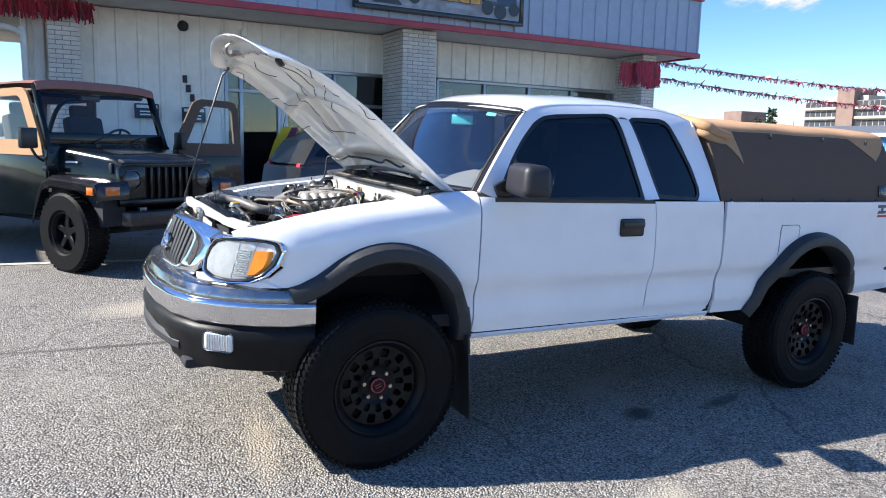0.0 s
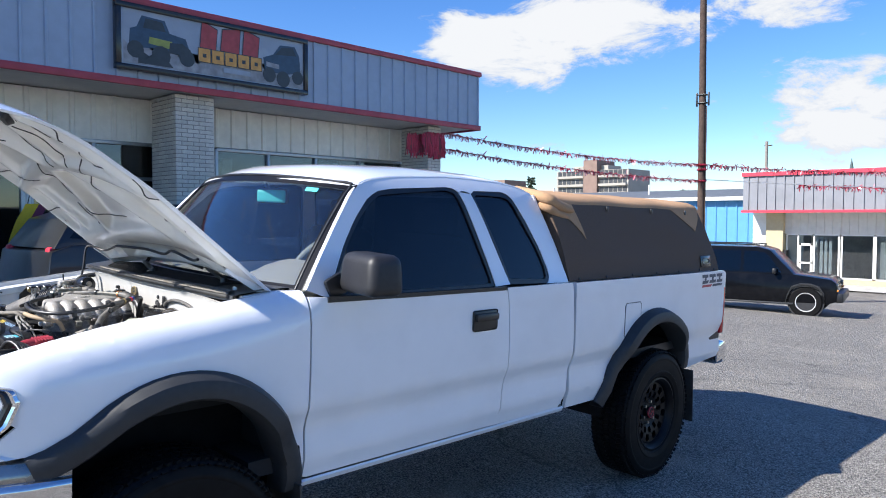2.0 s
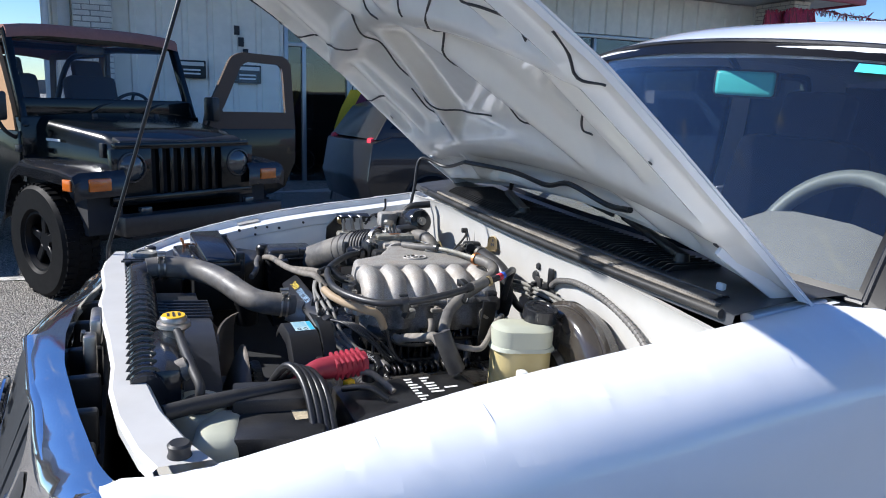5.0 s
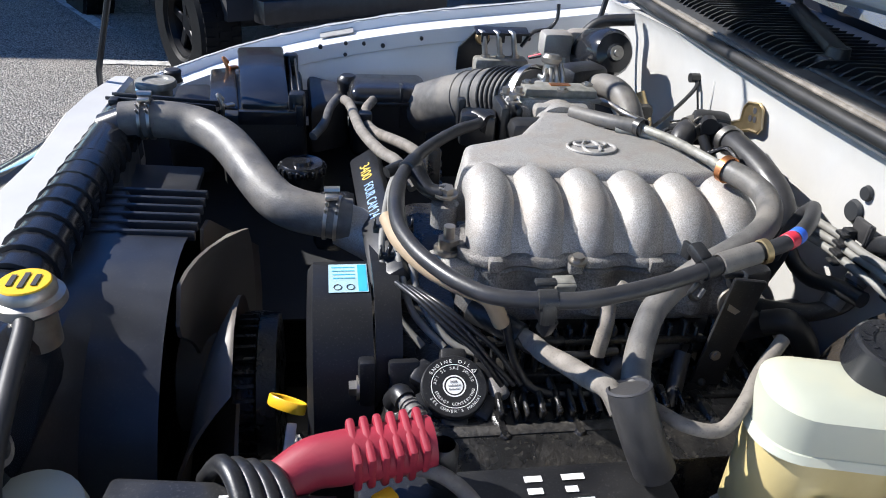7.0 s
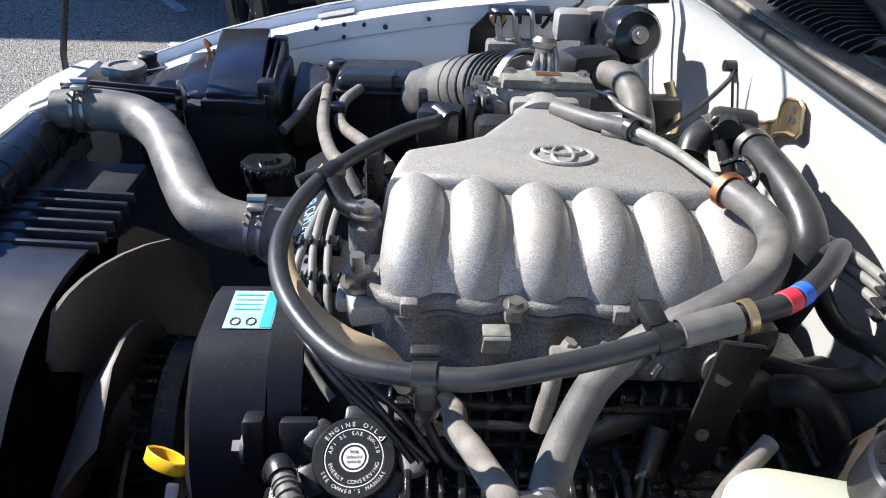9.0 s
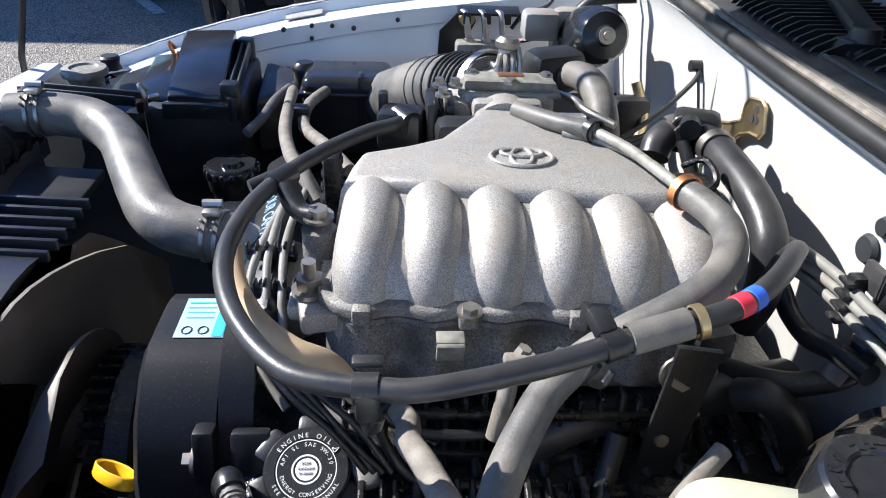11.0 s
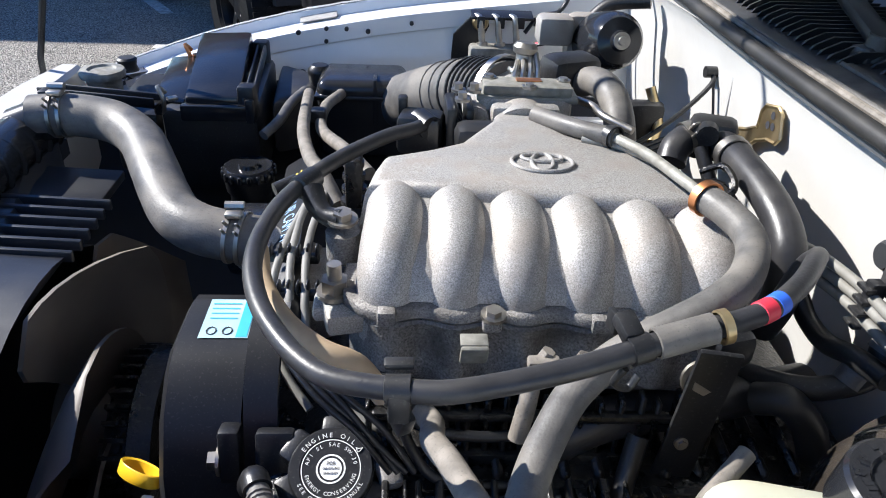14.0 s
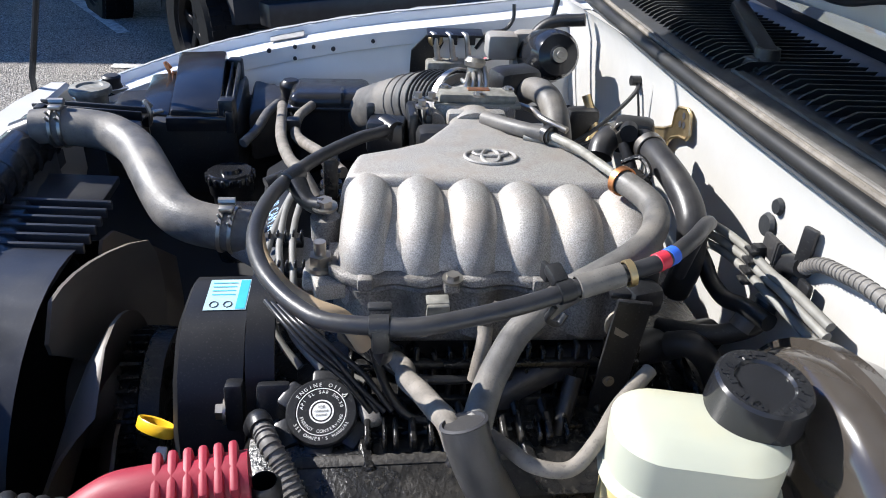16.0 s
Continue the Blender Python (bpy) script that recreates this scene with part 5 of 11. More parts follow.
def valance_profile(a):
    low = 0.60 if a < 0.30 else 0.60 - min(1, (a - 0.30) / 0.12) * 0.10
    return ((0.692, -0.02), (0.68, 0.0), (0.66, 0.012), (0.62, 0.012), (low, 0.0), (low - 0.02, -0.05), (low - 0.03, -0.14))


part("valance", bumper_sheet(valance_profile), material("satin_black_valance", (0.0045, 0.0045, 0.005), 0.40, spec=0.22, grain=0.2, grain_scale=40, bump=0.03, bump_scale=500, stain=0.3, stain_scale=6, stain_color=(0.018, 0.018, 0.018)), truck, "black plastic valance")
bm = bmesh.new()
rows = [[(bumper_x(abs(y)) + d, y, z) for d, z in ((0.01, 0.60), (-0.012, 0.58), (-0.012, 0.55), (0.03, 0.53), (0.16, 0.50))] for y in np.linspace(-0.46, 0.46, 20)]
part("valance_lip", grid(bm, rows), FLARE, truck)
bm = bmesh.new()
box(bm, (-0.55, 0, 0.5), (0.45, 1.1, 0.05), 0.02)
part("skid_plate", bm, DARK_IN, truck)


def fog_lamp():
    bm = bmesh.new()
    box(bm, (bumper_x(0.635) - 0.004, -0.638, 0.618), (0.022, 0.140, 0.086), 0.018, (0, 0, math.degrees(math.atan2(bumper_x(0.68) - bumper_x(0.57), 0.11))), 3)
    return bm


def fog_flute(k):
    bm = bmesh.new()
    turn = math.atan2(bumper_x(0.68) - bumper_x(0.57), 0.11)
    along = Vector((math.sin(-turn), math.cos(turn), 0))
    p = Vector((bumper_x(0.635) - 0.004, -0.638, 0.618)) + along * (-0.048 + 0.012 * k)
    tube(bm, [p + Vector((-0.0118 * math.cos(turn), -0.0118 * math.sin(turn), z)) for z in (-0.034, 0.0, 0.034)], 0.0022, 6, 1)
    return bm


both("fog_lamp", fog_lamp, material("clear_fog_lens", (0.74, 0.75, 0.74), 0.18, metal=0.25, grain=0.1, grain_scale=30, coat=0.8), "clear fluted fog lamp")
for k in range(9):
    both("fog_flute", lambda: fog_flute(k), SILVER_LENS)


def lamp_apron():
    return panel([(-0.42, 0.885), (-0.60, 0.872), (-0.70, 0.885), (-0.735, 0.862), (-0.60, 0.846), (-0.42, 0.848)], lambda y, z: nose(y, z, 0.004), 0.03, 0.04, (1, 0, 0))


both("lamp_apron", lamp_apron, WHITE)

# ---- wheels ----
TYRE_R, RIM_R = 0.395, 0.225


def wheel_at(x, sidey, front):
    w = new("wheel")
    w.parent = truck
    w.matrix_local = Matrix.Translation((x, sidey * 0.735, TYRE_R)) @ Matrix.Rotation(radians(90 if sidey < 0 else -90), 4, "X") @ Matrix.Rotation(radians(20 if front else 50), 4, "Z")
    return w


bm = bmesh.new()
R = TYRE_R
lathe(bm, ((RIM_R - 0.012, -0.095), (RIM_R + 0.03, -0.118), (0.32, -0.128), (R - 0.03, -0.118), (R - 0.010, -0.100), (R - 0.010, 0.100), (R - 0.022, 0.114), (R - 0.034, 0.1205), (0.350, 0.1255), (0.346, 0.1275), (0.336, 0.1278), (0.333, 0.1262),
           (0.300, 0.1285), (0.268, 0.1265), (0.265, 0.1285), (0.258, 0.1280), (RIM_R + 0.022, 0.122), (RIM_R + 0.010, 0.120), (RIM_R - 0.002, 0.108), (RIM_R - 0.012, 0.08)), seg=96)


def tread(bm):
    """Five close rows of low blocks round the tyre, and shallow shoulder ribs."""
    n = 78
    for i in range(n):
        a = 2 * math.pi * i / n
        for row, (z, w, off) in enumerate(((-0.082, 0.034, 0.0), (-0.042, 0.036, 0.5), (0.0, 0.036, 0.2), (0.042, 0.036, 0.7), (0.082, 0.034, 0.3))):
            b = a + off * 2 * math.pi / n
            m = Matrix.Rotation(b, 4, "Z") @ Matrix.Translation((R - 0.0055, 0, z)) @ Matrix.Rotation(radians((24, -18, 18, -18, 24)[row]), 4, "X")
            bb = bmesh.new()
            bmesh.ops.create_cube(bb, size=1.0)
            bmesh.ops.transform(bb, matrix=m @ Matrix.Diagonal((0.011, 0.0245, w, 1)), verts=bb.verts)
            merge(bm, bb)
        m = Matrix.Rotation(a, 4, "Z") @ Matrix.Translation((R - 0.0215, 0, 0.1120)) @ Matrix.Rotation(radians(36), 4, "Y")
        bb = bmesh.new()
        bmesh.ops.create_cube(bb, size=1.0)
        bmesh.ops.transform(bb, matrix=m @ Matrix.Diagonal((0.006, 0.021 if i % 2 else 0.016, 0.030 if i % 2 else 0.022, 1)), verts=bb.verts)
        merge(bm, bb)


tread_bm = bmesh.new()
tread(tread_bm)


def spoke_rim():
    """A dished wheel face pierced by a ring of large and a ring of small rounded windows, inside a deep lip."""
    bm = bmesh.new()
    lathe(bm, ((RIM_R - 0.012, -0.09), (RIM_R - 0.03, -0.06), (RIM_R - 0.034, 0.05), (RIM_R - 0.030, 0.078), (RIM_R - 0.016, 0.096), (RIM_R - 0.003, 0.106), (RIM_R - 0.001, 0.113), (RIM_R - 0.010, 0.115), (RIM_R - 0.022, 0.104), (RIM_R - 0.034, 0.088), (RIM_R - 0.040, 0.060)), seg=72)
    na = 144
    radii = [0.046 + 0.006 * k for k in range(25)]

    def face_z(r):
        return piecewise(((0.04, 0.048), (0.075, 0.052), (0.10, 0.066), (0.15, 0.076), (0.185, 0.078), (0.2, 0.070)), r)

    def pierced(r, d):
        big = abs((d + 15) % 30 - 15) * math.pi / 180 * r
        small = abs(d % 30 - 15) * math.pi / 180 * r
        in_big = ((r - 0.158) / 0.0215) ** 4 + (big / (0.026 * (0.75 + 1.4 * (r - 0.14)))) ** 4 < 1
        in_small = ((r - 0.112) / 0.017) ** 4 + (small / 0.0155) ** 4 < 1
        return in_big or in_small

    vs = [[bm.verts.new((r * math.cos(2 * math.pi * k / na), r * math.sin(2 * math.pi * k / na), face_z(r))) for k in range(na)] for r in radii]
    faces = []
    for a in range(len(radii) - 1):
        for k in range(na):
            if not pierced((radii[a] + radii[a + 1]) / 2, (k + 0.5) * 360 / na):
                q = (k + 1) % na
                faces.append(bm.faces.new((vs[a][k], vs[a + 1][k], vs[a + 1][q], vs[a][q])))
    r = bmesh.ops.extrude_face_region(bm, geom=faces)
    bmesh.ops.translate(bm, vec=(0, 0, -0.022), verts=[v for v in r["geom"] if isinstance(v, bmesh.types.BMVert)])
    lathe(bm, ((0.0, 0.050), (0.040, 0.050), (0.050, 0.046), (0.050, 0.02)), seg=36)
    return bm


def disc_back():
    return lathe(bmesh.new(), ((0.0, -0.01), (0.15, -0.01), (0.16, -0.03), (0.20, -0.04)), seg=36)


first = wheel_at(0.03, -1, True)
tyre_ob = part("tyre", bm, TYRE, first, "black all-terrain tyre", 30)
tread_ob = part("tread", tread_bm, TYRE, first, "", 30, "stuff")
rim_ob = part("rim", spoke_rim(), RIM, first, "matte black spoked wheel")
brake_ob = part("brake_disc", disc_back(), material("brake_iron", (0.06, 0.055, 0.05), 0.6, metal=0.6, grain=0.3), first)
bm = bmesh.new()
lathe(bm, ((0.034, 0.070), (0.036, 0.078), (0.031, 0.082), (0.028, 0.078)), seg=28)
for z in (-0.006, 0.006):
    rod(bm, (-0.016, z, 0.080), (0.016, z, 0.080), 0.0022, seg=6)
ring_ob = part("centre_ring", bm, material("red_ring", (0.40, 0.04, 0.05), 0.45, grain=0.1), first, "dark cap with a red ring")
bm = lathe(bmesh.new(), ((0.0, 0.080), (0.030, 0.079), (0.034, 0.060)), seg=28)
cap_ob = part("centre_cap", bm, RIM, first)
nuts = []
for i in range(6):
    a = 2 * math.pi * (i + 0.5) / 6
    bm = bmesh.new()
    rod(bm, (0.066 * math.cos(a), 0.066 * math.sin(a), 0.046), (0.066 * math.cos(a), 0.066 * math.sin(a), 0.070), 0.0095, seg=6)
    nuts.append(part("wheel_nut", bm, STEEL, first))
for x, s, f in ((3.10, -1, False), (0.03, 1, True), (3.10, 1, False)):
    w = wheel_at(x, s, f)
    for o in (tyre_ob, tread_ob, rim_ob, brake_ob, ring_ob, cap_ob, *nuts):
        c = o.copy()
        scene.collection.objects.link(c)
        c.parent = w


def mud_flap(x, z0, z1):
    bm = bmesh.new()
    box(bm, (x, -0.745, (z0 + z1) / 2), (0.012, 0.20, z1 - z0), 0.004, (0, -5, 0))
    return bm


both("mud_flap", lambda: mud_flap(0.50, 0.17, 0.60), RUBBER, "black rubber mud flap")
both("mud_flap", lambda: mud_flap(3.60, 0.25, 0.60), RUBBER, "black rubber mud flap")
# underbody: frame rails, axles, exhaust
bm = bmesh.new()
for s in (-1, 1):
    box(bm, (1.75, s * 0.42, 0.52), (4.4, 0.08, 0.12), 0.01)
rod(bm, (3.10, -0.65, 0.40), (3.10, 0.65, 0.40), 0.045)
lathe(bm, ((0, -0.13), (0.10, -0.08), (0.14, 0), (0.10, 0.08), (0, 0.13)), Matrix.Translation((3.1, 0, 0.42)) @ Matrix.Rotation(radians(90), 4, "Y"), 16)
rod(bm, (0.03, -0.65, 0.40), (0.03, 0.65, 0.42), 0.04)
box(bm, (0.6, 0, 0.55), (1.3, 0.55, 0.25), 0.05)
tube(bm, [(0.9, 0.25, 0.45), (1.8, 0.25, 0.43), (2.4, 0.25, 0.45), (2.9, 0.30, 0.62), (3.4, 0.3, 0.6), (4.0, 0.5, 0.5)], 0.035)
part("chassis", bm, DARK_IN, truck)

# ---- canvas topper ----
def topper_point(u, v):
    """u along, v round from the near bed rail over the top to the far rail (0 to 1)."""
    x_low, x_top = 2.185 + u * (4.02 - 2.185), 2.10 + u * (3.86 - 2.10)
    t = v if v <= 0.5 else 1 - v
    s = 1 if v <= 0.5 else -1
    prof = ((0, 0.785, 1.245), (0.12, 0.765, 1.36), (0.24, 0.72, 1.52), (0.315, 0.675, 1.635), (0.335, 0.655, 1.675), (0.36, 0.60, 1.70), (0.42, 0.35, 1.725), (0.5, 0.0, 1.735))
    y, z = piecewise([(a, b) for a, b, c in prof], t), piecewise([(a, c) for a, b, c in prof], t)
    k = min(1, (z - 1.245) / 0.45)
    x = x_low + (x_top - x_low) * k
    sag = math.sin(u * math.pi * 3) ** 2
    z -= 0.028 * sag * max(0, (t - 0.3) / 0.2)
    y -= 0.010 * math.sin(u * 9 + z * 7) * k * (1 - k) * 2 + 0.012 * math.sin(u * math.pi) * (1 - abs(k - 0.5))
    return Vector((x, -s * y, z))


bm = grid(bmesh.new(), [[topper_point(u, v) for u in np.linspace(0, 1, 40)] for v in np.linspace(0.0, 0.345, 26)])
topper = part("canvas_topper", solid(bm, 0.006, (0, 1, 0)), CANVAS, truck, "brown canvas soft topper")
bm = grid(bmesh.new(), [[topper_point(u, v) for u in np.linspace(0, 1, 40)] for v in np.linspace(0.655, 1.0, 20)])
part("far_panel", solid(bm, 0.006, (0, -1, 0)), CANVAS, topper)
bm = grid(bmesh.new(), [[topper_point(u, v) + Vector((0, 0, 0.006)) for u in np.linspace(-0.005, 1.005, 50)] for v in np.linspace(0.325, 0.675, 30)])
part("top_panel", solid(bm, 0.008, (0, 0, -1)), TAN, topper, "sun-bleached tan canvas roof panel")
for u0, d in ((0.0, 1), (1.0, -1)):
    bm = grid(bmesh.new(), [[topper_point(u0, v).lerp(Vector((topper_point(u0, v).x, 0, topper_point(u0, v).z)), k) for v in np.linspace(0.0, 0.5, 20)] for k in (0, 0.5, 1)])
    part("end_panel", solid(bm, 0.006, (d, 0, 0)), CANVAS, topper)
    bm = grid(bmesh.new(), [[topper_point(u0, v).lerp(Vector((topper_point(u0, v).x, 0, topper_point(u0, v).z)), k) for v in np.linspace(0.5, 1.0, 20)] for k in (0, 0.5, 1)])
    part("end_panel", solid(bm, 0.006, (d, 0, 0)), CANVAS, topper)
# rolled front flap
for dz, r in ((0.0, 0.028), (-0.045, 0.022)):
    bm = tube(bmesh.new(), [topper_point(0.0, 0.39) + Vector((-0.01, 0, dz)), topper_point(0.0, 0.335) + Vector((-0.01, -0.02, dz)), topper_point(0.04, 0.325) + Vector((0.0, -0.02, dz - 0.01)), topper_point(0.085, 0.32) + Vector((0.03, -0.014, dz - 0.02)), topper_point(0.115, 0.315) + Vector((0.03, -0.006, dz - 0.02))], r, 10, radii=(r, r * 1.1, r, r * 0.9, 0.006))
    part("rolled_flap", bm, TAN, topper)
bm = grid(bmesh.new(), [[topper_point(u, v) + Vector((0, -0.003, 0)) for u in (a, b)] for v, a, b in ((0.325, 0.03, 0.13), (0.29, 0.06, 0.132), (0.26, 0.095, 0.135), (0.225, 0.125, 0.138), (0.20, 0.137, 0.139))])
part("tan_corner", solid(bm, 0.003, (0, -1, 0)), TAN, topper)
bm = grid(bmesh.new(), [[topper_point(u, v) + Vector((0, -0.003, 0)) for u in (a, b)] for v, a, b in ((0.325, 0.78, 1.0), (0.29, 0.83, 0.97), (0.265, 0.865, 0.94), (0.245, 0.893, 0.91), (0.235, 0.898, 0.90))])
part("tan_corner", solid(bm, 0.003, (0, -1, 0)), TAN, topper)
for i, u in enumerate((0.05, 0.2, 0.36, 0.52, 0.68, 0.84, 0.96)):
    bm = bmesh.new()
    lathe(bm, ((0.0, 0.006), (0.007, 0.005), (0.009, 0.0)), Matrix.Translation(topper_point(u, 0.012) + Vector((0, -0.002, 0))) @ Matrix.Rotation(radians(90), 4, "X"), 10)
    part("snap", bm, BLACK, topper)
for u in (0.33, 0.62, 0.88):
    bm = bmesh.new()
    box(bm, topper_point(u, 0.315) + Vector((0, -0.008, 0)), (0.018, 0.012, 0.030), 0.004)
    part("buckle", bm, BLACK, topper)
bm = bmesh.new()
m = Matrix.Translation(topper_point(0.90, 0.07) + Vector((0, -0.006, 0))) @ Matrix.Rotation(radians(80), 4, "X")
box(bm, (0, 0, 0), (0.15, 0.075, 0.004), 0.0015, None)
bmesh.ops.transform(bm, matrix=m, verts=bm.verts)
plate = part("topper_badge", bm, BLACK_GLOSS, topper, "small dark maker's plate with an oval outline")
part("oval", tube(bmesh.new(), [m @ Vector((0.056 * math.cos(a), 0.020 * math.sin(a), 0.004)) for a in np.linspace(0, 2 * math.pi, 25)], 0.0024, 6, 1), STEEL, plate)


# ---- under the bonnet ----
def text_mesh(name, words, size, m, mat, parent, depth=0.0004, align="CENTER"):
    """Raised lettering in the built-in font."""
    cu = bpy.data.curves.new("lettering", "FONT")
    cu.body, cu.size, cu.extrude, cu.align_x, cu.align_y = words, size, depth, align, "CENTER"
    cu.resolution_u = 3
    tmp = bpy.data.objects.new("lettering", cu)
    me = bpy.data.meshes.new_from_object(tmp)
    bpy.data.objects.remove(tmp)
    bpy.data.curves.remove(cu)
    me.transform(m)
    me.materials.clear()
    me.materials.append(mat)
    o = new(name, me)
    o.parent = parent
    return o


def frame_at(origin, u, n):
    """Axes at a point: x along u, z along n."""
    n, u = Vector(n).normalized(), Vector(u)
    u = (u - n * u.dot(n)).normalized()
    v = n.cross(u)
    m = Matrix((u, v, n)).transposed().to_4x4()
    m.translation = origin
    return m


def bolt(parent, p, n, r=0.007, h=0.007, mat=STEEL, washer=True, name="bolt"):
    bm = bmesh.new()
    p, n = Vector(p), Vector(n).normalized()
    rod(bm, p, p + n * h, r, r * 0.95, 6)
    if washer:
        rod(bm, p - n * 0.001, p + n * 0.0018, r * 1.5, seg=16)
    return part(name, bm, mat, parent)


def clamp_band(parent, p, d, r, mat=STEEL, width=0.010):
    """A spring clamp round a hose, with its two ears."""
    bm = bmesh.new()
    m = frame_at(Vector(p), Vector(d).orthogonal(), d)
    lathe(bm, ((r + 0.0005, -width / 2), (r + 0.002, -width / 2), (r + 0.002, width / 2), (r + 0.0005, width / 2)), m, 24)
    for s in (-1, 1):
        box(bm, m @ Vector((s * 0.004, r + 0.006, 0)), (0.003, 0.012, width * 0.8), 0.001, m.to_3x3().to_4x4(), 1)
    return part("clamp", bm, mat, parent)


def hose(name, pts, r, mat=HOSE, label="", parent=None, seg=14, radii=None, n=7):
    return part(name, tube(bmesh.new(), pts, r, seg, n, True, radii), mat, parent or truck, label, 60)


ALLOY_GREY = material("grimy_cast_aluminium", (0.235, 0.224, 0.212), 0.55, metal=0.3, grain=0.45, grain_scale=700, bump=0.34, bump_scale=700, stain=0.7, stain_scale=28, stain_color=(0.12, 0.108, 0.094), speck=0.6, speck_scale=560, speck_color=(0.05, 0.046, 0.042))
STEEL_PALE = material("dusty_pale_metal", (0.27, 0.265, 0.235), 0.55, metal=0.3, grain=0.25, grain_scale=120, bump=0.08, bump_scale=300, stain=0.7, stain_scale=40, stain_color=(0.15, 0.138, 0.115))

# side aprons, firewall, radiator support
def apron():
    bm = bmesh.new()
    rows = []
    for x in np.linspace(-0.57, 0.47, 30):
        e, zt = table(EDGE_Y, x, 0.08), table(FENDER_TOP, x, 0.08)
        w = 0.010 * math.sin(x * 11) * (1 if x < 0.1 else 0.4)
        rows.append([(x, -e + 0.058, zt - 0.05), (x, -e + 0.064, zt - 0.058), (x, -0.60 + w * 0.3, zt - 0.10), (x, -0.592 + w, zt - 0.16), (x, -0.580 + w, 1.05), (x, -0.55, 1.045 if abs(x - 0.06) < 0.50 else 0.86), (x, -0.505, 1.043 if abs(x - 0.06) < 0.50 else 0.70)])
    return solid(grid(bm, rows), 0.004, (0, -1, 0))


both("apron", apron, HOOD_IN, "white painted inner wing", (0, 0.058, -0.022))
for x, y, z, r in ((-0.25, 0.672, 1.132, 0.004), (-0.204, 0.672, 1.1395, 0.0035), (-0.171, 0.672, 1.140, 0.0035), (-0.136, 0.672, 1.137, 0.004), (-0.205, 0.672, 1.119, 0.0035), (-0.0645, 0.672, 1.152, 0.0035),
                   (-0.27, 0.656, 1.073, 0.005), (-0.245, 0.656, 1.069, 0.006), (-0.165, 0.655, 1.067, 0.005), (0.14, 0.672, 1.157, 0.004), (0.164, 0.672, 1.167, 0.004)):
    bm = lathe(bmesh.new(), ((0.0, 0.0025), (r, 0.0022), (r, -0.004)), Matrix.Translation((x, y, z)) @ Matrix.Rotation(radians(90), 4, "X"), 12)
    part("hole", bm, INK, truck)
bm = bmesh.new()
box(bm, (-0.220, 0.712, 1.150), (0.062, 0.022, 0.002), 0.0, (20, -11, 0))
part("wing_sticker", bm, material("grey_sticker", (0.35, 0.34, 0.32), 0.6, grain=0.2, grain_scale=80), truck)
bm = bmesh.new()
rows = []
for y in np.linspace(-0.66, 0.70, 35):
    zt = 1.246 - 0.02 * (y / 0.66) ** 2
    bow = 0.03 * (abs(y) / 0.66) ** 2
    rows.append([(0.278, y, zt + 0.010), (0.283, y, zt + 0.004), (0.288, y, zt - 0.012), (0.294, y, zt - 0.035), (0.302, y, 1.06), (0.33, y * 0.74, 0.98), (0.36, y * 0.74, 0.75)])
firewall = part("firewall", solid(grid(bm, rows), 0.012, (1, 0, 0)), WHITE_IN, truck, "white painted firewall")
for y, z, r in ((-0.095, 1.199, 0.0085), (-0.086, 1.175, 0.0125), (0.166, 1.16, 0.006), (0.30, 1.12, 0.005)):
    part("grommet_hole", lathe(bmesh.new(), ((0.0, 0.004), (r * 0.8, 0.0038), (r, 0.0)), Matrix.Translation((0.2935, y, z)) @ Matrix.Rotation(radians(-90), 4, "Y"), 20), FLARE, firewall)
bm = bmesh.new()
tube(bm, [(0.296, 0.245, 1.236), (0.297, 0.243, 1.16), (0.299, 0.24, 1.07)], 0.0035, 8)
part("pressed_rib", bm, WHITE_IN, firewall)
support_front = ((0.53, -0.582), (0.44, -0.60), (0.355, -0.606), (0.20, -0.598), (0.10, -0.604), (0.0, -0.597), (-0.12, -0.585), (-0.253, -0.576), (-0.35, -0.578), (-0.442, -0.568), (-0.546, -0.545), (-0.60, -0.525))
support_rear = ((0.53, -0.548), (0.44, -0.55), (0.355, -0.549), (0.20, -0.545), (0.10, -0.543), (0.0, -0.541), (-0.12, -0.537), (-0.253, -0.53), (-0.35, -0.519), (-0.442, -0.505), (-0.546, -0.475), (-0.60, -0.45))
bm = bmesh.new()
grid(bm, [[(xf + 0.004, y, 1.085), (xf, y, 1.108), (xf + 0.006, y, 1.114), (xr - 0.006, y, 1.114), (xr, y, 1.108), (xr, y, 0.93)] for (y, xf), (_, xr) in zip(support_front, support_rear)])
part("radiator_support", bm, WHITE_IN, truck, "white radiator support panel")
bm = bmesh.new()
box(bm, (-0.60, 0, 0.76), (0.02, 0.90, 0.44))
part("condenser", bm, DARK_IN, truck)
for y in (-0.40, -0.28, -0.14, 0.0, 0.16, 0.30, 0.40):
    bm = bmesh.new()
    box(bm, (-0.625, y, 0.975), (0.06, 0.022, 0.16), 0.006)
    part("nose_brace", bm, BLACK, truck)
for x, z, w, d, h in ((-0.65, 0.90, 0.80, 0.08, 0.03), (-0.63, 0.94, 0.80, 0.03, 0.016)):
    bm = bmesh.new()
    box(bm, (x, 0, z), (d, w, h), 0.008)
    part("nose_crossbar", bm, BLACK, truck)
bm = bmesh.new()
box(bm, (-0.615, -0.04, 1.02), (0.022, 0.035, 0.15), 0.005)
tube(bm, [(-0.625, -0.04, 1.10), (-0.63, 0.0, 1.07), (-0.63, 0.06, 1.06)], 0.004)
box(bm, (-0.605, 0.02, 1.09), (0.02, 0.09, 0.05), 0.006)
part("bonnet_latch", bm, STEEL, truck, "steel bonnet latch")
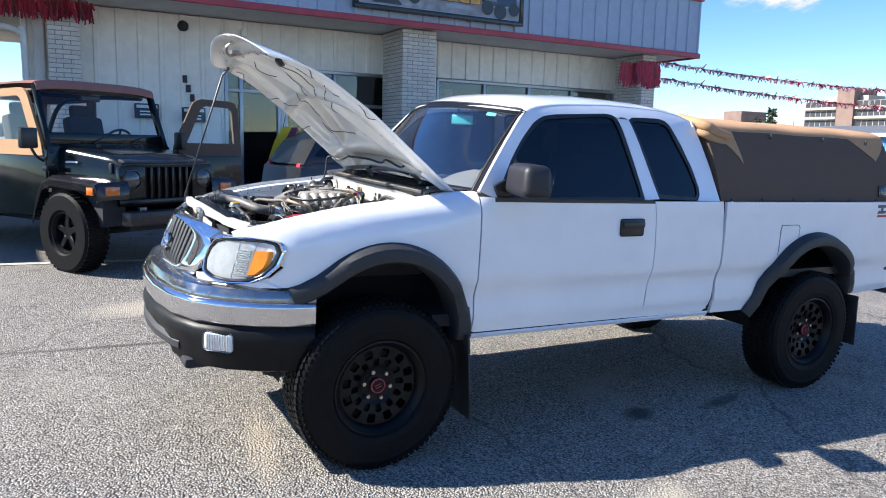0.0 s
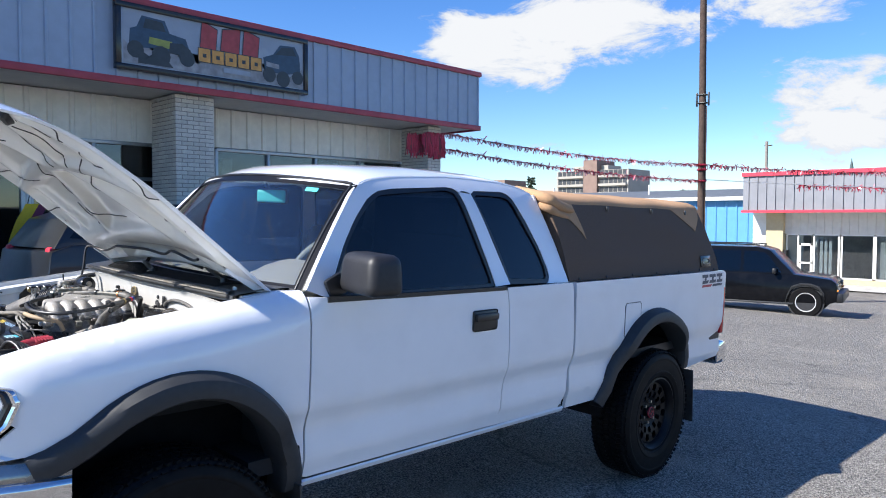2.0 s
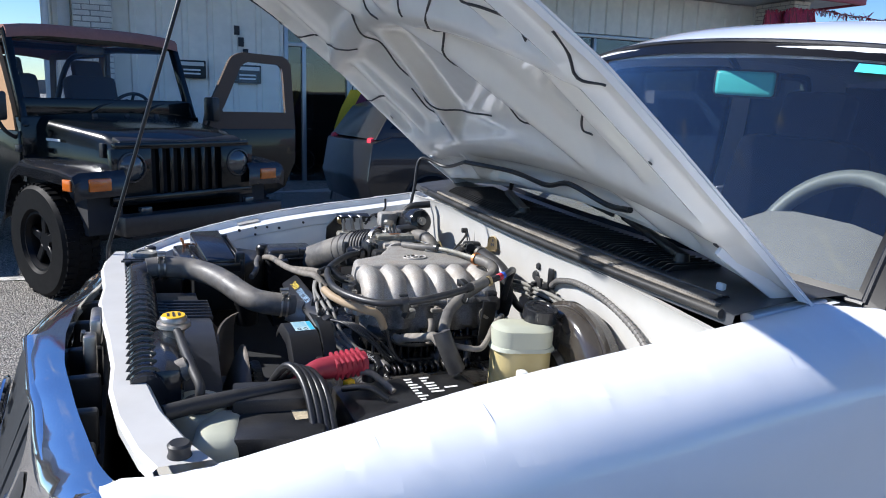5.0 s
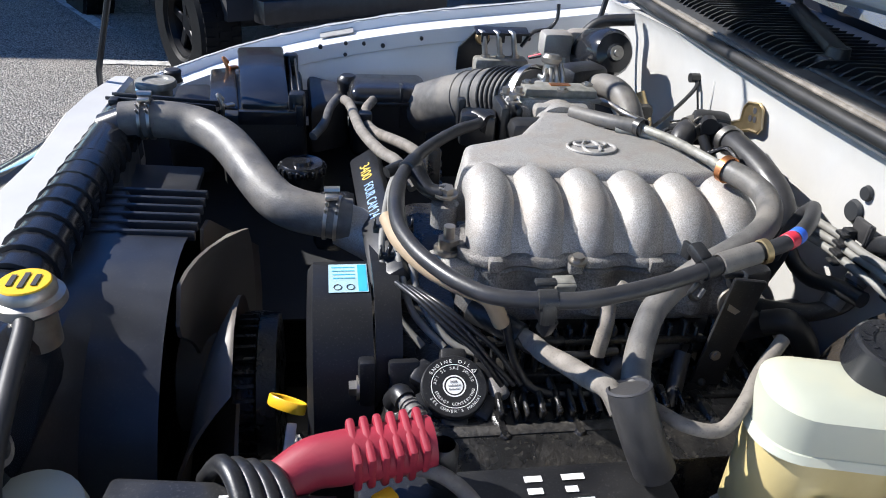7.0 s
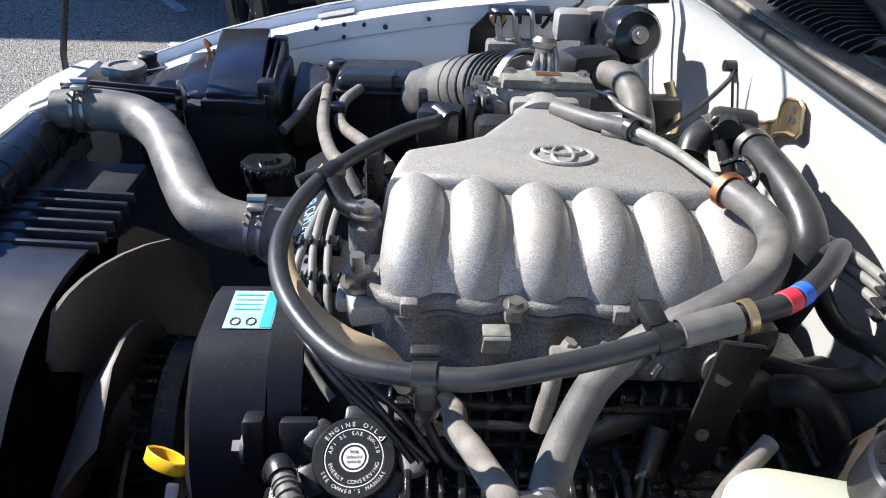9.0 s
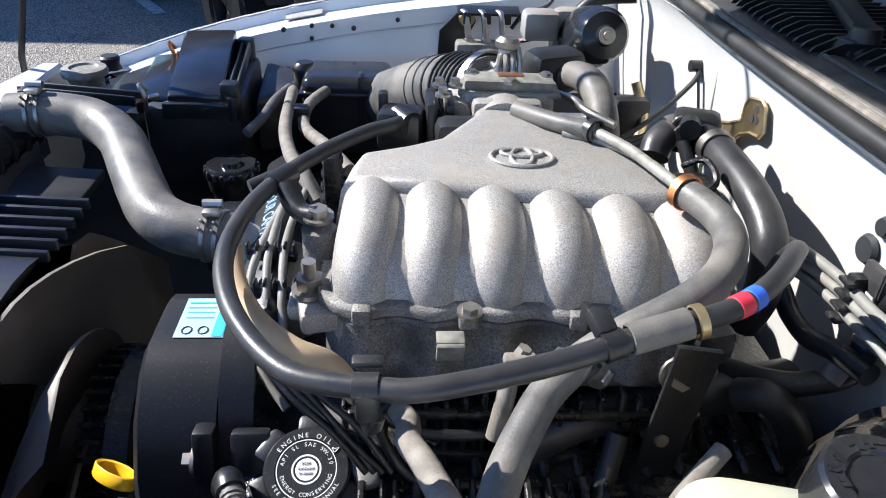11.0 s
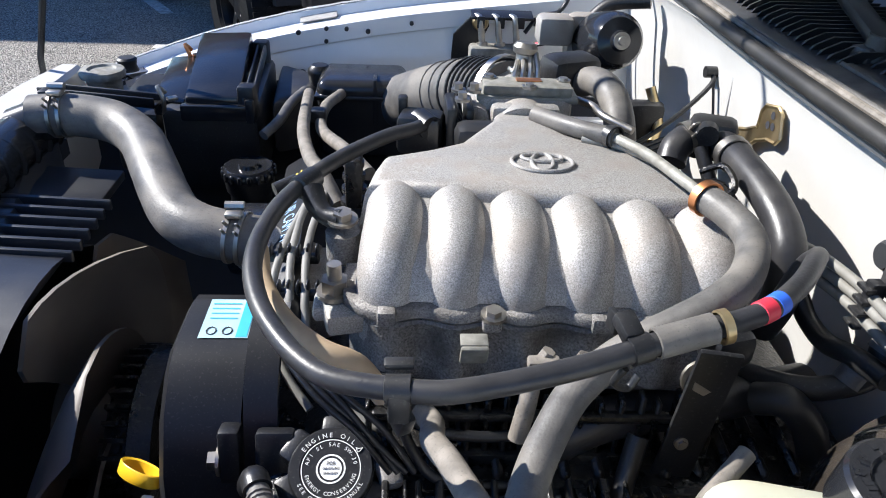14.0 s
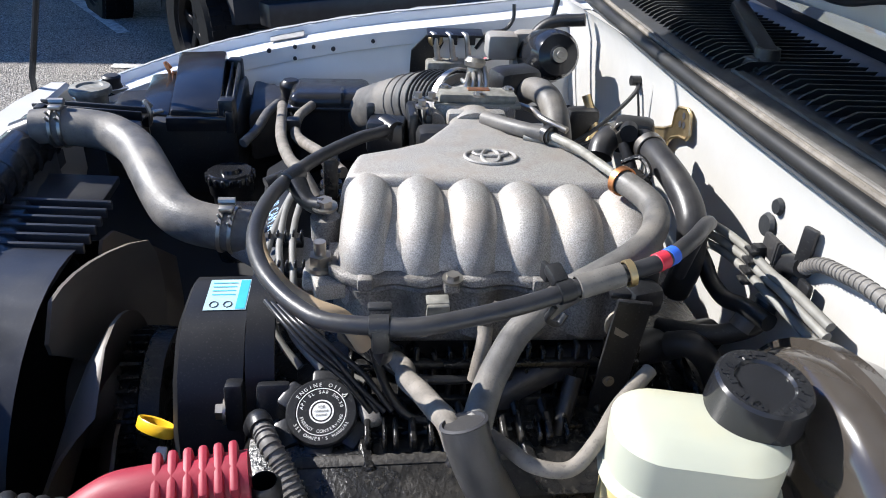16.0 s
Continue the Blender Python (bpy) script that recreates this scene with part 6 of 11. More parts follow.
for y in (-0.578, 0.56):
    part("rubber_buffer", lathe(bmesh.new(), ((0.0, 0.020), (0.012, 0.020), (0.015, 0.017), (0.013, 0.008), (0.016, 0.0)), Matrix.Translation((-0.493, y, 1.112 if y < 0 else 1.098)), 18), RUBBER, truck)

bm = bmesh.new()
grid(bm, [[(x, y, z) for y, z in ((0.20, 0.86), (0.40, 0.90), (0.52, 0.96), (0.60, 1.02), (0.668, 1.06))] for x in np.linspace(-0.58, 0.36, 8)])
grid(bm, [[(x, y, z) for y, z in ((-0.20, 0.80), (-0.42, 0.82), (-0.56, 0.86), (-0.60, 0.95))] for x in np.linspace(-0.58, 0.36, 8)])
part("splash_tray", solid(bm, 0.004, (0, 0, -1)), DARK_IN, truck)

# radiator, tank, cap, shroud, fan
bm = bmesh.new()
tube(bm, [(-0.525, y, 1.101 + 0.004 * math.sin(y * 5)) for y in np.linspace(-0.34, 0.335, 12)], 0.029, 14, 2)
radiator = part("radiator_tank", bm, BLACK_GLOSS, truck, "black ribbed radiator tank")
for y in np.linspace(-0.32, 0.315, 20):
    part("rib", lathe(bmesh.new(), ((0.028, -0.003), (0.0322, -0.002), (0.0322, 0.002), (0.028, 0.003)), Matrix.Translation((-0.525, y, 1.101)) @ Matrix.Rotation(radians(90), 4, "X"), 18), BLACK_GLOSS, radiator)
bm = bmesh.new()
box(bm, (-0.525, 0.0, 0.83), (0.03, 0.66, 0.50))
box(bm, (-0.505, 0.0, 1.072), (0.012, 0.66, 0.02))
part("radiator_core", bm, DARK_IN, truck)
bm = bmesh.new()
rod(bm, (-0.53, 0.287, 1.112), (-0.485, 0.2855, 1.131), 0.0255, 0.0245, 24)
part("hose_neck", bm, BLACK_GLOSS, truck)
bm = lathe(bmesh.new(), ((0.0, 0.028), (0.020, 0.028), (0.0225, 0.025), (0.0225, 0.019), (0.0275, 0.017), (0.0285, 0.010), (0.025, 0.006), (0.018, 0.004), (0.018, -0.03)), Matrix.Translation((-0.476, -0.168, 1.134)), 28)
radcap = part("radiator_cap", bm, STEEL, truck, "radiator cap with a yellow label")
part("cap_label", lathe(bmesh.new(), ((0.0, 0.0296), (0.019, 0.0294), (0.020, 0.0282)), Matrix.Translation((-0.476, -0.168, 1.134)), 28), YELLOW, radcap)
for k in range(3):
    bm = bmesh.new()
    box(bm, (-0.476 + (k - 1) * 0.009, -0.168, 1.1643), (0.004, 0.022 - 0.006 * abs(k - 1), 0.0006))
    part("label_bar", bm, INK, radcap)
bm = bmesh.new()
box(bm, (-0.495, -0.23, 1.085), (0.05, 0.20, 0.09), 0.018)
part("radiator_side_tank", bm, BLACK_GLOSS, truck)
part("drain_knob", lathe(bmesh.new(), ((0.0, 0.008), (0.006, 0.012), (0.012, 0.010), (0.013, 0.016), (0.017, 0.015), (0.019, 0.0)), Matrix.Translation((-0.474, -0.300, 1.112)) @ Matrix.Rotation(radians(60), 4, "Y"), 24), HOSE_TAN, truck, "grimy tan plug")
FAN_C = Vector((-0.415, 0.0, 0.865))
BLADES = Vector((-0.374, 0.030, 0.895))
SHROUD = material("blue_black_plastic", (0.022, 0.024, 0.030), 0.34, grain=0.2, grain_scale=30, bump=0.02, bump_scale=300, stain=0.4, stain_scale=9, stain_color=(0.05, 0.05, 0.05), speck=0.1, speck_scale=300, speck_color=(0.12, 0.11, 0.10))
bm = bmesh.new()
rows = []
for a in np.linspace(-0.5 * math.pi, 1.5 * math.pi, 49):
    c, s = math.cos(a), math.sin(a)
    rr = 0.232
    rows.append([(-0.50, max(-0.31, min(0.31, c * 0.42)), FAN_C.z + max(-0.26, min(0.222, s * 0.42))), (-0.475, c * 0.262, FAN_C.z + min(0.222, s * 0.262)), (-0.46, c * rr, FAN_C.z + s * rr * 0.97), (-0.395, c * (rr - 0.004), FAN_C.z + s * (rr - 0.004) * 0.97)])
shroud = part("fan_shroud", grid(bm, rows), SHROUD, truck, "black plastic fan shroud")
bm = bmesh.new()
box(bm, (-0.465, 0.105, 1.073), (0.12, 0.30, 0.012), 0.003, (0, 3, 0))
part("shroud_top", bm, SHROUD, shroud)
for k in range(6):
    bm = bmesh.new()
    box(bm, (-0.445, 0.055 + 0.021 * k, 1.082), (0.115, 0.006, 0.012), 0.002, (0, 3, 0))
    part("slat", bm, SHROUD, shroud)
fan = new("cooling_fan")
fan.parent = truck
fan["label"] = "tan plastic cooling fan at rest"
for k in range(6):
    a = radians(53 + 360 / 6 * k)
    bm = bmesh.new()
    rows = []
    for r in np.linspace(0.045, 0.196, 12):
        u = (r - 0.045) / 0.151
        sweep = 0.80 * u
        w = (0.044 + 0.060 * math.sin(min(1.0, u * 1.25) * 1.57)) * (1.0 if u < 0.82 else math.sqrt(max(0.12, 1 - ((u - 0.82) / 0.2) ** 2)))
        row = []
        for q in np.linspace(-1, 1, 6):
            ang = a + sweep + q * w / r
            row.append((BLADES.x - 0.026 * q + 0.008 * q * q, BLADES.y + r * math.cos(ang), BLADES.z + r * math.sin(ang)))
        rows.append(row)
    part("blade", solid(grid(bm, rows), 0.004, (1, 0, 0)), FAN, fan)
part("hub", lathe(bmesh.new(), ((0.0, 0.02), (0.05, 0.02), (0.058, 0.01), (0.06, -0.02), (0.06, -0.04)), Matrix.Translation(BLADES) @ Matrix.Rotation(radians(90), 4, "Y"), 30), FAN, fan)
bm = bmesh.new()
lathe(bm, ((0.03, 0.10), (0.095, 0.095), (0.098, 0.075), (0.085, 0.07), (0.085, 0.05), (0.03, 0.05)), Matrix.Translation(FAN_C + Vector((0.02, 0, 0.03))) @ Matrix.Rotation(radians(90), 4, "Y"), 48)
clutch = part("viscous_clutch", bm, ALLOY_DARK, truck, "finned fan clutch")
for k in range(40):
    a = 2 * math.pi * k / 40
    bm = bmesh.new()
    box(bm, FAN_C + Vector((0.082, 0.089 * math.cos(a), 0.03 + 0.089 * math.sin(a))), (0.022, 0.004, 0.018), 0, (math.degrees(a) - 90, 0, 0))
    part("fin", bm, ALLOY_DARK, clutch)

# upper radiator hose with clamps
UPPER = [(-0.509, 0.2835, 1.129), (-0.4756, 0.2855, 1.131), (-0.4468, 0.2835, 1.1305), (-0.4105, 0.2735, 1.127), (-0.3725, 0.235, 1.1225), (-0.343, 0.1785, 1.116), (-0.3225, 0.138, 1.107), (-0.300, 0.1005, 1.100), (-0.272, 0.080, 1.096), (-0.2345, 0.073, 1.091), (-0.2165, 0.0725, 1.088)]
hose("upper_radiator_hose", UPPER, 0.0250, HOSE, "thick dusty rubber radiator hose", seg=24)
for p, d in (((-0.4765, 0.2855, 1.131), (1, 0, 0.03)), ((-0.2365, 0.0735, 1.0912), (1, -0.15, -0.1))):
    clamp_band(truck, Vector(p) - Vector(d) * 0.006, d, 0.0252, width=0.004)
    clamp_band(truck, Vector(p) + Vector(d) * 0.006, d, 0.0252, width=0.004)
    bm = bmesh.new()
    box(bm, Vector(p) + Vector((0, -0.004, 0.029)), (0.016, 0.016, 0.006), 0.002)
    rod(bm, Vector(p) + Vector((-0.009, 0.002, 0.034)), Vector(p) + Vector((0.009, 0.002, 0.034)), 0.0045, seg=8)
    part("clamp_screw", bm, STEEL, truck)
bm = bmesh.new()
rod(bm, (-0.225, 0.08, 1.079), (-0.17, 0.06, 1.06), 0.026, 0.03, 20)
box(bm, (-0.165, 0.05, 1.03), (0.05, 0.09, 0.09), 0.015)
part("thermostat_housing", bm, ALLOY, truck, "cast aluminium thermostat housing")

# air box, washer filler, resonator
AIR_TOP = [(-0.367, 0.396), (-0.295, 0.398), (-0.3135, 0.618), (-0.391, 0.610)]


def plan_block(outline, z0, z1, bevel=0.006, drop=0.0):
    """A block over a plan outline, its top rising by drop towards the far end, with rounded edges."""
    bm = bmesh.new()
    far = max(y for _, y in outline)
    near = min(y for _, y in outline)
    f = bm.faces.new([bm.verts.new((x, y, z0)) for x, y in outline])
    r = bmesh.ops.extrude_face_region(bm, geom=[f])
    for v in (e for e in r["geom"] if isinstance(e, bmesh.types.BMVert)):
        v.co.z = z1 + drop * (v.co.y - near) / (far - near)
    bmesh.ops.recalc_face_normals(bm, faces=bm.faces)
    bmesh.ops.bevel(bm, geom=bm.edges[:], offset=bevel, segments=2, profile=0.5, affect="EDGES")
    return bm


airbox = part("air_box", plan_block([(-0.40, 0.392), (-0.272, 0.398), (-0.285, 0.640), (-0.415, 0.632)], 0.98, 1.100, 0.010), BLACK, truck, "black plastic air filter box")
part("lid", plan_block(AIR_TOP, 1.095, 1.117, 0.006, 0.030), BLACK_GLOSS, airbox, "smooth raised black lid")
part("lid_wing", plan_block([(-0.418, 0.420), (-0.372, 0.412), (-0.396, 0.606), (-0.436, 0.592)], 1.080, 1.104, 0.005, 0.008), BLACK_GLOSS, airbox)
part("lid_lip", plan_block([(-0.372, 0.386), (-0.284, 0.388), (-0.284, 0.402), (-0.372, 0.400)], 1.086, 1.108, 0.003), BLACK_GLOSS, airbox)
for a, b in (((-0.288, 0.392), (-0.306, 0.625)), ((-0.278, 0.392), (-0.296, 0.632))):
    bm = bmesh.new()
    d = Vector((b[0] - a[0], b[1] - a[1], 0.012))
    box(bm, ((a[0] + b[0]) / 2, (a[1] + b[1]) / 2, 1.116), (d.length, 0.004, 0.016), 0.0015, d.to_track_quat("X", "Z").to_matrix().to_4x4(), 1)
    part("lid_rim", bm, BLACK, airbox)
for x, y in ((-0.285, 0.405), (-0.302, 0.618)):
    bm = bmesh.new()
    box(bm, (x, y, 1.108), (0.024, 0.024, 0.050), 0.005, (0, 0, -6))
    box(bm, (x + 0.004, y - 0.014, 1.10), (0.012, 0.008, 0.034), 0.003, (0, 0, -6))
    part("clip", bm, BLACK, airbox)
for x, y, mat in ((-0.388, 0.408, STEEL), (-0.402, 0.606, COPPER)):
    bm = bmesh.new()
    tube(bm, [(x - 0.008, y - 0.010, 1.092), (x - 0.006, y - 0.012, 1.112), (x - 0.012, y - 0.008, 1.128), (x - 0.006, y, 1.118)], 0.0032, 8)
    box(bm, (x + 0.004, y - 0.006, 1.112), (0.014, 0.010, 0.005), 0.0015, (0, 0, 30))
    part("clip", bm, mat, airbox, "bent wire lid clip")
part("inlet_duct", plan_block([(-0.49, 0.45), (-0.42, 0.44), (-0.44, 0.63), (-0.50, 0.62)], 0.98, 1.075, 0.010), BLACK, airbox)
bm = plan_block([(-0.268, 0.47), (-0.205, 0.51), (-0.205, 0.585), (-0.275, 0.630)], 1.0, 1.085, 0.012, 0.012)
part("side_duct", bm, HOSE_BLACK, airbox, "dark grey moulded side duct")
bm = lathe(bmesh.new(), ((0.0, 0.006), (0.018, 0.006), (0.020, 0.009), (0.030, 0.008), (0.032, 0.004), (0.031, -0.002), (0.024, -0.004), (0.024, -0.05)), Matrix.Translation((-0.508, 0.500, 1.110)), 28)
part("filler_cap", bm, STEEL_PALE, truck, "round pale grey filler cap")
bm = bmesh.new()
box(bm, (-0.482, 0.398, 1.112), (0.165, 0.004, 0.014), 0.0015, (0, 0, -12))
box(bm, (-0.480, 0.410, 1.107), (0.165, 0.022, 0.004), 0.0015, (0, 0, -12))
box(bm, (-0.478, 0.420, 1.112), (0.165, 0.004, 0.012), 0.0015, (0, 0, -12))
box(bm, (-0.548, 0.405, 1.112), (0.014, 0.020, 0.016), 0.003)
part("hold_down_bar", bm, BLACK, truck, "black steel hold-down bar")
bm = bmesh.new()
box(bm, (-0.137, 0.525, 1.055), (0.132, 0.100, 0.122), 0.016, (0, 0, 0), 4)
box(bm, (-0.137, 0.500, 1.092), (0.138, 0.060, 0.008), 0.003)
box(bm, (-0.118, 0.488, 1.085), (0.006, 0.030, 0.070), 0.002)
resonator = part("resonator", bm, BLACK_GLOSS, truck, "black plastic intake resonator")
part("cap", lathe(bmesh.new(), ((0.0, 0.012), (0.012, 0.011), (0.018, 0.005), (0.019, 0.0), (0.016, -0.02)), Matrix.Translation((-0.204, 0.550, 1.106)), 20), BLACK, resonator)
line = [Vector((-0.075, 0.50, 1.078)), Vector((-0.035, 0.425, 1.116)), Vector((0.008, 0.345, 1.150)), Vector((0.045, 0.262, 1.172))]
intake_hose = hose("intake_hose", line, 0.042, HOSE, "dusty rubber intake hose with black rings", seg=28)
rings = smooth_path(line, 8)
for i in range(11, 24):
    q = rings[min(i + 1, 24)] - rings[i - 1]
    w = 0.0448 if i > 15 else 0.0435
    if i % 2 or i > 17:
        part("ring", lathe(bmesh.new(), ((0.041, -0.003), (w, -0.0016), (w, 0.0016), (0.041, 0.003)), frame_at(rings[i], q.orthogonal(), q), 28), BLACK if i > 13 else HOSE, intake_hose)
clamp_band(truck, (0.040, 0.270, 1.171), (0.045, -0.06, 0.010), 0.0465, width=0.010)

# throttle body and its fittings
bm = bmesh.new()
box(bm, (0.047, 0.190, 1.183), (0.100, 0.060, 0.050), 0.010, (0, 0, -3))
rod(bm, (0.05, 0.265, 1.168), (0.042, 0.13, 1.172), 0.036, seg=24)
rod(bm, (0.0, 0.205, 1.185), (-0.004, 0.150, 1.188), 0.015, 0.013, 16)
box(bm, (0.045, 0.150, 1.190), (0.070, 0.020, 0.030), 0.006)
throttle = part("throttle_body", bm, ALLOY, truck, "cast aluminium throttle body")
bm = bmesh.new()
box(bm, (0.050, 0.184, 1.212), (0.092, 0.034, 0.011), 0.003, (0, 0, -3))
box(bm, (0.050, 0.184, 1.2045), (0.104, 0.042, 0.006), 0.002, (0, 0, -3))
part("cover_plate", bm, STEEL_PALE, throttle, "pale machined throttle cover plate")
for p in ((0.012, 0.196, 1.217), (0.089, 0.190, 1.217), (0.05, 0.168, 1.217)):
    bolt(throttle, p, (0, 0, 1), 0.005, 0.004)
bm = bmesh.new()
box(bm, (0.052, 0.188, 1.2183), (0.026, 0.010, 0.001), 0.0)
part("orange_mark", bm, COPPER, throttle)
bm = bmesh.new()
box(bm, (-0.060, 0.140, 1.178), (0.044, 0.036, 0.040), 0.006, (0, 0, -12))
rod(bm, (-0.050, 0.122, 1.188), (-0.062, 0.142, 1.190), 0.0125, seg=16)
box(bm, (-0.030, 0.150, 1.182), (0.012, 0.052, 0.052), 0.004)
box(bm, (-0.012, 0.152, 1.182), (0.008, 0.048, 0.048), 0.003)
box(bm, (-0.078, 0.160, 1.190), (0.010, 0.014, 0.036), 0.003)
part("throttle_sensor", bm, BLACK, truck, "black throttle sensor")
bm = bmesh.new()
box(bm, (-0.002, 0.112, 1.184), (0.052, 0.035, 0.030), 0.010)
part("idle_valve", bm, RUBBER, truck)
for k, (x, y) in enumerate(((-0.022, 0.168), (-0.020, 0.140), (-0.006, 0.168))):
    bolt(truck, (x, y, 1.212), (0, 0, 1), 0.005, 0.008)
bm = bmesh.new()
for k in range(4):
    tube(bm, [(0.040 + 0.009 * k, 0.222, 1.196), (0.044 + 0.008 * k, 0.228, 1.216), (0.048 + 0.006 * k, 0.240, 1.222 + 0.003 * k)], 0.0034, 8)
lathe(bm, ((0.0, 0.010), (0.010, 0.009), (0.014, 0.004), (0.013, -0.002), (0.009, -0.004), (0.009, -0.016)), frame_at((0.055, 0.246, 1.232), (1, 0, 0), (0.1, 0.1, 1)), 16)
box(bm, (0.056, 0.236, 1.208), (0.040, 0.016, 0.006), 0.002, (0, 20, 12))
part("throttle_linkage", bm, STEEL, truck)
bm = bmesh.new()
box(bm, (0.12, 0.30, 1.19), (0.07, 0.05, 0.05), 0.015, (0, 0, 20))
part("air_valve", bm, BLACK, truck)

# intake plenum, six runners, flange
PLENUM = [(-0.106, -0.022), (-0.101, 0.008), (-0.0935, 0.0355), (-0.054, 0.051), (-0.026, 0.067), (0.007, 0.122), (0.016, 0.146), (0.050, 0.149), (0.0615, 0.130), (0.0755, 0.087), (0.126, 0.046), (0.150, 0.003), (0.160, -0.036), (0.162, -0.056), (0.112, -0.052), (0.062, -0.044), (0.015, -0.038), (-0.035, -0.030)]
bm = bmesh.new()
top = [bm.verts.new((x, y, 1.2005 + 0.05 * x * 0.3)) for x, y in PLENUM]
bm.faces.new(top)
r = bmesh.ops.extrude_face_region(bm, geom=bm.faces[:])
low = [v for v in r["geom"] if isinstance(v, bmesh.types.BMVert)]
for v in low:
    v.co.z = 1.135
    v.co.x += 0.012 * (1 if v.co.x > 0.03 else -1)
rim = [e for e in bm.edges if all(abs(v.co.z - 1.2005) < 0.01 for v in e.verts)]
bmesh.ops.recalc_face_normals(bm, faces=bm.faces)
bmesh.ops.bevel(bm, geom=rim, offset=0.010, segments=3, profile=0.5, affect="EDGES")
manifold = part("intake_manifold", bm, ALLOY, truck, "rough cast aluminium intake manifold with six runners")
em = frame_at((0.0405, 0.0165, 1.2022), (1, -0.12, 0.015), (-0.015, 0, 1))


def emblem_ring(a, b, cx=0.0, cy=0.0, r=0.0019):
    return tube(bmesh.new(), [em @ Vector((cx + a * math.cos(t), cy + b * math.sin(t), 0)) for t in np.linspace(0, 2 * math.pi, 33)], r, 8, 1)


for a, b, cx, cy in ((0.026, 0.019, 0, 0), (0.009, 0.0175, 0, 0), (0.0175, 0.008, 0, 0.009)):
    part("cast_badge", emblem_ring(a, b, cx, cy), ALLOY, manifold, "raised oval cast badge")
for i in range(6):
    xt, xb, yo = -0.0835 + 0.0476 * i, -0.0874 + 0.0491 * i, -0.0055 * i
    xm = (xt + xb) / 2
    path = [(xt, 0.010 + yo, 1.168), (xt, -0.022 + yo, 1.1765), (xt, -0.048 + yo * 0.9, 1.1765), (xm, -0.073 + yo * 0.7, 1.168), (xb, -0.090 + yo * 0.5, 1.152), (xb, -0.098 + yo * 0.3, 1.134), (xb, -0.100 + yo * 0.3, 1.112)]
    part("runner", tube(bmesh.new(), path, 0.0243, 26, 7, True, (0.0225, 0.0232, 0.0240, 0.0246, 0.0246, 0.0240, 0.0236)), ALLOY, manifold, smooth=60)
bm = bmesh.new()
grid(bm, [[(x, y - 0.0055 * (x + 0.08) / 0.0476 * k, z) for y, z, k in ((-0.113, 1.148, 0.3), (-0.110, 1.156, 0.35), (-0.100, 1.168, 0.5), (-0.082, 1.179, 0.7), (-0.055, 1.186, 0.9), (-0.02, 1.190, 1.0), (0.005, 1.190, 1.0))] for x in np.linspace(-0.098, 0.172, 12)])
part("web", bm, ALLOY, manifold)
bm = bmesh.new()
rows = []
for x in np.linspace(-0.121, 0.185, 90):
    wv = 0.0030 * math.cos((x + 0.0874) / 0.0491 * 2 * math.pi)
    yo = -0.012 * (x + 0.12) / 0.3
    end = 0.018 * max(0.0, (abs(x - 0.032) - 0.135) / 0.018) ** 2
    rows.append([(x, -0.060, 1.1475), (x, -0.114 - wv + yo + end, 1.1472), (x, -0.1185 - wv + yo + end, 1.1460), (x, -0.1205 - wv + yo + end, 1.1435), (x, -0.1208 - wv + yo + end, 1.1385), (x, -0.1190 - wv + yo + end, 1.1364), (x, -0.10, 1.136)])
grid(bm, rows)
part("flange", bm, ALLOY_GREY, manifold)
bm = bmesh.new()
rows = []
for x in np.linspace(-0.118, 0.182, 90):
    q = math.cos((x + 0.0874) / 0.0491 * 2 * math.pi)
    yo = -0.012 * (x + 0.12) / 0.3
    end = 0.020 * max(0.0, (abs(x - 0.032) - 0.128) / 0.018) ** 2
    rows.append([(x, -0.1195 - 0.0030 * q + yo + end, 1.1362), (x, -0.1215 - 0.0032 * q + yo + end, 1.1335), (x, -0.1205 - 0.0040 * q + yo + end, 1.1290), (x, -0.1225 - 0.0062 * q + yo + end, 1.1190), (x, -0.1270 - 0.0070 * q + yo + end, 1.1050), (x, -0.1290 - 0.0060 * q + yo + end, 1.0920), (x, -0.120 + yo + end, 1.078)])
grid(bm, rows)
# the runners' alloy with grime, darkened too for the shade below the flange
part("lower_flange", bm, material("oily_shaded_aluminium", (0.165, 0.157, 0.148), 0.5, metal=0.25, grain=0.5, grain_scale=560, bump=0.3, bump_scale=600, stain=0.8, stain_scale=22, stain_color=(0.060, 0.055, 0.049), speck=0.6, speck_scale=420, speck_color=(0.03, 0.028, 0.026)), manifold, "grimy cast lower manifold")
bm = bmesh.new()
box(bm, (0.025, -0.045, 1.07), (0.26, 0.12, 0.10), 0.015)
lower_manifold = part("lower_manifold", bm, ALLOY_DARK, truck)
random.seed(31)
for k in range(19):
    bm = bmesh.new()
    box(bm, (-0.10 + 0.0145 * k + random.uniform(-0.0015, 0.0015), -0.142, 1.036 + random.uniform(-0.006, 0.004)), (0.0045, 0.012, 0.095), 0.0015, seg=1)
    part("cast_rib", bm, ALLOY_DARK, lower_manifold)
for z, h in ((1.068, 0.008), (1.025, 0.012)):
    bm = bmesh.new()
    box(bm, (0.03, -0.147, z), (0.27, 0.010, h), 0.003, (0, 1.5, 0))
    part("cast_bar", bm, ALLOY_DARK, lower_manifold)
for pts in (((-0.09, -0.155, 1.10), (-0.06, -0.165, 1.075), (-0.02, -0.166, 1.066), (0.03, -0.162, 1.066)), ((-0.085, -0.16, 1.11), (-0.07, -0.17, 1.06), (-0.045, -0.18, 1.035), (0.02, -0.18, 1.03))):
    hose("loom_wire", pts, 0.0042, BLACK, seg=8)
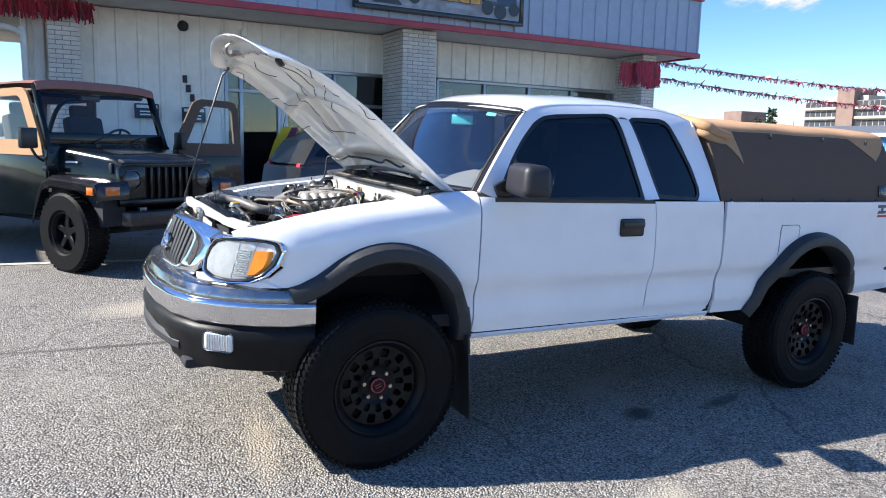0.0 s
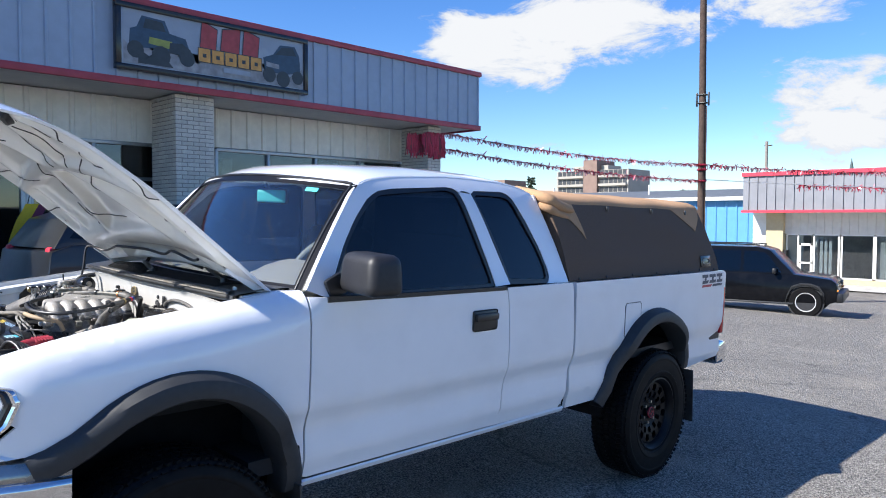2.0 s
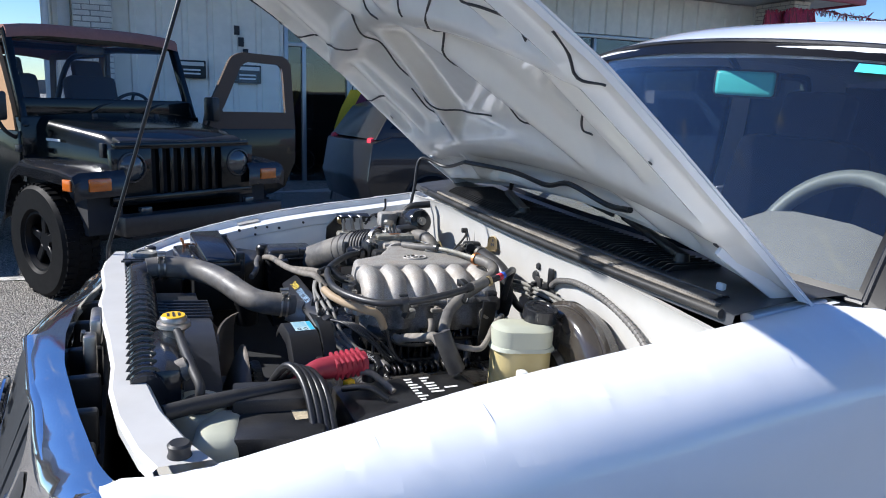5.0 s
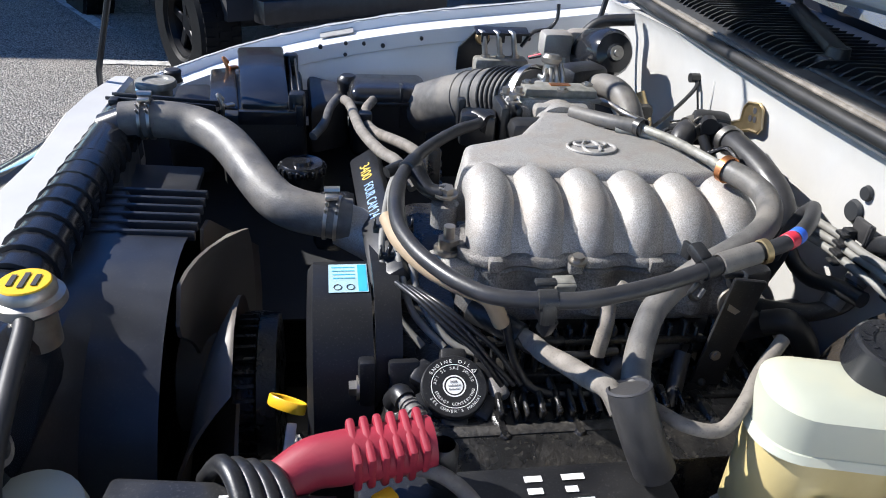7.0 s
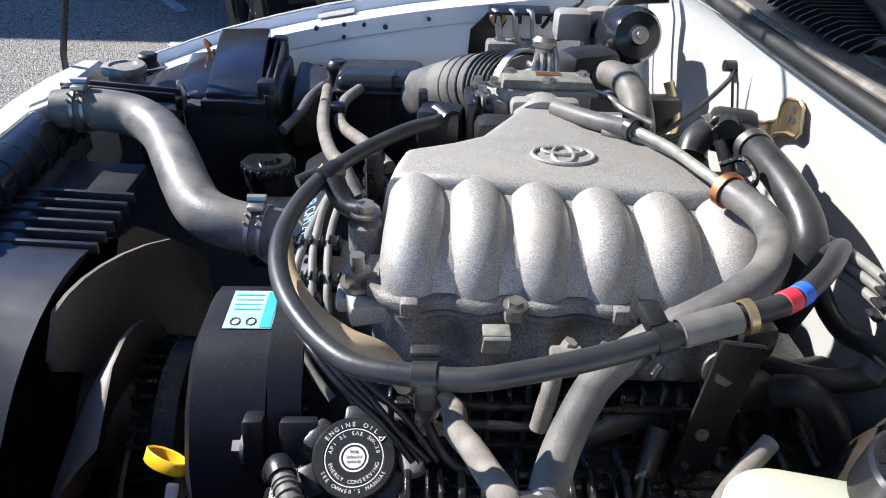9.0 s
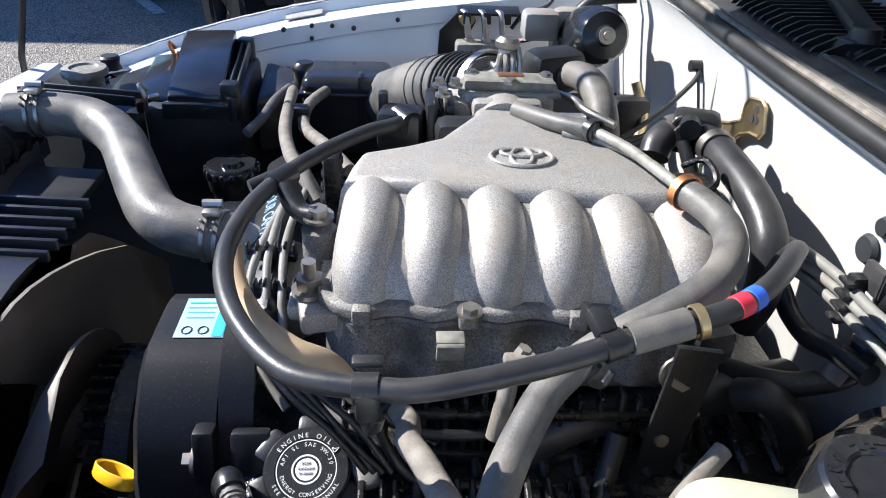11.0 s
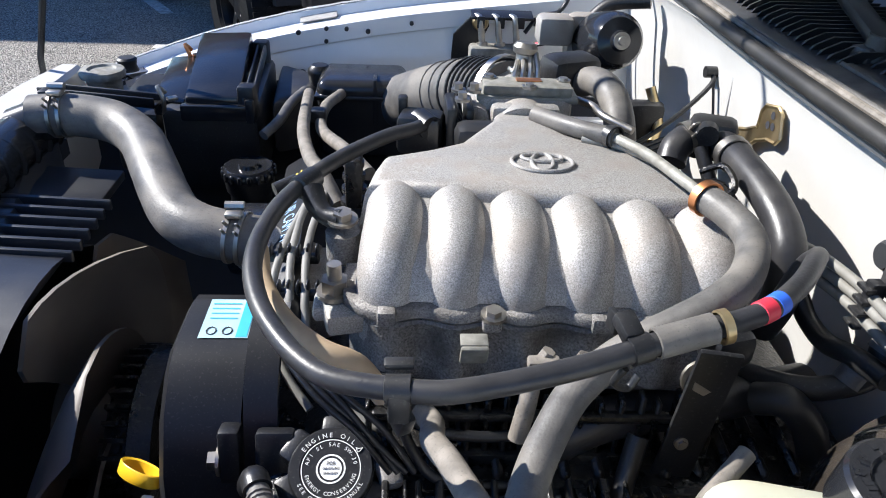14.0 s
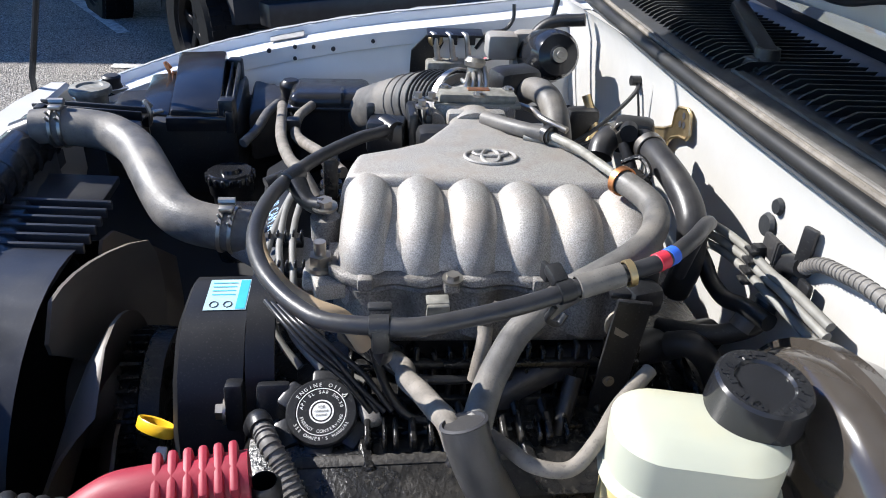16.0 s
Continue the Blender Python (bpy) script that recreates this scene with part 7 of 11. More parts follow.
for x, y in ((-0.0885, -0.128), (-0.0128, -0.134), (0.066, -0.135), (0.166, -0.133)):
    bm = bmesh.new()
    box(bm, (x, y + 0.006, 1.1415), (0.014, 0.012, 0.013), 0.0025)
    part("lug", bm, ALLOY_GREY, manifold)
bolt(manifold, (-0.0125, -0.130, 1.1485), (0, -0.1, 1), 0.0062, 0.006)
bm = bmesh.new()
rod(bm, (-0.128, -0.089, 1.130), (-0.128, -0.089, 1.165), 0.0055, seg=12)
rod(bm, (-0.128, -0.089, 1.142), (-0.128, -0.089, 1.152), 0.0105, seg=6)
rod(bm, (-0.128, -0.089, 1.138), (-0.128, -0.089, 1.142), 0.014, seg=20)
part("stud", bm, STEEL, manifold, "steel stud with a nut")
bm = bmesh.new()
box(bm, (-0.121, -0.100, 1.128), (0.030, 0.034, 0.018), 0.004, (0, 0, 12))
box(bm, (-0.134, -0.088, 1.126), (0.022, 0.026, 0.014), 0.004)
part("stud_boss", bm, ALLOY, manifold)
bm = bmesh.new()
box(bm, (-0.026, -0.144, 1.124), (0.020, 0.004, 0.020), 0.0015, (22, 0, 0))
box(bm, (-0.026, -0.139, 1.133), (0.020, 0.012, 0.003), 0.001, (8, 0, 0))
part("bracket_tab", bm, STEEL_PALE, manifold)
bm = bmesh.new()
box(bm, (0.152, -0.150, 1.138), (0.034, 0.028, 0.030), 0.008, (0, 0, 15))
box(bm, (0.158, -0.135, 1.152), (0.024, 0.016, 0.018), 0.004)
part("sensor_body", bm, BLACK, truck, "grey plastic sensor housing")

# big black loop hose over the manifold
LOOP = [(-0.057, 0.127, 1.190), (-0.069, 0.112, 1.191), (-0.089, 0.098, 1.191), (-0.119, 0.0645, 1.190), (-0.1436, 0.029, 1.189), (-0.1616, -0.007, 1.188), (-0.174, -0.047, 1.188), (-0.180, -0.089, 1.187), (-0.1795, -0.124, 1.184),
        (-0.170, -0.160, 1.182), (-0.1555, -0.190, 1.181), (-0.137, -0.217, 1.181), (-0.116, -0.236, 1.182), (-0.079, -0.249, 1.186), (-0.053, -0.2545, 1.189), (-0.021, -0.251, 1.192), (0.012, -0.244, 1.195), (0.0375, -0.2375, 1.198),
        (0.077, -0.2275, 1.205), (0.121, -0.219, 1.213), (0.143, -0.207, 1.215), (0.170, -0.182, 1.214), (0.196, -0.149, 1.209), (0.210, -0.128, 1.199), (0.212, -0.112, 1.178), (0.208, -0.10, 1.13)]
loop = hose("vacuum_hose", LOOP, 0.0068, HOSE_BLACK, "thick black vacuum hose looped over the manifold", seg=18)
for p, d, r, mat, w in (((-0.079, -0.249, 1.186), (1, -0.12, 0.1), 0.0072, BLACK, 0.015), ((0.055, -0.2325, 1.201), (0.4, 0.11, 0.06), 0.0074, BLACK, 0.013), ((0.082, -0.2268, 1.206), (0.44, 0.085, 0.08), 0.0078, HOSE, 0.036),
                        ((0.1045, -0.2238, 1.2103), (0.44, 0.06, 0.08), 0.0090, ZINC, 0.006), ((0.1315, -0.2145, 1.2145), (0.4, 0.2, 0.04), 0.0066, RED, 0.0105), ((0.1412, -0.2085, 1.215), (0.4, 0.27, 0.02), 0.0066, BLUE, 0.0095)):
    e = 0.0007 if mat in (RED, BLUE) else 0.0014
    bm = lathe(bmesh.new(), ((r, -w / 2), (r + e, -w / 2 + 0.0005), (r + e, w / 2 - 0.0005), (r, w / 2)), frame_at(p, (0, 0, 1), d), 22)
    part("band", bm, mat, loop)
bm = bmesh.new()
box(bm, (-0.079, -0.2485, 1.178), (0.013, 0.020, 0.020), 0.003)
box(bm, (-0.079, -0.239, 1.196), (0.017, 0.008, 0.004), 0.0015)
box(bm, (-0.077, -0.250, 1.164), (0.010, 0.012, 0.016), 0.002, (20, 0, 30))
part("hose_clip", bm, BLACK, truck, "black plastic hose clip")
bm = bmesh.new()
box(bm, (0.050, -0.2225, 1.209), (0.013, 0.018, 0.010), 0.003, (20, 0, 15))
box(bm, (0.044, -0.214, 1.207), (0.004, 0.010, 0.014), 0.001, (0, 0, 15))
tube(bm, [(0.048, -0.236, 1.190), (0.044, -0.234, 1.178), (0.054, -0.230, 1.170), (0.060, -0.228, 1.178)], 0.0024)
part("hose_clip", bm, BLACK, truck, "black plastic hose clip")
bm = bmesh.new()
lathe(bm, ((0.0072, -0.013), (0.0095, -0.012), (0.0095, 0.012), (0.0072, 0.013)), frame_at((-0.157, -0.001, 1.188), (0, 0, 1), (0.5, 1, 0.0)), 20)
tube(bm, [(-0.152, -0.010, 1.186), (-0.146, -0.022, 1.178), (-0.138, -0.032, 1.174), (-0.126, -0.038, 1.174)], 0.006, 10, radii=(0.010, 0.009, 0.008, 0.009))
rod(bm, (-0.165, 0.002, 1.187), (-0.182, -0.008, 1.184), 0.007, 0.006, 12)
part("hose_bracket", bm, BLACK, truck, "black hose bracket")
bolt(truck, (-0.125, -0.038, 1.174), (0, -0.1, 1), 0.0082, 0.008)
bm = bmesh.new()
rod(bm, (-0.125, -0.038, 1.14), (-0.125, -0.038, 1.164), 0.014, seg=16)
part("boss", bm, ALLOY_GREY, truck)

hose("inner_hose", [(-0.186, -0.071, 1.165), (-0.177, -0.109, 1.16), (-0.157, -0.146, 1.155), (-0.131, -0.17, 1.15), (-0.106, -0.175, 1.14), (-0.09, -0.171, 1.11)], 0.0078, material("tan_hose_rubber", (0.38, 0.285, 0.185), 0.6, spec=0.3, grain=0.15, grain_scale=60, stain=0.4, stain_scale=30, stain_color=(0.28, 0.21, 0.14)), "tan rubber hose under the loop", seg=14)
# second hose, crossover pipe, heater hoses
H2 = [(0.145, -0.073, 1.217), (0.1545, -0.0975, 1.216), (0.160, -0.120, 1.213), (0.1545, -0.145, 1.210), (0.137, -0.172, 1.206), (0.1145, -0.187, 1.199), (0.0935, -0.193, 1.190), (0.0715, -0.197, 1.179), (0.0495, -0.202, 1.165), (0.0275, -0.2155, 1.152), (0.011, -0.238, 1.143), (-0.002, -0.261, 1.136), (-0.012, -0.285, 1.128), (-0.018, -0.30, 1.12)]
hose("breather_hose", H2, 0.0112, HOSE, "curved grey rubber breather hose", seg=18)
PIPE = [(0.050, 0.122, 1.205), (0.0817, 0.0775, 1.2095), (0.110, 0.051, 1.212), (0.127, 0.011, 1.214), (0.137, -0.034, 1.216), (0.1455, -0.070, 1.217)]
hose("breather_pipe", PIPE[:3], 0.0085, HOSE, seg=14)
hose("steel_pipe", PIPE[2:], 0.0046, STEEL_PALE, "bare steel pipe", seg=14)
hose("steel_pipe", [(0.085, 0.066, 1.204), (0.116, 0.046, 1.205), (0.139, 0.006, 1.207), (0.149, -0.032, 1.208), (0.152, -0.055, 1.206)], 0.0042, STEEL_PALE, seg=12)
clamp_band(truck, (0.1462, -0.0755, 1.2168), (0.3, -0.8, 0.0), 0.0116, COPPER, 0.007)
clamp_band(truck, (0.108, 0.0535, 1.2118), (0.4, -0.8, 0.0), 0.0085, BLACK, 0.008)
HEAT = [(0.180, 0.088, 1.172), (0.186, 0.098, 1.183), (0.200, 0.1087, 1.189), (0.216, 0.110, 1.190), (0.2275, 0.080, 1.192), (0.230, 0.0263, 1.190), (0.232, -0.0154, 1.183), (0.233, -0.0448, 1.172), (0.232, -0.063, 1.155), (0.234, -0.065, 1.12), (0.236, -0.05, 1.08)]
hose("heater_hose", HEAT, 0.0148, HOSE_BLACK, "dark grey rubber heater hose", seg=18)
clamp_band(truck, (0.2285, 0.066, 1.1918), (0.05, -1, -0.02), 0.0150, width=0.011)
clamp_band(truck, (0.201, 0.109, 1.189), (1, 0.25, 0.25), 0.0150, width=0.010)
bm = bmesh.new()
box(bm, (0.222, 0.105, 1.192), (0.045, 0.035, 0.04), 0.008, (0, 0, -20))
rod(bm, (0.205, 0.085, 1.19), (0.212, 0.065, 1.165), 0.007, seg=10)
rod(bm, (0.21, 0.09, 1.205), (0.205, 0.075, 1.205), 0.010, seg=12)
part("heater_valve", bm, BLACK, truck, "black heater valve")
bm = bmesh.new()
tube(bm, [(0.185, 0.03, 1.19), (0.20, 0.02, 1.20), (0.205, 0.0, 1.19), (0.19, -0.01, 1.18)], 0.003, 6)
box(bm, (0.185, 0.01, 1.165), (0.05, 0.05, 0.04), 0.010)
part("vacuum_switch", bm, ALLOY_DARK, truck)
hose("bypass_hose", [(0.128, 0.30, 1.175), (0.140, 0.262, 1.195), (0.150, 0.215, 1.195), (0.152, 0.17, 1.17), (0.152, 0.15, 1.12)], 0.0165, HOSE, "curved rubber bypass hose", seg=18)
hose("thin_pipe", [(0.105, 0.20, 1.195), (0.118, 0.17, 1.198), (0.122, 0.135, 1.20), (0.145, 0.11, 1.195)], 0.004, STEEL)

# firewall fittings
bm = bmesh.new()
outline = ((0.145, 1.206), (0.139, 1.214), (0.114, 1.220), (0.106, 1.216), (0.098, 1.194), (0.104, 1.187), (0.122, 1.184), (0.142, 1.175), (0.152, 1.166), (0.154, 1.150), (0.162, 1.150), (0.166, 1.160), (0.190, 1.160), (0.194, 1.168), (0.168, 1.177), (0.146, 1.188))
bm.faces.new([bm.verts.new((0.2895, y, z)) for y, z in outline])
solid(bm, 0.003, (-1, 0, 0))
tube(bm, [(0.287, y, z) for y, z in (outline + outline[:1])], 0.0022, 6, 1)
bracket = part("gold_bracket", bm, ZINC, truck, "gold zinc-plated steel bracket on the firewall")
for dy, dz in ((-0.006, 0.014), (-0.010, 0.004), (0.0, 0.002)):
    part("hole", lathe(bmesh.new(), ((0, 0.0), (0.0042, 0.0)), Matrix.Translation((0.2858, 0.126 + dy, 1.196 + dz)) @ Matrix.Rotation(radians(-90), 4, "Y"), 10), INK, bracket)
bm = bmesh.new()
tube(bm, [(0.290, 0.291, 1.200), (0.287, 0.279, 1.190), (0.262, 0.27, 1.165), (0.225, 0.255, 1.14), (0.18, 0.235, 1.12)], 0.0030, 8)
rod(bm, (0.296, 0.291, 1.200), (0.281, 0.291, 1.200), 0.007, seg=12)
tube(bm, [(0.288, 0.277, 1.191), (0.290, 0.262, 1.155), (0.288, 0.262, 1.148), (0.27, 0.30, 1.13)], 0.0016, 6)
part("cable_stay", bm, BLACK, truck, "thin black cable stay")
bm = bmesh.new()
box(bm, (0.262, 0.235, 1.143), (0.035, 0.035, 0.010), 0.003, (0, 0, 30))
part("connector", bm, BLACK, truck)
for k in range(3):
    hose("loom_wire", [(0.12, 0.16 + 0.012 * k, 1.12), (0.20, 0.20 + 0.012 * k, 1.13), (0.26, 0.235 + 0.01 * k, 1.14)], 0.004, BLACK, seg=8)
bm = lathe(bmesh.new(), ((0.0, 0.062), (0.012, 0.062), (0.014, 0.056), (0.030, 0.052), (0.037, 0.040), (0.040, 0.005), (0.040, -0.04), (0.03, -0.045)), frame_at((0.203, 0.455, 1.190), (0, 0, 1), (0.05, -0.92, 0.25)), 32)
motor = part("wiper_motor", bm, BLACK_GLOSS, truck, "round black wiper motor")
bm = lathe(bmesh.new(), ((0.0, 0.066), (0.005, 0.066), (0.006, 0.0625), (0.011, 0.0625), (0.012, 0.0615)), frame_at((0.203, 0.455, 1.190), (0, 0, 1), (0.05, -0.92, 0.25)), 24)
part("centre", bm, STEEL, motor)
bm = bmesh.new()
box(bm, (0.195, 0.50, 1.175), (0.085, 0.03, 0.085), 0.012)
box(bm, (0.135, 0.49, 1.195), (0.05, 0.04, 0.04), 0.008)
part("mount", bm, ALLOY, motor)
bm = bmesh.new()
tube(bm, [(0.27, 0.50, 1.235), (0.22, 0.52, 1.225), (0.19, 0.52, 1.20)], 0.010)
part("wiper_link_cover", bm, BLACK, truck)
bm = bmesh.new()
box(bm, (0.245, 0.37, 1.10), (0.05, 0.03, 0.07), 0.01)
part("relay", bm, BLACK, truck)
bm = bmesh.new()
tube(bm, [(0.25, 0.38, 1.15), (0.262, 0.36, 1.11), (0.25, 0.335, 1.09)], 0.007)
part("vacuum_elbow", bm, ZINC, truck)
# three-way valve block on the far wing
bm = bmesh.new()
box(bm, (0.078, 0.625, 1.118), (0.10, 0.035, 0.03), 0.006)
part("valve_foot", bm, STEEL_PALE, truck, "pale grimy valve foot")
bm = bmesh.new()
for k in range(3):
    p, q = Vector((0.050 + 0.028 * k, 0.625, 1.125)), Vector((0.044 + 0.028 * k, 0.632, 1.172))
    tube(bm, [p, p.lerp(q, 0.6), q, q + Vector((-0.006, 0.012, 0.002))], 0.0055, 10, 4)
    rod(bm, p, p.lerp(q, 0.25), 0.009, seg=10)
part("valve_block", bm, STEEL, truck, "row of three steel valves")
bm = bmesh.new()
box(bm, (0.080, 0.645, 1.176), (0.10, 0.030, 0.005), 0.002, (12, 0, 0))
for k in range(3):
    box(bm, (0.045 + 0.032 * k, 0.628, 1.168), (0.012, 0.004, 0.018), 0.001)
part("valve_comb", bm, BLACK, truck)
bm = bmesh.new()
bm.faces.new([bm.verts.new((x, 0.664, z)) for x, z in ((0.000, 1.075), (0.016, 1.072), (0.052, 1.135), (0.062, 1.155), (0.058, 1.176), (0.040, 1.178), (0.004, 1.140))])
solid(bm, 0.006, (0, -1, 0))
part("wing_bracket", bm, BLACK, truck, "black steel bracket on the inner wing")
part("grommet", lathe(bmesh.new(), ((0.0, 0.002), (0.005, 0.003), (0.006, 0.007), (0.011, 0.007), (0.014, 0.0)), Matrix.Translation((0.047, 0.657, 1.161)) @ Matrix.Rotation(radians(90), 4, "X"), 20), ZINC, truck)
hose("valve_lead", [(0.118, 0.64, 1.150), (0.140, 0.645, 1.176), (0.170, 0.65, 1.182), (0.185, 0.655, 1.20), (0.186, 0.66, 1.225)], 0.0035, BLACK, seg=6)
for k, mat in enumerate((BLACK, RED, BLACK)):
    hose("valve_lead", [(0.125, 0.60 + 0.004 * k, 1.14), (0.150, 0.585, 1.15 + 0.004 * k), (0.178, 0.565 + 0.004 * k, 1.165), (0.196, 0.53, 1.18)], 0.0026, mat, seg=6)
bm = bmesh.new()
box(bm, (0.01, 0.47, 1.12), (0.10, 0.06, 0.03), 0.008)
part("sensor_plate", bm, ALLOY, truck)


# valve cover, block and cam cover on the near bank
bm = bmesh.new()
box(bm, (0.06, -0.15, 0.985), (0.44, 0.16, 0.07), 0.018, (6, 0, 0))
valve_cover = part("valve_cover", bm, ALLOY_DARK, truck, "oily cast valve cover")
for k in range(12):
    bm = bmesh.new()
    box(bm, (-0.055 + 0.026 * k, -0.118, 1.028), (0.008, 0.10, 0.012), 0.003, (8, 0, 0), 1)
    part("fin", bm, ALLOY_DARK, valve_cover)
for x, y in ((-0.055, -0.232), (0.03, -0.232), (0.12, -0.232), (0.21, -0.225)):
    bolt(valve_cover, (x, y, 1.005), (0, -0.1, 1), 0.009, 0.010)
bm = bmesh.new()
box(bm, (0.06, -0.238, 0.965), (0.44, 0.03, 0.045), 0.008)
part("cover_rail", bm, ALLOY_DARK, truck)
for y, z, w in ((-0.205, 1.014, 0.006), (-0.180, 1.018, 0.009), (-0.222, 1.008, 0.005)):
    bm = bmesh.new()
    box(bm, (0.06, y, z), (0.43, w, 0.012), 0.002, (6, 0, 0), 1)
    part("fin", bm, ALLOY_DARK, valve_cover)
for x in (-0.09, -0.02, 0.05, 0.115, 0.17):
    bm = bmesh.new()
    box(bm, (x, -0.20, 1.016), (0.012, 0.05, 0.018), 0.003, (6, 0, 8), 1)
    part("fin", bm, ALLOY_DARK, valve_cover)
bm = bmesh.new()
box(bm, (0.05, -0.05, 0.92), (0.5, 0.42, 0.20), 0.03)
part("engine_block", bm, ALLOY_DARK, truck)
# dusty ledge, ribs and bolt boss of the near valve cover
LEDGE = material("dusty_oily_casting", (0.050, 0.046, 0.041), 0.42, metal=0.1, grain=0.5, grain_scale=160, bump=0.3, bump_scale=300, stain=0.7, stain_scale=34, stain_color=(0.012, 0.0115, 0.011), speck=0.3, speck_scale=240, speck_color=(0.16, 0.145, 0.12))
bm = bmesh.new()
box(bm, (-0.055, -0.2125, 1.0165), (0.190, 0.013, 0.014), 0.004, (10, 0, 0))
box(bm, (-0.055, -0.2255, 1.0105), (0.190, 0.010, 0.007), 0.003, (10, 0, 0))
part("ledge", bm, LEDGE, valve_cover, "dusty cast ledge")
random.seed(12)
for k in range(14):
    bm = bmesh.new()
    box(bm, (-0.088 + 0.0135 * k + random.uniform(-0.003, 0.003), -0.190, 1.022), (random.uniform(0.003, 0.007), 0.026, 0.030), 0.0015, (14, 0, 0), 1)
    part("rib", bm, ALLOY_DARK, valve_cover)
bm = lathe(bmesh.new(), ((0.0, 0.002), (0.0075, 0.002), (0.0080, 0.008), (0.0120, 0.009), (0.0135, 0.006), (0.0140, -0.01)), frame_at((-0.060, -0.2365, 1.006), (1, 0, 0), (0, -0.3, 1)), 28)
part("bolt_boss", bm, LEDGE, valve_cover)
bm = bmesh.new()
box(bm, (-0.086, -0.170, 1.033), (0.017, 0.024, 0.012), 0.004, (18, 12, 25))
part("bare_casting", bm, ALLOY, valve_cover, "patch of bare cast metal")
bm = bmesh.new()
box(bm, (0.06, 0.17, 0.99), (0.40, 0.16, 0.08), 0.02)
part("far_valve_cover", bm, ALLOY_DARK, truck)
bm = bmesh.new()
rows = [[(x + 0.004, y - 0.014, z + 0.004) for y, z in ((0.03, 1.055), (0.012, 1.072), (-0.005, 1.077), (-0.066, 1.077), (-0.085, 1.070), (-0.115, 1.045), (-0.138, 1.005), (-0.148, 0.96), (-0.150, 0.88))] for x in (-0.268, -0.262, -0.252, -0.212, -0.204)]
for r in (rows[0],):
    for i, p in enumerate(r):
        r[i] = (p[0], p[1] * 0.97, p[2] - 0.010)
grid(bm, rows)
COVER = material("satin_black_cover", (0.0105, 0.011, 0.013), 0.42, spec=0.35, grain=0.25, grain_scale=30, bump=0.03, bump_scale=600, stain=0.25, stain_scale=14, stain_color=(0.026, 0.025, 0.024), speck=0.12, speck_scale=480, speck_color=(0.16, 0.15, 0.14))
belt_cover = part("timing_belt_cover", solid(bm, 0.01, (0, 0, -1)), COVER, truck, "black plastic timing belt cover")
bm = bmesh.new()
rows = [[(x + 0.004, y - 0.014, z + 0.004) for y, z in ((0.06, 1.065), (0.02, 1.088), (-0.03, 1.094), (-0.07, 1.09), (-0.105, 1.066), (-0.128, 1.02), (-0.136, 0.97), (-0.136, 0.88))] for x in (-0.202, -0.196, -0.182, -0.176)]
grid(bm, rows)
part("rear_cover", solid(bm, 0.01, (0, 0, -1)), COVER, belt_cover)
bm = bmesh.new()
grid(bm, [[(x + 0.004, y - 0.014, 1.0818) for x in (-0.246, -0.206)] for y in (-0.004, -0.058)])
label = part("cover_label", solid(bm, 0.0003, (0, 0, 1)), material("faded_blue_label", (0.36, 0.53, 0.58), 0.45, grain=0.08, grain_scale=90, stain=0.3, stain_scale=40, stain_color=(0.50, 0.62, 0.64)), belt_cover, "white label with a cyan edge")
bm = bmesh.new()
grid(bm, [[(x + 0.004, y - 0.014, 1.0825) for x in (-0.216, -0.207)] for y in (-0.006, -0.057)])
part("cyan_edge", bm, CYAN, label)
for k in range(4):
    bm = bmesh.new()
    grid(bm, [[(x + 0.004, y - 0.014, 1.0825) for x in (-0.243 + 0.0005 * k, -0.219)] for y in (-0.010 - 0.007 * k, -0.0115 - 0.007 * k)])
    part("print_bar", bm, CYAN, label)
for cx in (-0.237, -0.224):
    part("print_ring", tube(bmesh.new(), [(cx + 0.004 + 0.004 * math.cos(a), -0.063 + 0.005 * math.sin(a), 1.0825) for a in np.linspace(0, 2 * math.pi, 9)], 0.0005, 5, 1), INK, label)
bm = bmesh.new()
box(bm, (-0.207, -0.142, 1.026), (0.017, 0.020, 0.046), 0.004, (-14, 0, 0))
part("cover_lug", bm, COVER, belt_cover)
bolt(belt_cover, (-0.2155, -0.1425, 1.019), (-1, 0, 0), 0.0085, 0.009)
bm = bmesh.new()
box(bm, (-0.172, -0.150, 1.020), (0.030, 0.014, 0.060), 0.004, (-20, 0, 0))
part("cover_lug", bm, COVER, belt_cover)
# coil cover with raised lettering
cm = frame_at((-0.190, 0.085, 1.100), (0.02, -1, 0.0), (-0.55, -0.05, 0.85))
bm = bmesh.new()
box(bm, (0, 0, -0.010), (0.30, 0.042, 0.022), 0.007, None)
bmesh.ops.transform(bm, matrix=cm, verts=bm.verts)
coil_cover = part("coil_cover", bm, BLACK, truck, "black coil cover lettered 3400 FOUR CAM 24")
text_mesh("lettering", "3400", 0.021, cm @ Matrix.Translation((-0.088, 0.001, 0.0012)), GOLD, coil_cover)
text_mesh("lettering", "FOUR CAM 24", 0.019, cm @ Matrix.Translation((-0.012, 0.001, 0.0012)) @ Matrix.Diagonal((0.72, 1, 1, 1)), LETTER_BLUE, coil_cover)
bm = bmesh.new()
box(bm, (-0.232, 0.135, 1.055), (0.055, 0.085, 0.05), 0.012)
part("tensioner_cover", bm, BLACK_GLOSS, truck)
WIRE_GREY = material("grey_wire_sheath", (0.20, 0.195, 0.178), 0.55, grain=0.2, grain_scale=60, stain=0.4, stain_scale=40, stain_color=(0.13, 0.122, 0.105))
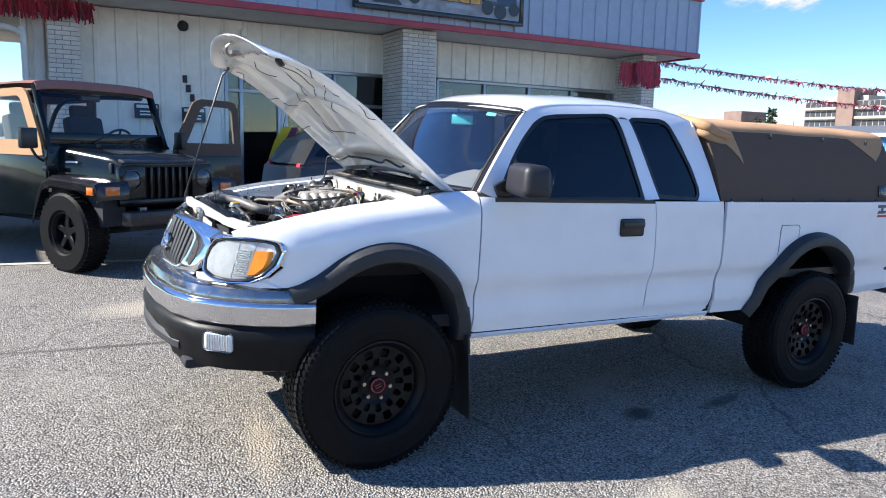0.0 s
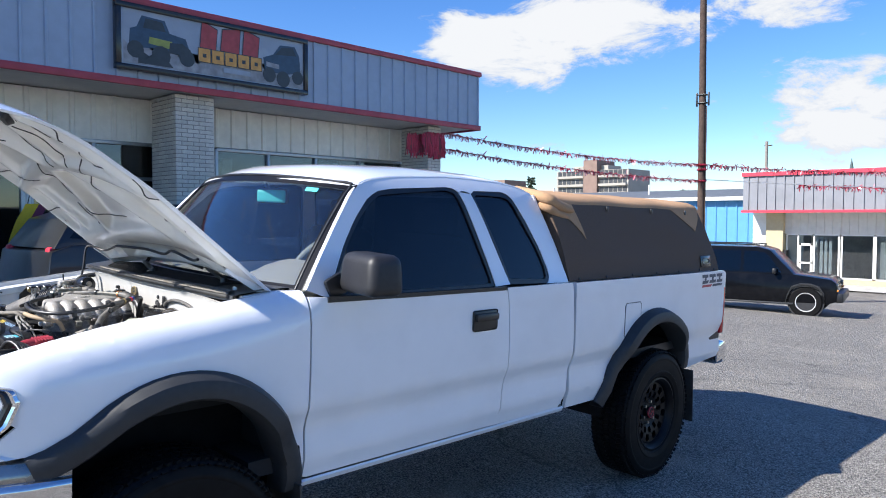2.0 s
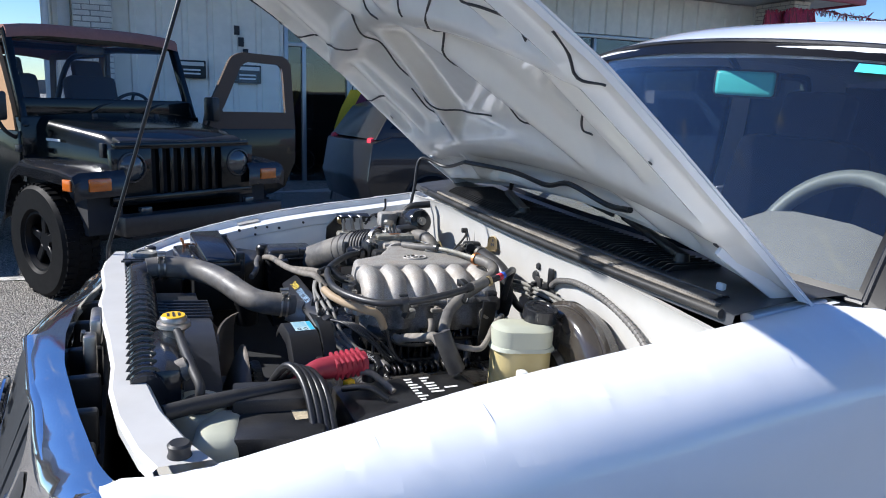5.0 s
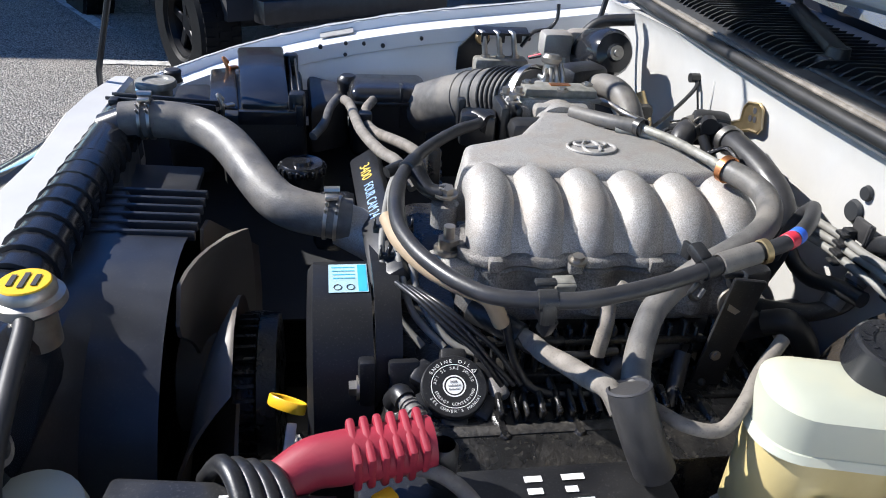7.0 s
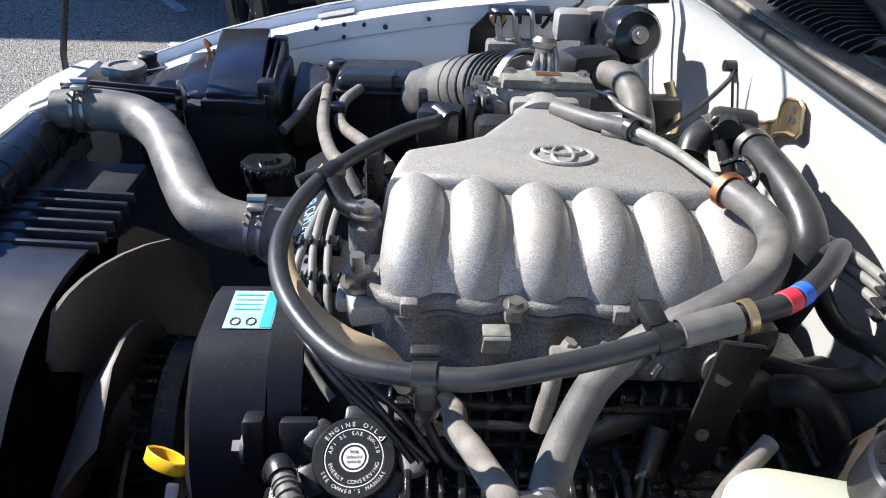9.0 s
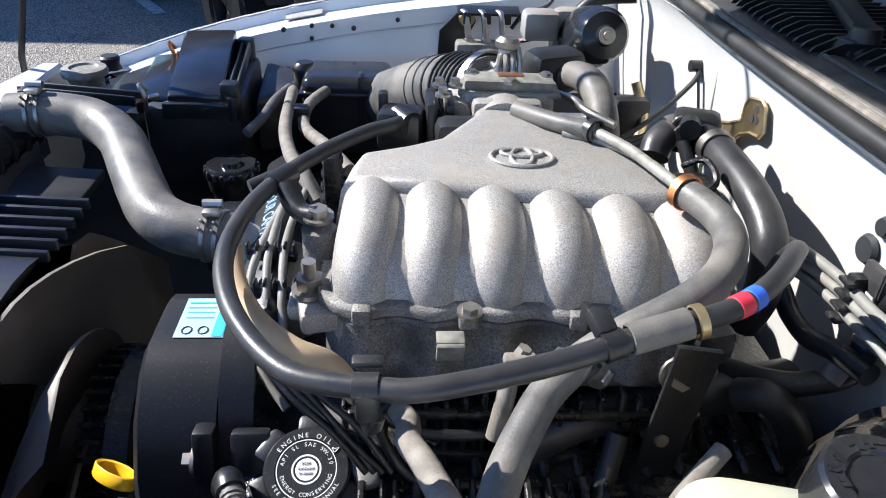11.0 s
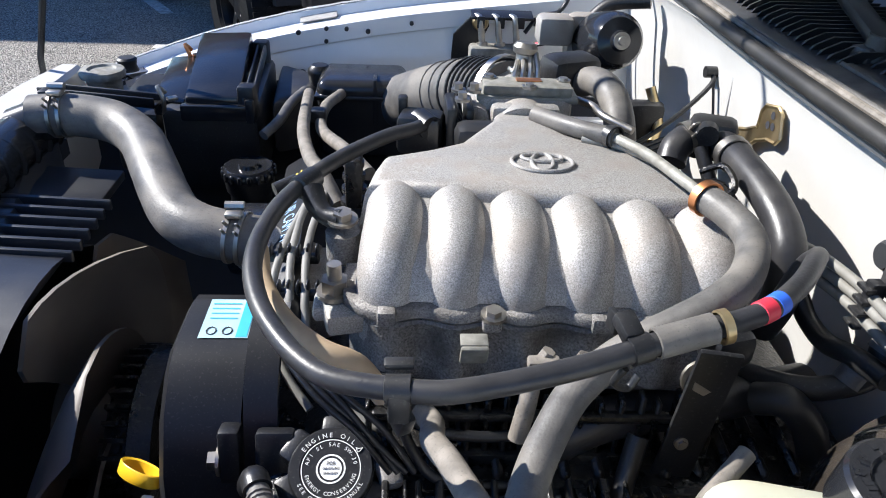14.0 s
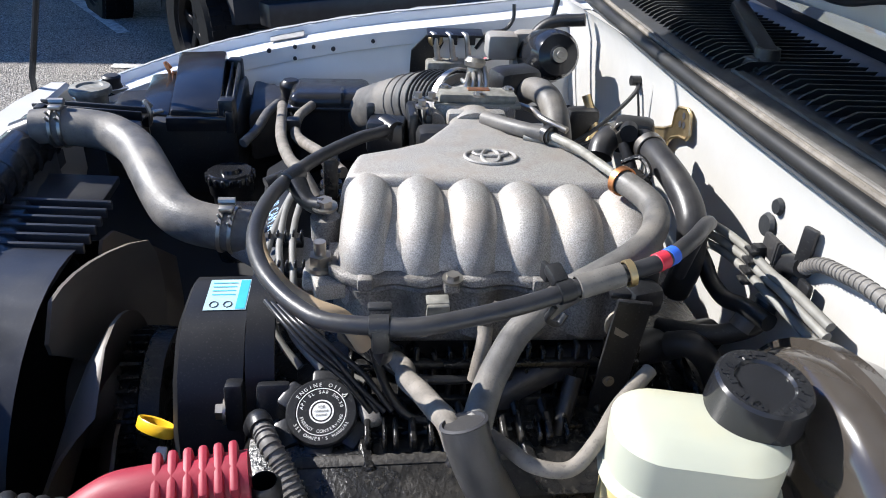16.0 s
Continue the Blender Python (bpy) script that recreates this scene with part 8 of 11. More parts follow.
for path in ([(-0.160, 0.118, 1.128), (-0.1695, 0.085, 1.124), (-0.178, 0.040, 1.120), (-0.1835, 0.000, 1.116), (-0.1865, -0.025, 1.106), (-0.184, -0.055, 1.082), (-0.172, -0.085, 1.058), (-0.150, -0.11, 1.04)],
             [(-0.158, 0.112, 1.130), (-0.1705, 0.072, 1.124), (-0.1735, 0.030, 1.120), (-0.1735, -0.010, 1.116), (-0.1705, -0.043, 1.106), (-0.168, -0.062, 1.092), (-0.158, -0.09, 1.066), (-0.13, -0.12, 1.045)],
             [(-0.150, 0.108, 1.130), (-0.1575, 0.065, 1.124), (-0.1608, 0.026, 1.120), (-0.1604, -0.010, 1.116), (-0.158, -0.041, 1.106), (-0.1565, -0.058, 1.095), (-0.150, -0.082, 1.074), (-0.125, -0.115, 1.05), (-0.09, -0.135, 1.04)]):
    hose("plug_wire", path, 0.0037, WIRE_GREY, "light grey spark plug wire", seg=10)
for cx, cy, cz in ((-0.172, 0.0045, 1.112), (-0.168, -0.0365, 1.101)):
    bm = bmesh.new()
    box(bm, (cx, cy, cz), (0.044, 0.008, 0.009), 0.002, (0, 0, -4))
    comb = part("wire_comb", bm, BLACK, truck, "black plastic wire comb")
    for k in range(6):
        bm = bmesh.new()
        box(bm, (cx - 0.020 + 0.0080 * k, cy - 0.001, cz + 0.008), (0.0026, 0.009, 0.011), 0.001, (0, 0, -4), 1)
        part("finger", bm, BLACK, comb)
# power-steering reservoir
bm = lathe(bmesh.new(), ((0.0, 0.0), (0.026, 0.0), (0.027, 0.045), (0.031, 0.05), (0.033, 0.07), (0.028, 0.072)), Matrix.Translation((-0.278, 0.335, 0.965)), 28)
ps = part("steering_reservoir", bm, BLACK, truck, "black power-steering fluid reservoir")
bm = lathe(bmesh.new(), ((0.0, 0.015), (0.012, 0.015), (0.014, 0.010), (0.030, 0.012), (0.033, 0.009), (0.034, 0.0), (0.030, -0.004)), Matrix.Translation((-0.278, 0.335, 1.036)), 30)
ps_cap = part("cap", bm, BLACK_GLOSS, ps)
for k in range(18):
    a = 2 * math.pi * k / 18
    bm = bmesh.new()
    box(bm, (-0.278 + 0.0335 * math.cos(a), 0.335 + 0.0335 * math.sin(a), 1.039), (0.005, 0.006, 0.012), 0.0015, (0, 0, math.degrees(a)), 1)
    part("rib", bm, BLACK_GLOSS, ps_cap)
# vacuum hoses on the far side
hose("vacuum_line", [(-0.212, 0.47, 1.10), (-0.205, 0.40, 1.115), (-0.195, 0.27, 1.125), (-0.176, 0.17, 1.135), (-0.158, 0.12, 1.14), (-0.14, 0.09, 1.12)], 0.0075, HOSE_TAN, "grey-brown vacuum hose")
hose("vacuum_line", [(-0.166, 0.47, 1.10), (-0.182, 0.40, 1.105), (-0.178, 0.31, 1.11), (-0.14, 0.20, 1.13), (-0.112, 0.14, 1.13)], 0.0075, HOSE_TAN, "grey-brown vacuum hose")
hose("vacuum_line", [(-0.222, 0.51, 1.09), (-0.235, 0.46, 1.09), (-0.245, 0.40, 1.085), (-0.262, 0.37, 1.075)], 0.007, HOSE, "black vacuum hose")
bm = bmesh.new()
box(bm, (-0.185, 0.345, 1.115), (0.02, 0.02, 0.018), 0.004)
part("hose_clip", bm, BLACK, truck)
bm = bmesh.new()
box(bm, (-0.123, 0.075, 1.155), (0.016, 0.03, 0.05), 0.004)
for k in range(4):
    rod(bm, (-0.123, 0.075, 1.13 + 0.013 * k), (-0.123, 0.075, 1.135 + 0.013 * k), 0.013 - 0.001 * k, seg=14)
part("temperature_sender", bm, ALLOY_DARK, truck)
# oil filler cap
CAP_N = Vector((-0.05, -0.45, 0.89)).normalized()
om = frame_at((-0.1277, -0.1705, 1.037), (1, 0, 0), CAP_N)
bm = lathe(bmesh.new(), ((0.0, 0.004), (0.0225, 0.004), (0.023, 0.0046), (0.0300, 0.0046), (0.0315, 0.003), (0.0315, -0.016), (0.02, -0.03)), om, 40)
lobes = []
for k in range(6):
    a = radians(60 * k + 25)
    b = bmesh.new()
    box(b, (0.0325 * math.cos(a), 0.0325 * math.sin(a), -0.0085), (0.020, 0.026, 0.016), 0.0042, (0, 0, math.degrees(a)))
    bmesh.ops.transform(b, matrix=om, verts=b.verts)
    lobes.append(b)
oil_cap = part("oil_filler_cap", bm, BLACK, truck, "black six-lobed oil filler cap with white lettering")
for b in lobes:
    part("lobe", b, BLACK, oil_cap)


def arc_text(words, radius, size, a0, step, z, flip=False):
    """Letters set round the cap; a0: angle of the middle, clockwise from the top unless flipped."""
    n = len(words)
    for i, ch in enumerate(words):
        if ch == " ":
            continue
        off = (i - (n - 1) / 2) * step
        a = a0 + (off if flip else -off)
        m = om @ Matrix.Rotation(radians(a), 4, "Z") @ Matrix.Translation((radius, 0, z)) @ Matrix.Rotation(radians(90 if flip else -90), 4, "Z")
        text_mesh("letter", ch, size, m, LETTER_WHITE, oil_cap, 0.0001)


arc_text("ENGINE OIL", 0.0248, 0.0050, 98, 10.5, 0.0048)
arc_text("API SL SAE 5W-30", 0.0180, 0.0042, 90, 10.2, 0.0044)
arc_text("ENERGY CONSERVING", 0.0180, 0.0040, 270, 9.2, 0.0044, True)
arc_text("SEE OWNER'S MANUAL", 0.0250, 0.0040, 270, 7.4, 0.0048, True)
for r0, r1 in ((0.0095, 0.0108), (0.0212, 0.0219)):
    part("print_ring", lathe(bmesh.new(), ((r0, 0.0044), (r1, 0.0044)), om, 36), LETTER_WHITE, oil_cap)
bm = lathe(bmesh.new(), ((0.0, 0.0042), (0.0080, 0.0042)), om, 30)
part("print_disc", bm, LETTER_WHITE, oil_cap)
for i, (wd, words) in enumerate(((0.0040, "FOR"), (0.0030, "GASOLINE"), (0.0030, "ENGINES"))):
    text_mesh("lettering", words, 0.0036 if i == 0 else 0.0026, om @ Matrix.Translation((0, 0.0040 - 0.0036 * i, 0.0046)), INK, oil_cap, 0.0001)
b = bmesh.new()
tube(b, [om @ Vector(p) for p in ((0.0180, 0.0150, 0.0052), (0.0200, 0.0142, 0.0052), (0.0228, 0.0150, 0.0052), (0.0205, 0.0122, 0.0052), (0.0190, 0.0118, 0.0052), (0.0180, 0.0150, 0.0052))], 0.0004, 5, 1)
part("oil_can_mark", b, LETTER_WHITE, oil_cap)
bm = bmesh.new()
rod(bm, (-0.127, -0.162, 1.018), (-0.122, -0.14, 0.975), 0.024, 0.03, 24)
part("filler_neck", bm, ALLOY_DARK, truck)
# dipstick
bm = bmesh.new()
dm = frame_at((-0.284, -0.132, 0.993), (0.80, -0.58, -0.06), (0.28, 0.48, 0.83))
ring_rows = []
for a in np.linspace(0, 2 * math.pi, 33):
    d = Vector((0.020 * math.cos(a), 0.011 * math.sin(a), 0))
    ring_rows.append([dm @ (d * g + Vector((0, 0, z))) for g, z in ((1, 0.0055), (1.06, 0.0045), (1.06, -0.0045), (1, -0.0055), (0.86, -0.0045), (0.86, 0.0045), (1, 0.0055))])
grid(bm, ring_rows)
dip = part("dipstick", bm, YELLOW, truck, "yellow dipstick ring")
bm = bmesh.new()
box(bm, (-0.283, -0.146, 0.955), (0.010, 0.006, 0.04), 0.002, (-25, 10, 0))
rod(bm, (-0.283, -0.15, 0.94), (-0.275, -0.14, 0.80), 0.004)
part("blade", bm, PAPER, dip)
# corrugated loom
LOOM = [(-0.176, -0.196, 1.046), (-0.168, -0.215, 1.045), (-0.157, -0.230, 1.036), (-0.146, -0.25, 1.024), (-0.136, -0.27, 1.01)]


def corrugated(name, pts, r, mat, label="", pitch=0.0042):
    line = smooth_path(pts, 10)
    loom = part(name, tube(bmesh.new(), pts, r * 0.86, 12, 10), mat, truck, label)
    bm = bmesh.new()
    acc = 0.0
    for a, b in zip(line, line[1:]):
        acc += (b - a).length
        if acc > pitch:
            acc = 0.0
            lathe(bm, ((r * 0.84, -pitch * 0.28), (r, -pitch * 0.16), (r, pitch * 0.16), (r * 0.84, pitch * 0.28)), frame_at(b, (b - a).orthogonal(), b - a), 12)
    part("corrugations", bm, mat, loom, kind="stuff")
    return loom


corrugated("corrugated_loom", LOOM, 0.0095, HOSE_GREY, "corrugated wiring loom")
for k in range(4):
    hose("loom_wire", [(-0.178 + 0.006 * k, -0.10 - 0.004 * k, 1.11), (-0.160 + 0.007 * k, -0.135 - 0.003 * k, 1.112), (-0.136 + 0.007 * k, -0.160, 1.098), (-0.108 + 0.006 * k, -0.172 + 0.004 * (k % 2), 1.076 - 0.004 * (k % 3)), (-0.085 + 0.006 * k, -0.18, 1.045)], 0.0026, BLACK, seg=8)
hose("loom_sleeve", [(-0.185, -0.178, 1.03), (-0.18, -0.186, 1.045), (-0.176, -0.196, 1.046)], 0.0105, BLACK)
# lower hoses
hose("coolant_hose", [(-0.072, -0.150, 1.085), (-0.056, -0.168, 1.083), (-0.056, -0.200, 1.097), (-0.047, -0.228, 1.107), (-0.039, -0.258, 1.117), (-0.033, -0.285, 1.128), (-0.028, -0.302, 1.12)], 0.0088, HOSE_TAN, "grimy grey hose")
bm = tube(bmesh.new(), [(-0.105, -0.118, 1.088), (-0.085, -0.14, 1.088), (-0.066, -0.158, 1.085)], 0.0125, 12)
part("hose_sleeve", bm, BLACK, truck)
hose("foam_sleeve", [(-0.024, -0.299, 1.140), (-0.020, -0.305, 1.125), (-0.010, -0.311, 1.10), (0.004, -0.314, 1.07)], 0.0168, HOSE_BLACK, "dark foam-sleeved pipe", seg=20)
part("sleeve_mouth", lathe(bmesh.new(), ((0.0, -0.004), (0.0130, -0.003), (0.0150, 0.001), (0.0172, 0.0)), frame_at((-0.0243, -0.2985, 1.1406), (1, 0, 0), (-0.004, 0.006, 0.0155)), 24), INK, truck)
hose("return_hose", [(-0.005, -0.27, 1.105), (0.009, -0.290, 1.108), (0.024, -0.311, 1.110), (0.050, -0.314, 1.108), (0.071, -0.302, 1.122), (0.090, -0.284, 1.138), (0.118, -0.262, 1.15)], 0.0056, HOSE_TAN, "tan textured hose", seg=14)
hose("lower_coolant_pipe", [(0.028, -0.145, 0.99), (0.042, -0.138, 1.027), (0.078, -0.134, 1.050), (0.124, -0.126, 1.054), (0.176, -0.116, 1.056), (0.225, -0.105, 1.056), (0.262, -0.09, 1.05)], 0.0175, HOSE_BLACK, "thick black coolant pipe", seg=18)
hose("drain_tube", [(0.10, -0.16, 1.06), (0.085, -0.185, 1.02), (0.07, -0.20, 0.96)], 0.008, BLACK)
hose("pipe_stub", [(0.015, -0.155, 1.115), (0.012, -0.165, 1.10), (0.006, -0.172, 1.07)], 0.0070, HOSE_TAN)
for p in ((0.018, -0.165, 1.135), (0.044, -0.163, 1.13)):
    bm = bmesh.new()
    rod(bm, p, (p[0] + 0.004, p[1], p[2] + 0.010), 0.0062, 0.005, 6)
    box(bm, (p[0], p[1] - 0.006, p[2] + 0.004), (0.022, 0.010, 0.008), 0.002)
    part("injector_plug", bm, HOSE_TAN, truck, "grimy plastic injector plug")
# strap bracket with bolt
bm = bmesh.new()
box(bm, (0.133, -0.163, 1.045), (0.030, 0.005, 0.215), 0.002, (6, 3, -8))
box(bm, (0.147, -0.158, 1.040), (0.004, 0.014, 0.200), 0.001, (6, 3, -8))
box(bm, (0.138, -0.146, 1.146), (0.030, 0.030, 0.008), 0.003, (0, 0, -8))
strap = part("strap_bracket", bm, BLACK, truck, "black steel strap bracket")
bolt(strap, (0.132, -0.164, 1.120), (0.05, -1, 0.2), 0.0095, 0.009)
bolt(strap, (0.130, -0.167, 1.06), (0.05, -1, 0.2), 0.0035, 0.004)
# brake reservoir and booster
RES = Vector((0.131, -0.322, 1.109))
bm = bmesh.new()


def rounded_slab(bm, cx, cy, lx, ly, z0, z1, r=0.03, shrink=0.0, seg=8):
    """A block with rounded corners in plan; shrink: how much smaller its top is."""
    rings = []
    for z, s in ((z0, 0.0), (z1 - 0.008, 0.0), (z1 - 0.002, shrink * 0.6 + 0.003), (z1, shrink + 0.008)):
        ring = []
        for qx, qy, a0 in ((1, 1, 0), (-1, 1, 90), (-1, -1, 180), (1, -1, 270)):
            for k in range(seg + 1):
                a = radians(a0 + 90 * k / seg)
                ring.append(bm.verts.new((cx + qx * (lx / 2 - r) + (r - s) * math.cos(a), cy + qy * (ly / 2 - r) + (r - s) * math.sin(a), z)))
        rings.append(ring)
    for a, b in zip(rings, rings[1:]):
        for k in range(len(a)):
            j = (k + 1) % len(a)
            bm.faces.new((a[k], a[j], b[j], b[k]))
    bm.faces.new(rings[-1])
    bm.faces.new(rings[0][::-1])


RES_ROT = Matrix.Translation(RES) @ Matrix.Rotation(radians(-14), 4, "Z") @ Matrix.Translation(-RES)
rounded_slab(bm, RES.x, RES.y, 0.116, 0.076, RES.z + 0.006, RES.z + 0.046, 0.034, 0.010)
bmesh.ops.transform(bm, matrix=RES_ROT, verts=bm.verts)
reservoir = part("brake_reservoir", bm, RESERVOIR, truck, "translucent white brake fluid reservoir half full of amber fluid")
bm = bmesh.new()
rounded_slab(bm, RES.x, RES.y, 0.124, 0.084, RES.z, RES.z + 0.008, 0.036, 0.0)
bmesh.ops.transform(bm, matrix=RES_ROT, verts=bm.verts)
part("seam", bm, RESERVOIR, reservoir)
bm = bmesh.new()
rounded_slab(bm, RES.x, RES.y, 0.114, 0.074, 1.015, RES.z + 0.001, 0.033, 0.0)
bmesh.ops.transform(bm, matrix=RES_ROT, verts=bm.verts)
part("fluid_level", bm, FLUID, reservoir)
bm = lathe(bmesh.new(), ((0.0, 0.0245), (0.0190, 0.0245), (0.0205, 0.0265), (0.0300, 0.0265), (0.0322, 0.0245), (0.0333, 0.0), (0.029, -0.003)), frame_at((0.172, -0.312, 1.155), (1, 0, 0), (0.02, -0.10, 1)), 44)
cap = part("cap", bm, BLACK_GLOSS, reservoir, "black screw cap with worn raised lettering")
cmx = frame_at((0.172, -0.312, 1.153), (1, 0, 0), (0.02, -0.10, 1))
random.seed(9)
bm = bmesh.new()
for k in range(60):
    a = 2 * math.pi * k / 60
    if k % 11 > 8:
        continue
    b = bmesh.new()
    box(b, (random.uniform(0.0220, 0.0280) * math.cos(a), random.uniform(0.0220, 0.0280) * math.sin(a), 0.0287), (0.0046, 0.0024, 0.0010), 0, (0, 0, math.degrees(a)))
    bmesh.ops.transform(b, matrix=cmx, verts=b.verts)
    merge(bm, b)
part("worn_lettering", bm, BLACK_GLOSS, cap, kind="stuff")
bm = bmesh.new()
box(bm, (0.112, -0.368, 1.07), (0.018, 0.02, 0.018), 0.004)
part("level_plug", bm, PAPER, reservoir)
bm = bmesh.new()
rod(bm, (0.05, -0.32, 1.005), (0.21, -0.322, 1.015), 0.020, seg=20)
box(bm, (0.125, -0.32, 1.005), (0.11, 0.05, 0.03), 0.008)
part("master_cylinder", bm, ALLOY, truck, "cast aluminium brake master cylinder")
BOOST = Matrix.Translation((0.206, -0.322, 1.042)) @ Matrix.Rotation(radians(90), 4, "Y")
bm = lathe(bmesh.new(), ((0.0, -0.012), (0.05, -0.012), (0.055, 0.0), (0.115, 0.004), (0.130, 0.012), (0.136, 0.026), (0.136, 0.034), (0.143, 0.036), (0.143, 0.046), (0.134, 0.048), (0.128, 0.075), (0.10, 0.085), (0.0, 0.085)), BOOST, 56)
# the booster is black; the brown it reflects is put into the base colour
part("brake_booster", bm, material("reflection_browned_black", (0.045, 0.038, 0.032), 0.16, coat=0.8, grain=0.2, grain_scale=20, stain=0.4, stain_scale=6, stain_color=(0.05, 0.045, 0.038)), truck, "round semi-gloss black brake booster")
# firewall pipes and harness
for path in ([(0.250, -0.005, 1.149), (0.266, -0.0493, 1.1533), (0.272, -0.099, 1.1563), (0.272, -0.1416, 1.157), (0.272, -0.182, 1.1614), (0.276, -0.23, 1.160)],
             [(0.250, -0.010, 1.138), (0.266, -0.0527, 1.1428), (0.272, -0.100, 1.1472), (0.272, -0.1306, 1.1485), (0.272, -0.170, 1.1518), (0.276, -0.23, 1.150)],
             [(0.250, -0.018, 1.130), (0.266, -0.0581, 1.1341), (0.272, -0.0942, 1.136), (0.272, -0.1231, 1.137), (0.272, -0.157, 1.1378), (0.276, -0.23, 1.138)]):
    hose("brake_pipe", path, 0.0044, WIRE_GREY, "pale grey sheathed pipe", seg=10)
for k in range(3):
    hose("loom_wire", [(0.258, -0.03, 1.150 - 0.010 * k), (0.277, -0.075, 1.1515 - 0.009 * k), (0.278, -0.13, 1.153 - 0.009 * k), (0.279, -0.20, 1.156 - 0.009 * k)], 0.0022, BLACK, seg=6)
bm = bmesh.new()
box(bm, (0.274, -0.1130, 1.150), (0.012, 0.011, 0.038), 0.002)
clip = part("pipe_clip", bm, BLACK, truck, "black plastic pipe clip")
bm = bmesh.new()
box(bm, (0.281, -0.121, 1.170), (0.006, 0.026, 0.022), 0.002, (0, 0, 0))
box(bm, (0.279, -0.131, 1.170), (0.004, 0.003, 0.024), 0.001)
part("clip_wing", bm, HOSE_BLACK, clip)
for z in (1.1635, 1.1525, 1.142, 1.131):
    bm = bmesh.new()
    box(bm, (0.267, -0.1130, z), (0.008, 0.014, 0.0035), 0.001)
    part("finger", bm, BLACK, clip)
hose("harness", [(0.20, -0.10, 1.07), (0.225, -0.127, 1.08), (0.25, -0.135, 1.085), (0.278, -0.138, 1.10), (0.288, -0.128, 1.13), (0.290, -0.135, 1.16), (0.289, -0.16, 1.172)], 0.0098, BLACK, "taped black wiring harness", seg=12)
for p in ((0.262, -0.137, 1.092), (0.284, -0.132, 1.117)):
    bm = bmesh.new()
    rod(bm, p, (p[0] + 0.006, p[1] + 0.002, p[2] + 0.010), 0.0115, seg=14)
    part("tape_band", bm, HOSE, truck)
corrugated("firewall_loom", [(0.289, -0.16, 1.172), (0.288, -0.178, 1.186), (0.287, -0.199, 1.194), (0.286, -0.259, 1.205), (0.284, -0.36, 1.20), (0.28, -0.47, 1.17), (0.27, -0.55, 1.12)], 0.0068, HOSE_GREY, "corrugated loom on the firewall")
bm = bmesh.new()
box(bm, (0.287, -0.158, 1.190), (0.006, 0.014, 0.04), 0.002, (0, 0, 20))
box(bm, (0.285, -0.175, 1.145), (0.006, 0.018, 0.045), 0.003)
part("loom_bracket", bm, BLACK, truck)
hose("vacuum_tube", [(0.245, -0.03, 1.14), (0.258, -0.0515, 1.1153), (0.262, -0.0685, 1.1014), (0.263, -0.0984, 1.1005), (0.264, -0.1332, 1.114), (0.270, -0.165, 1.118)], 0.0085, BLACK, "black vacuum tube", seg=12)
hose("dark_pipe", [(0.20, -0.13, 1.07), (0.215, -0.145, 1.08), (0.235, -0.15, 1.06), (0.25, -0.15, 1.03)], 0.013, RUBBER)
# battery, boxes, bottle, terminal cover on the near side
bm = bmesh.new()
box(bm, (-0.10, -0.368, 0.955), (0.25, 0.165, 0.20), 0.008)
battery = part("battery", bm, BLACK, truck, "black car battery with white print")
random.seed(12)
for k in range(9):
    for j in range(random.choice((1, 2, 3))):
        w = random.uniform(0.010, 0.026)
        bm = bmesh.new()
        grid(bm, [[(x, y, 1.0562) for x in (-0.095 + 0.030 * j, -0.095 + 0.030 * j + w)] for y in (-0.300 - 0.012 * k, -0.306 - 0.012 * k)])
        part("print_bar", bm, LETTER_WHITE, battery)
m = frame_at((-0.236, -0.308, 1.094), (1, 0.12, 0.14), (0, -0.2, 1))
bm = tube(bmesh.new(), [m @ Vector(p) for p in ((0.068, 0, 0.002), (0.03, 0, 0.002), (0.0, 0, 0.003), (-0.020, 0.0, 0.002), (-0.042, -0.008, -0.002), (-0.062, -0.016, -0.008), (-0.082, -0.024, -0.018))], 0.016, 12, radii=(0.0195, 0.020, 0.0195, 0.0185, 0.0165, 0.014, 0.010))
CRIMSON = material("faded_crimson_rubber", (0.29, 0.018, 0.036), 0.5, grain=0.15, grain_scale=18, bump=0.05, bump_scale=300, stain=0.4, stain_scale=16, stain_color=(0.24, 0.02, 0.035))
terminal = part("terminal_cover", bm, CRIMSON, truck, "red rubber battery terminal cover", 60)
for k in range(6):
    bm = bmesh.new()
    box(bm, (0.010 + 0.0098 * k, 0, 0.004), (0.0066, 0.040, 0.036), 0.0028)
    bmesh.ops.transform(bm, matrix=m, verts=bm.verts)
    part("rib", bm, CRIMSON, terminal)
hose("battery_cable", [m @ Vector(p) for p in ((-0.075, -0.022, -0.015), (-0.092, -0.03, -0.024), (-0.11, -0.05, -0.04), (-0.12, -0.08, -0.07))], 0.011, BLACK, "black battery cable")
bm = lathe(bmesh.new(), ((0.0, 0.0), (0.012, 0.0), (0.012, 0.03), (0.009, 0.034)), Matrix.Translation((-0.160, -0.300, 1.062)), 18)
part("terminal_boot", bm, BLACK, truck)
bm = bmesh.new()
box(bm, (-0.335, -0.345, 1.042), (0.130, 0.075, 0.085), 0.006, (0, 0, -8))
relay = part("relay_box", bm, BLACK, truck, "black relay box with a white label")
bm = bmesh.new()
grid(bm, [[(x, y, 1.0852) for x in (-0.318, -0.284)] for y in (-0.325, -0.352)])
part("box_label", bm, PAPER, relay)
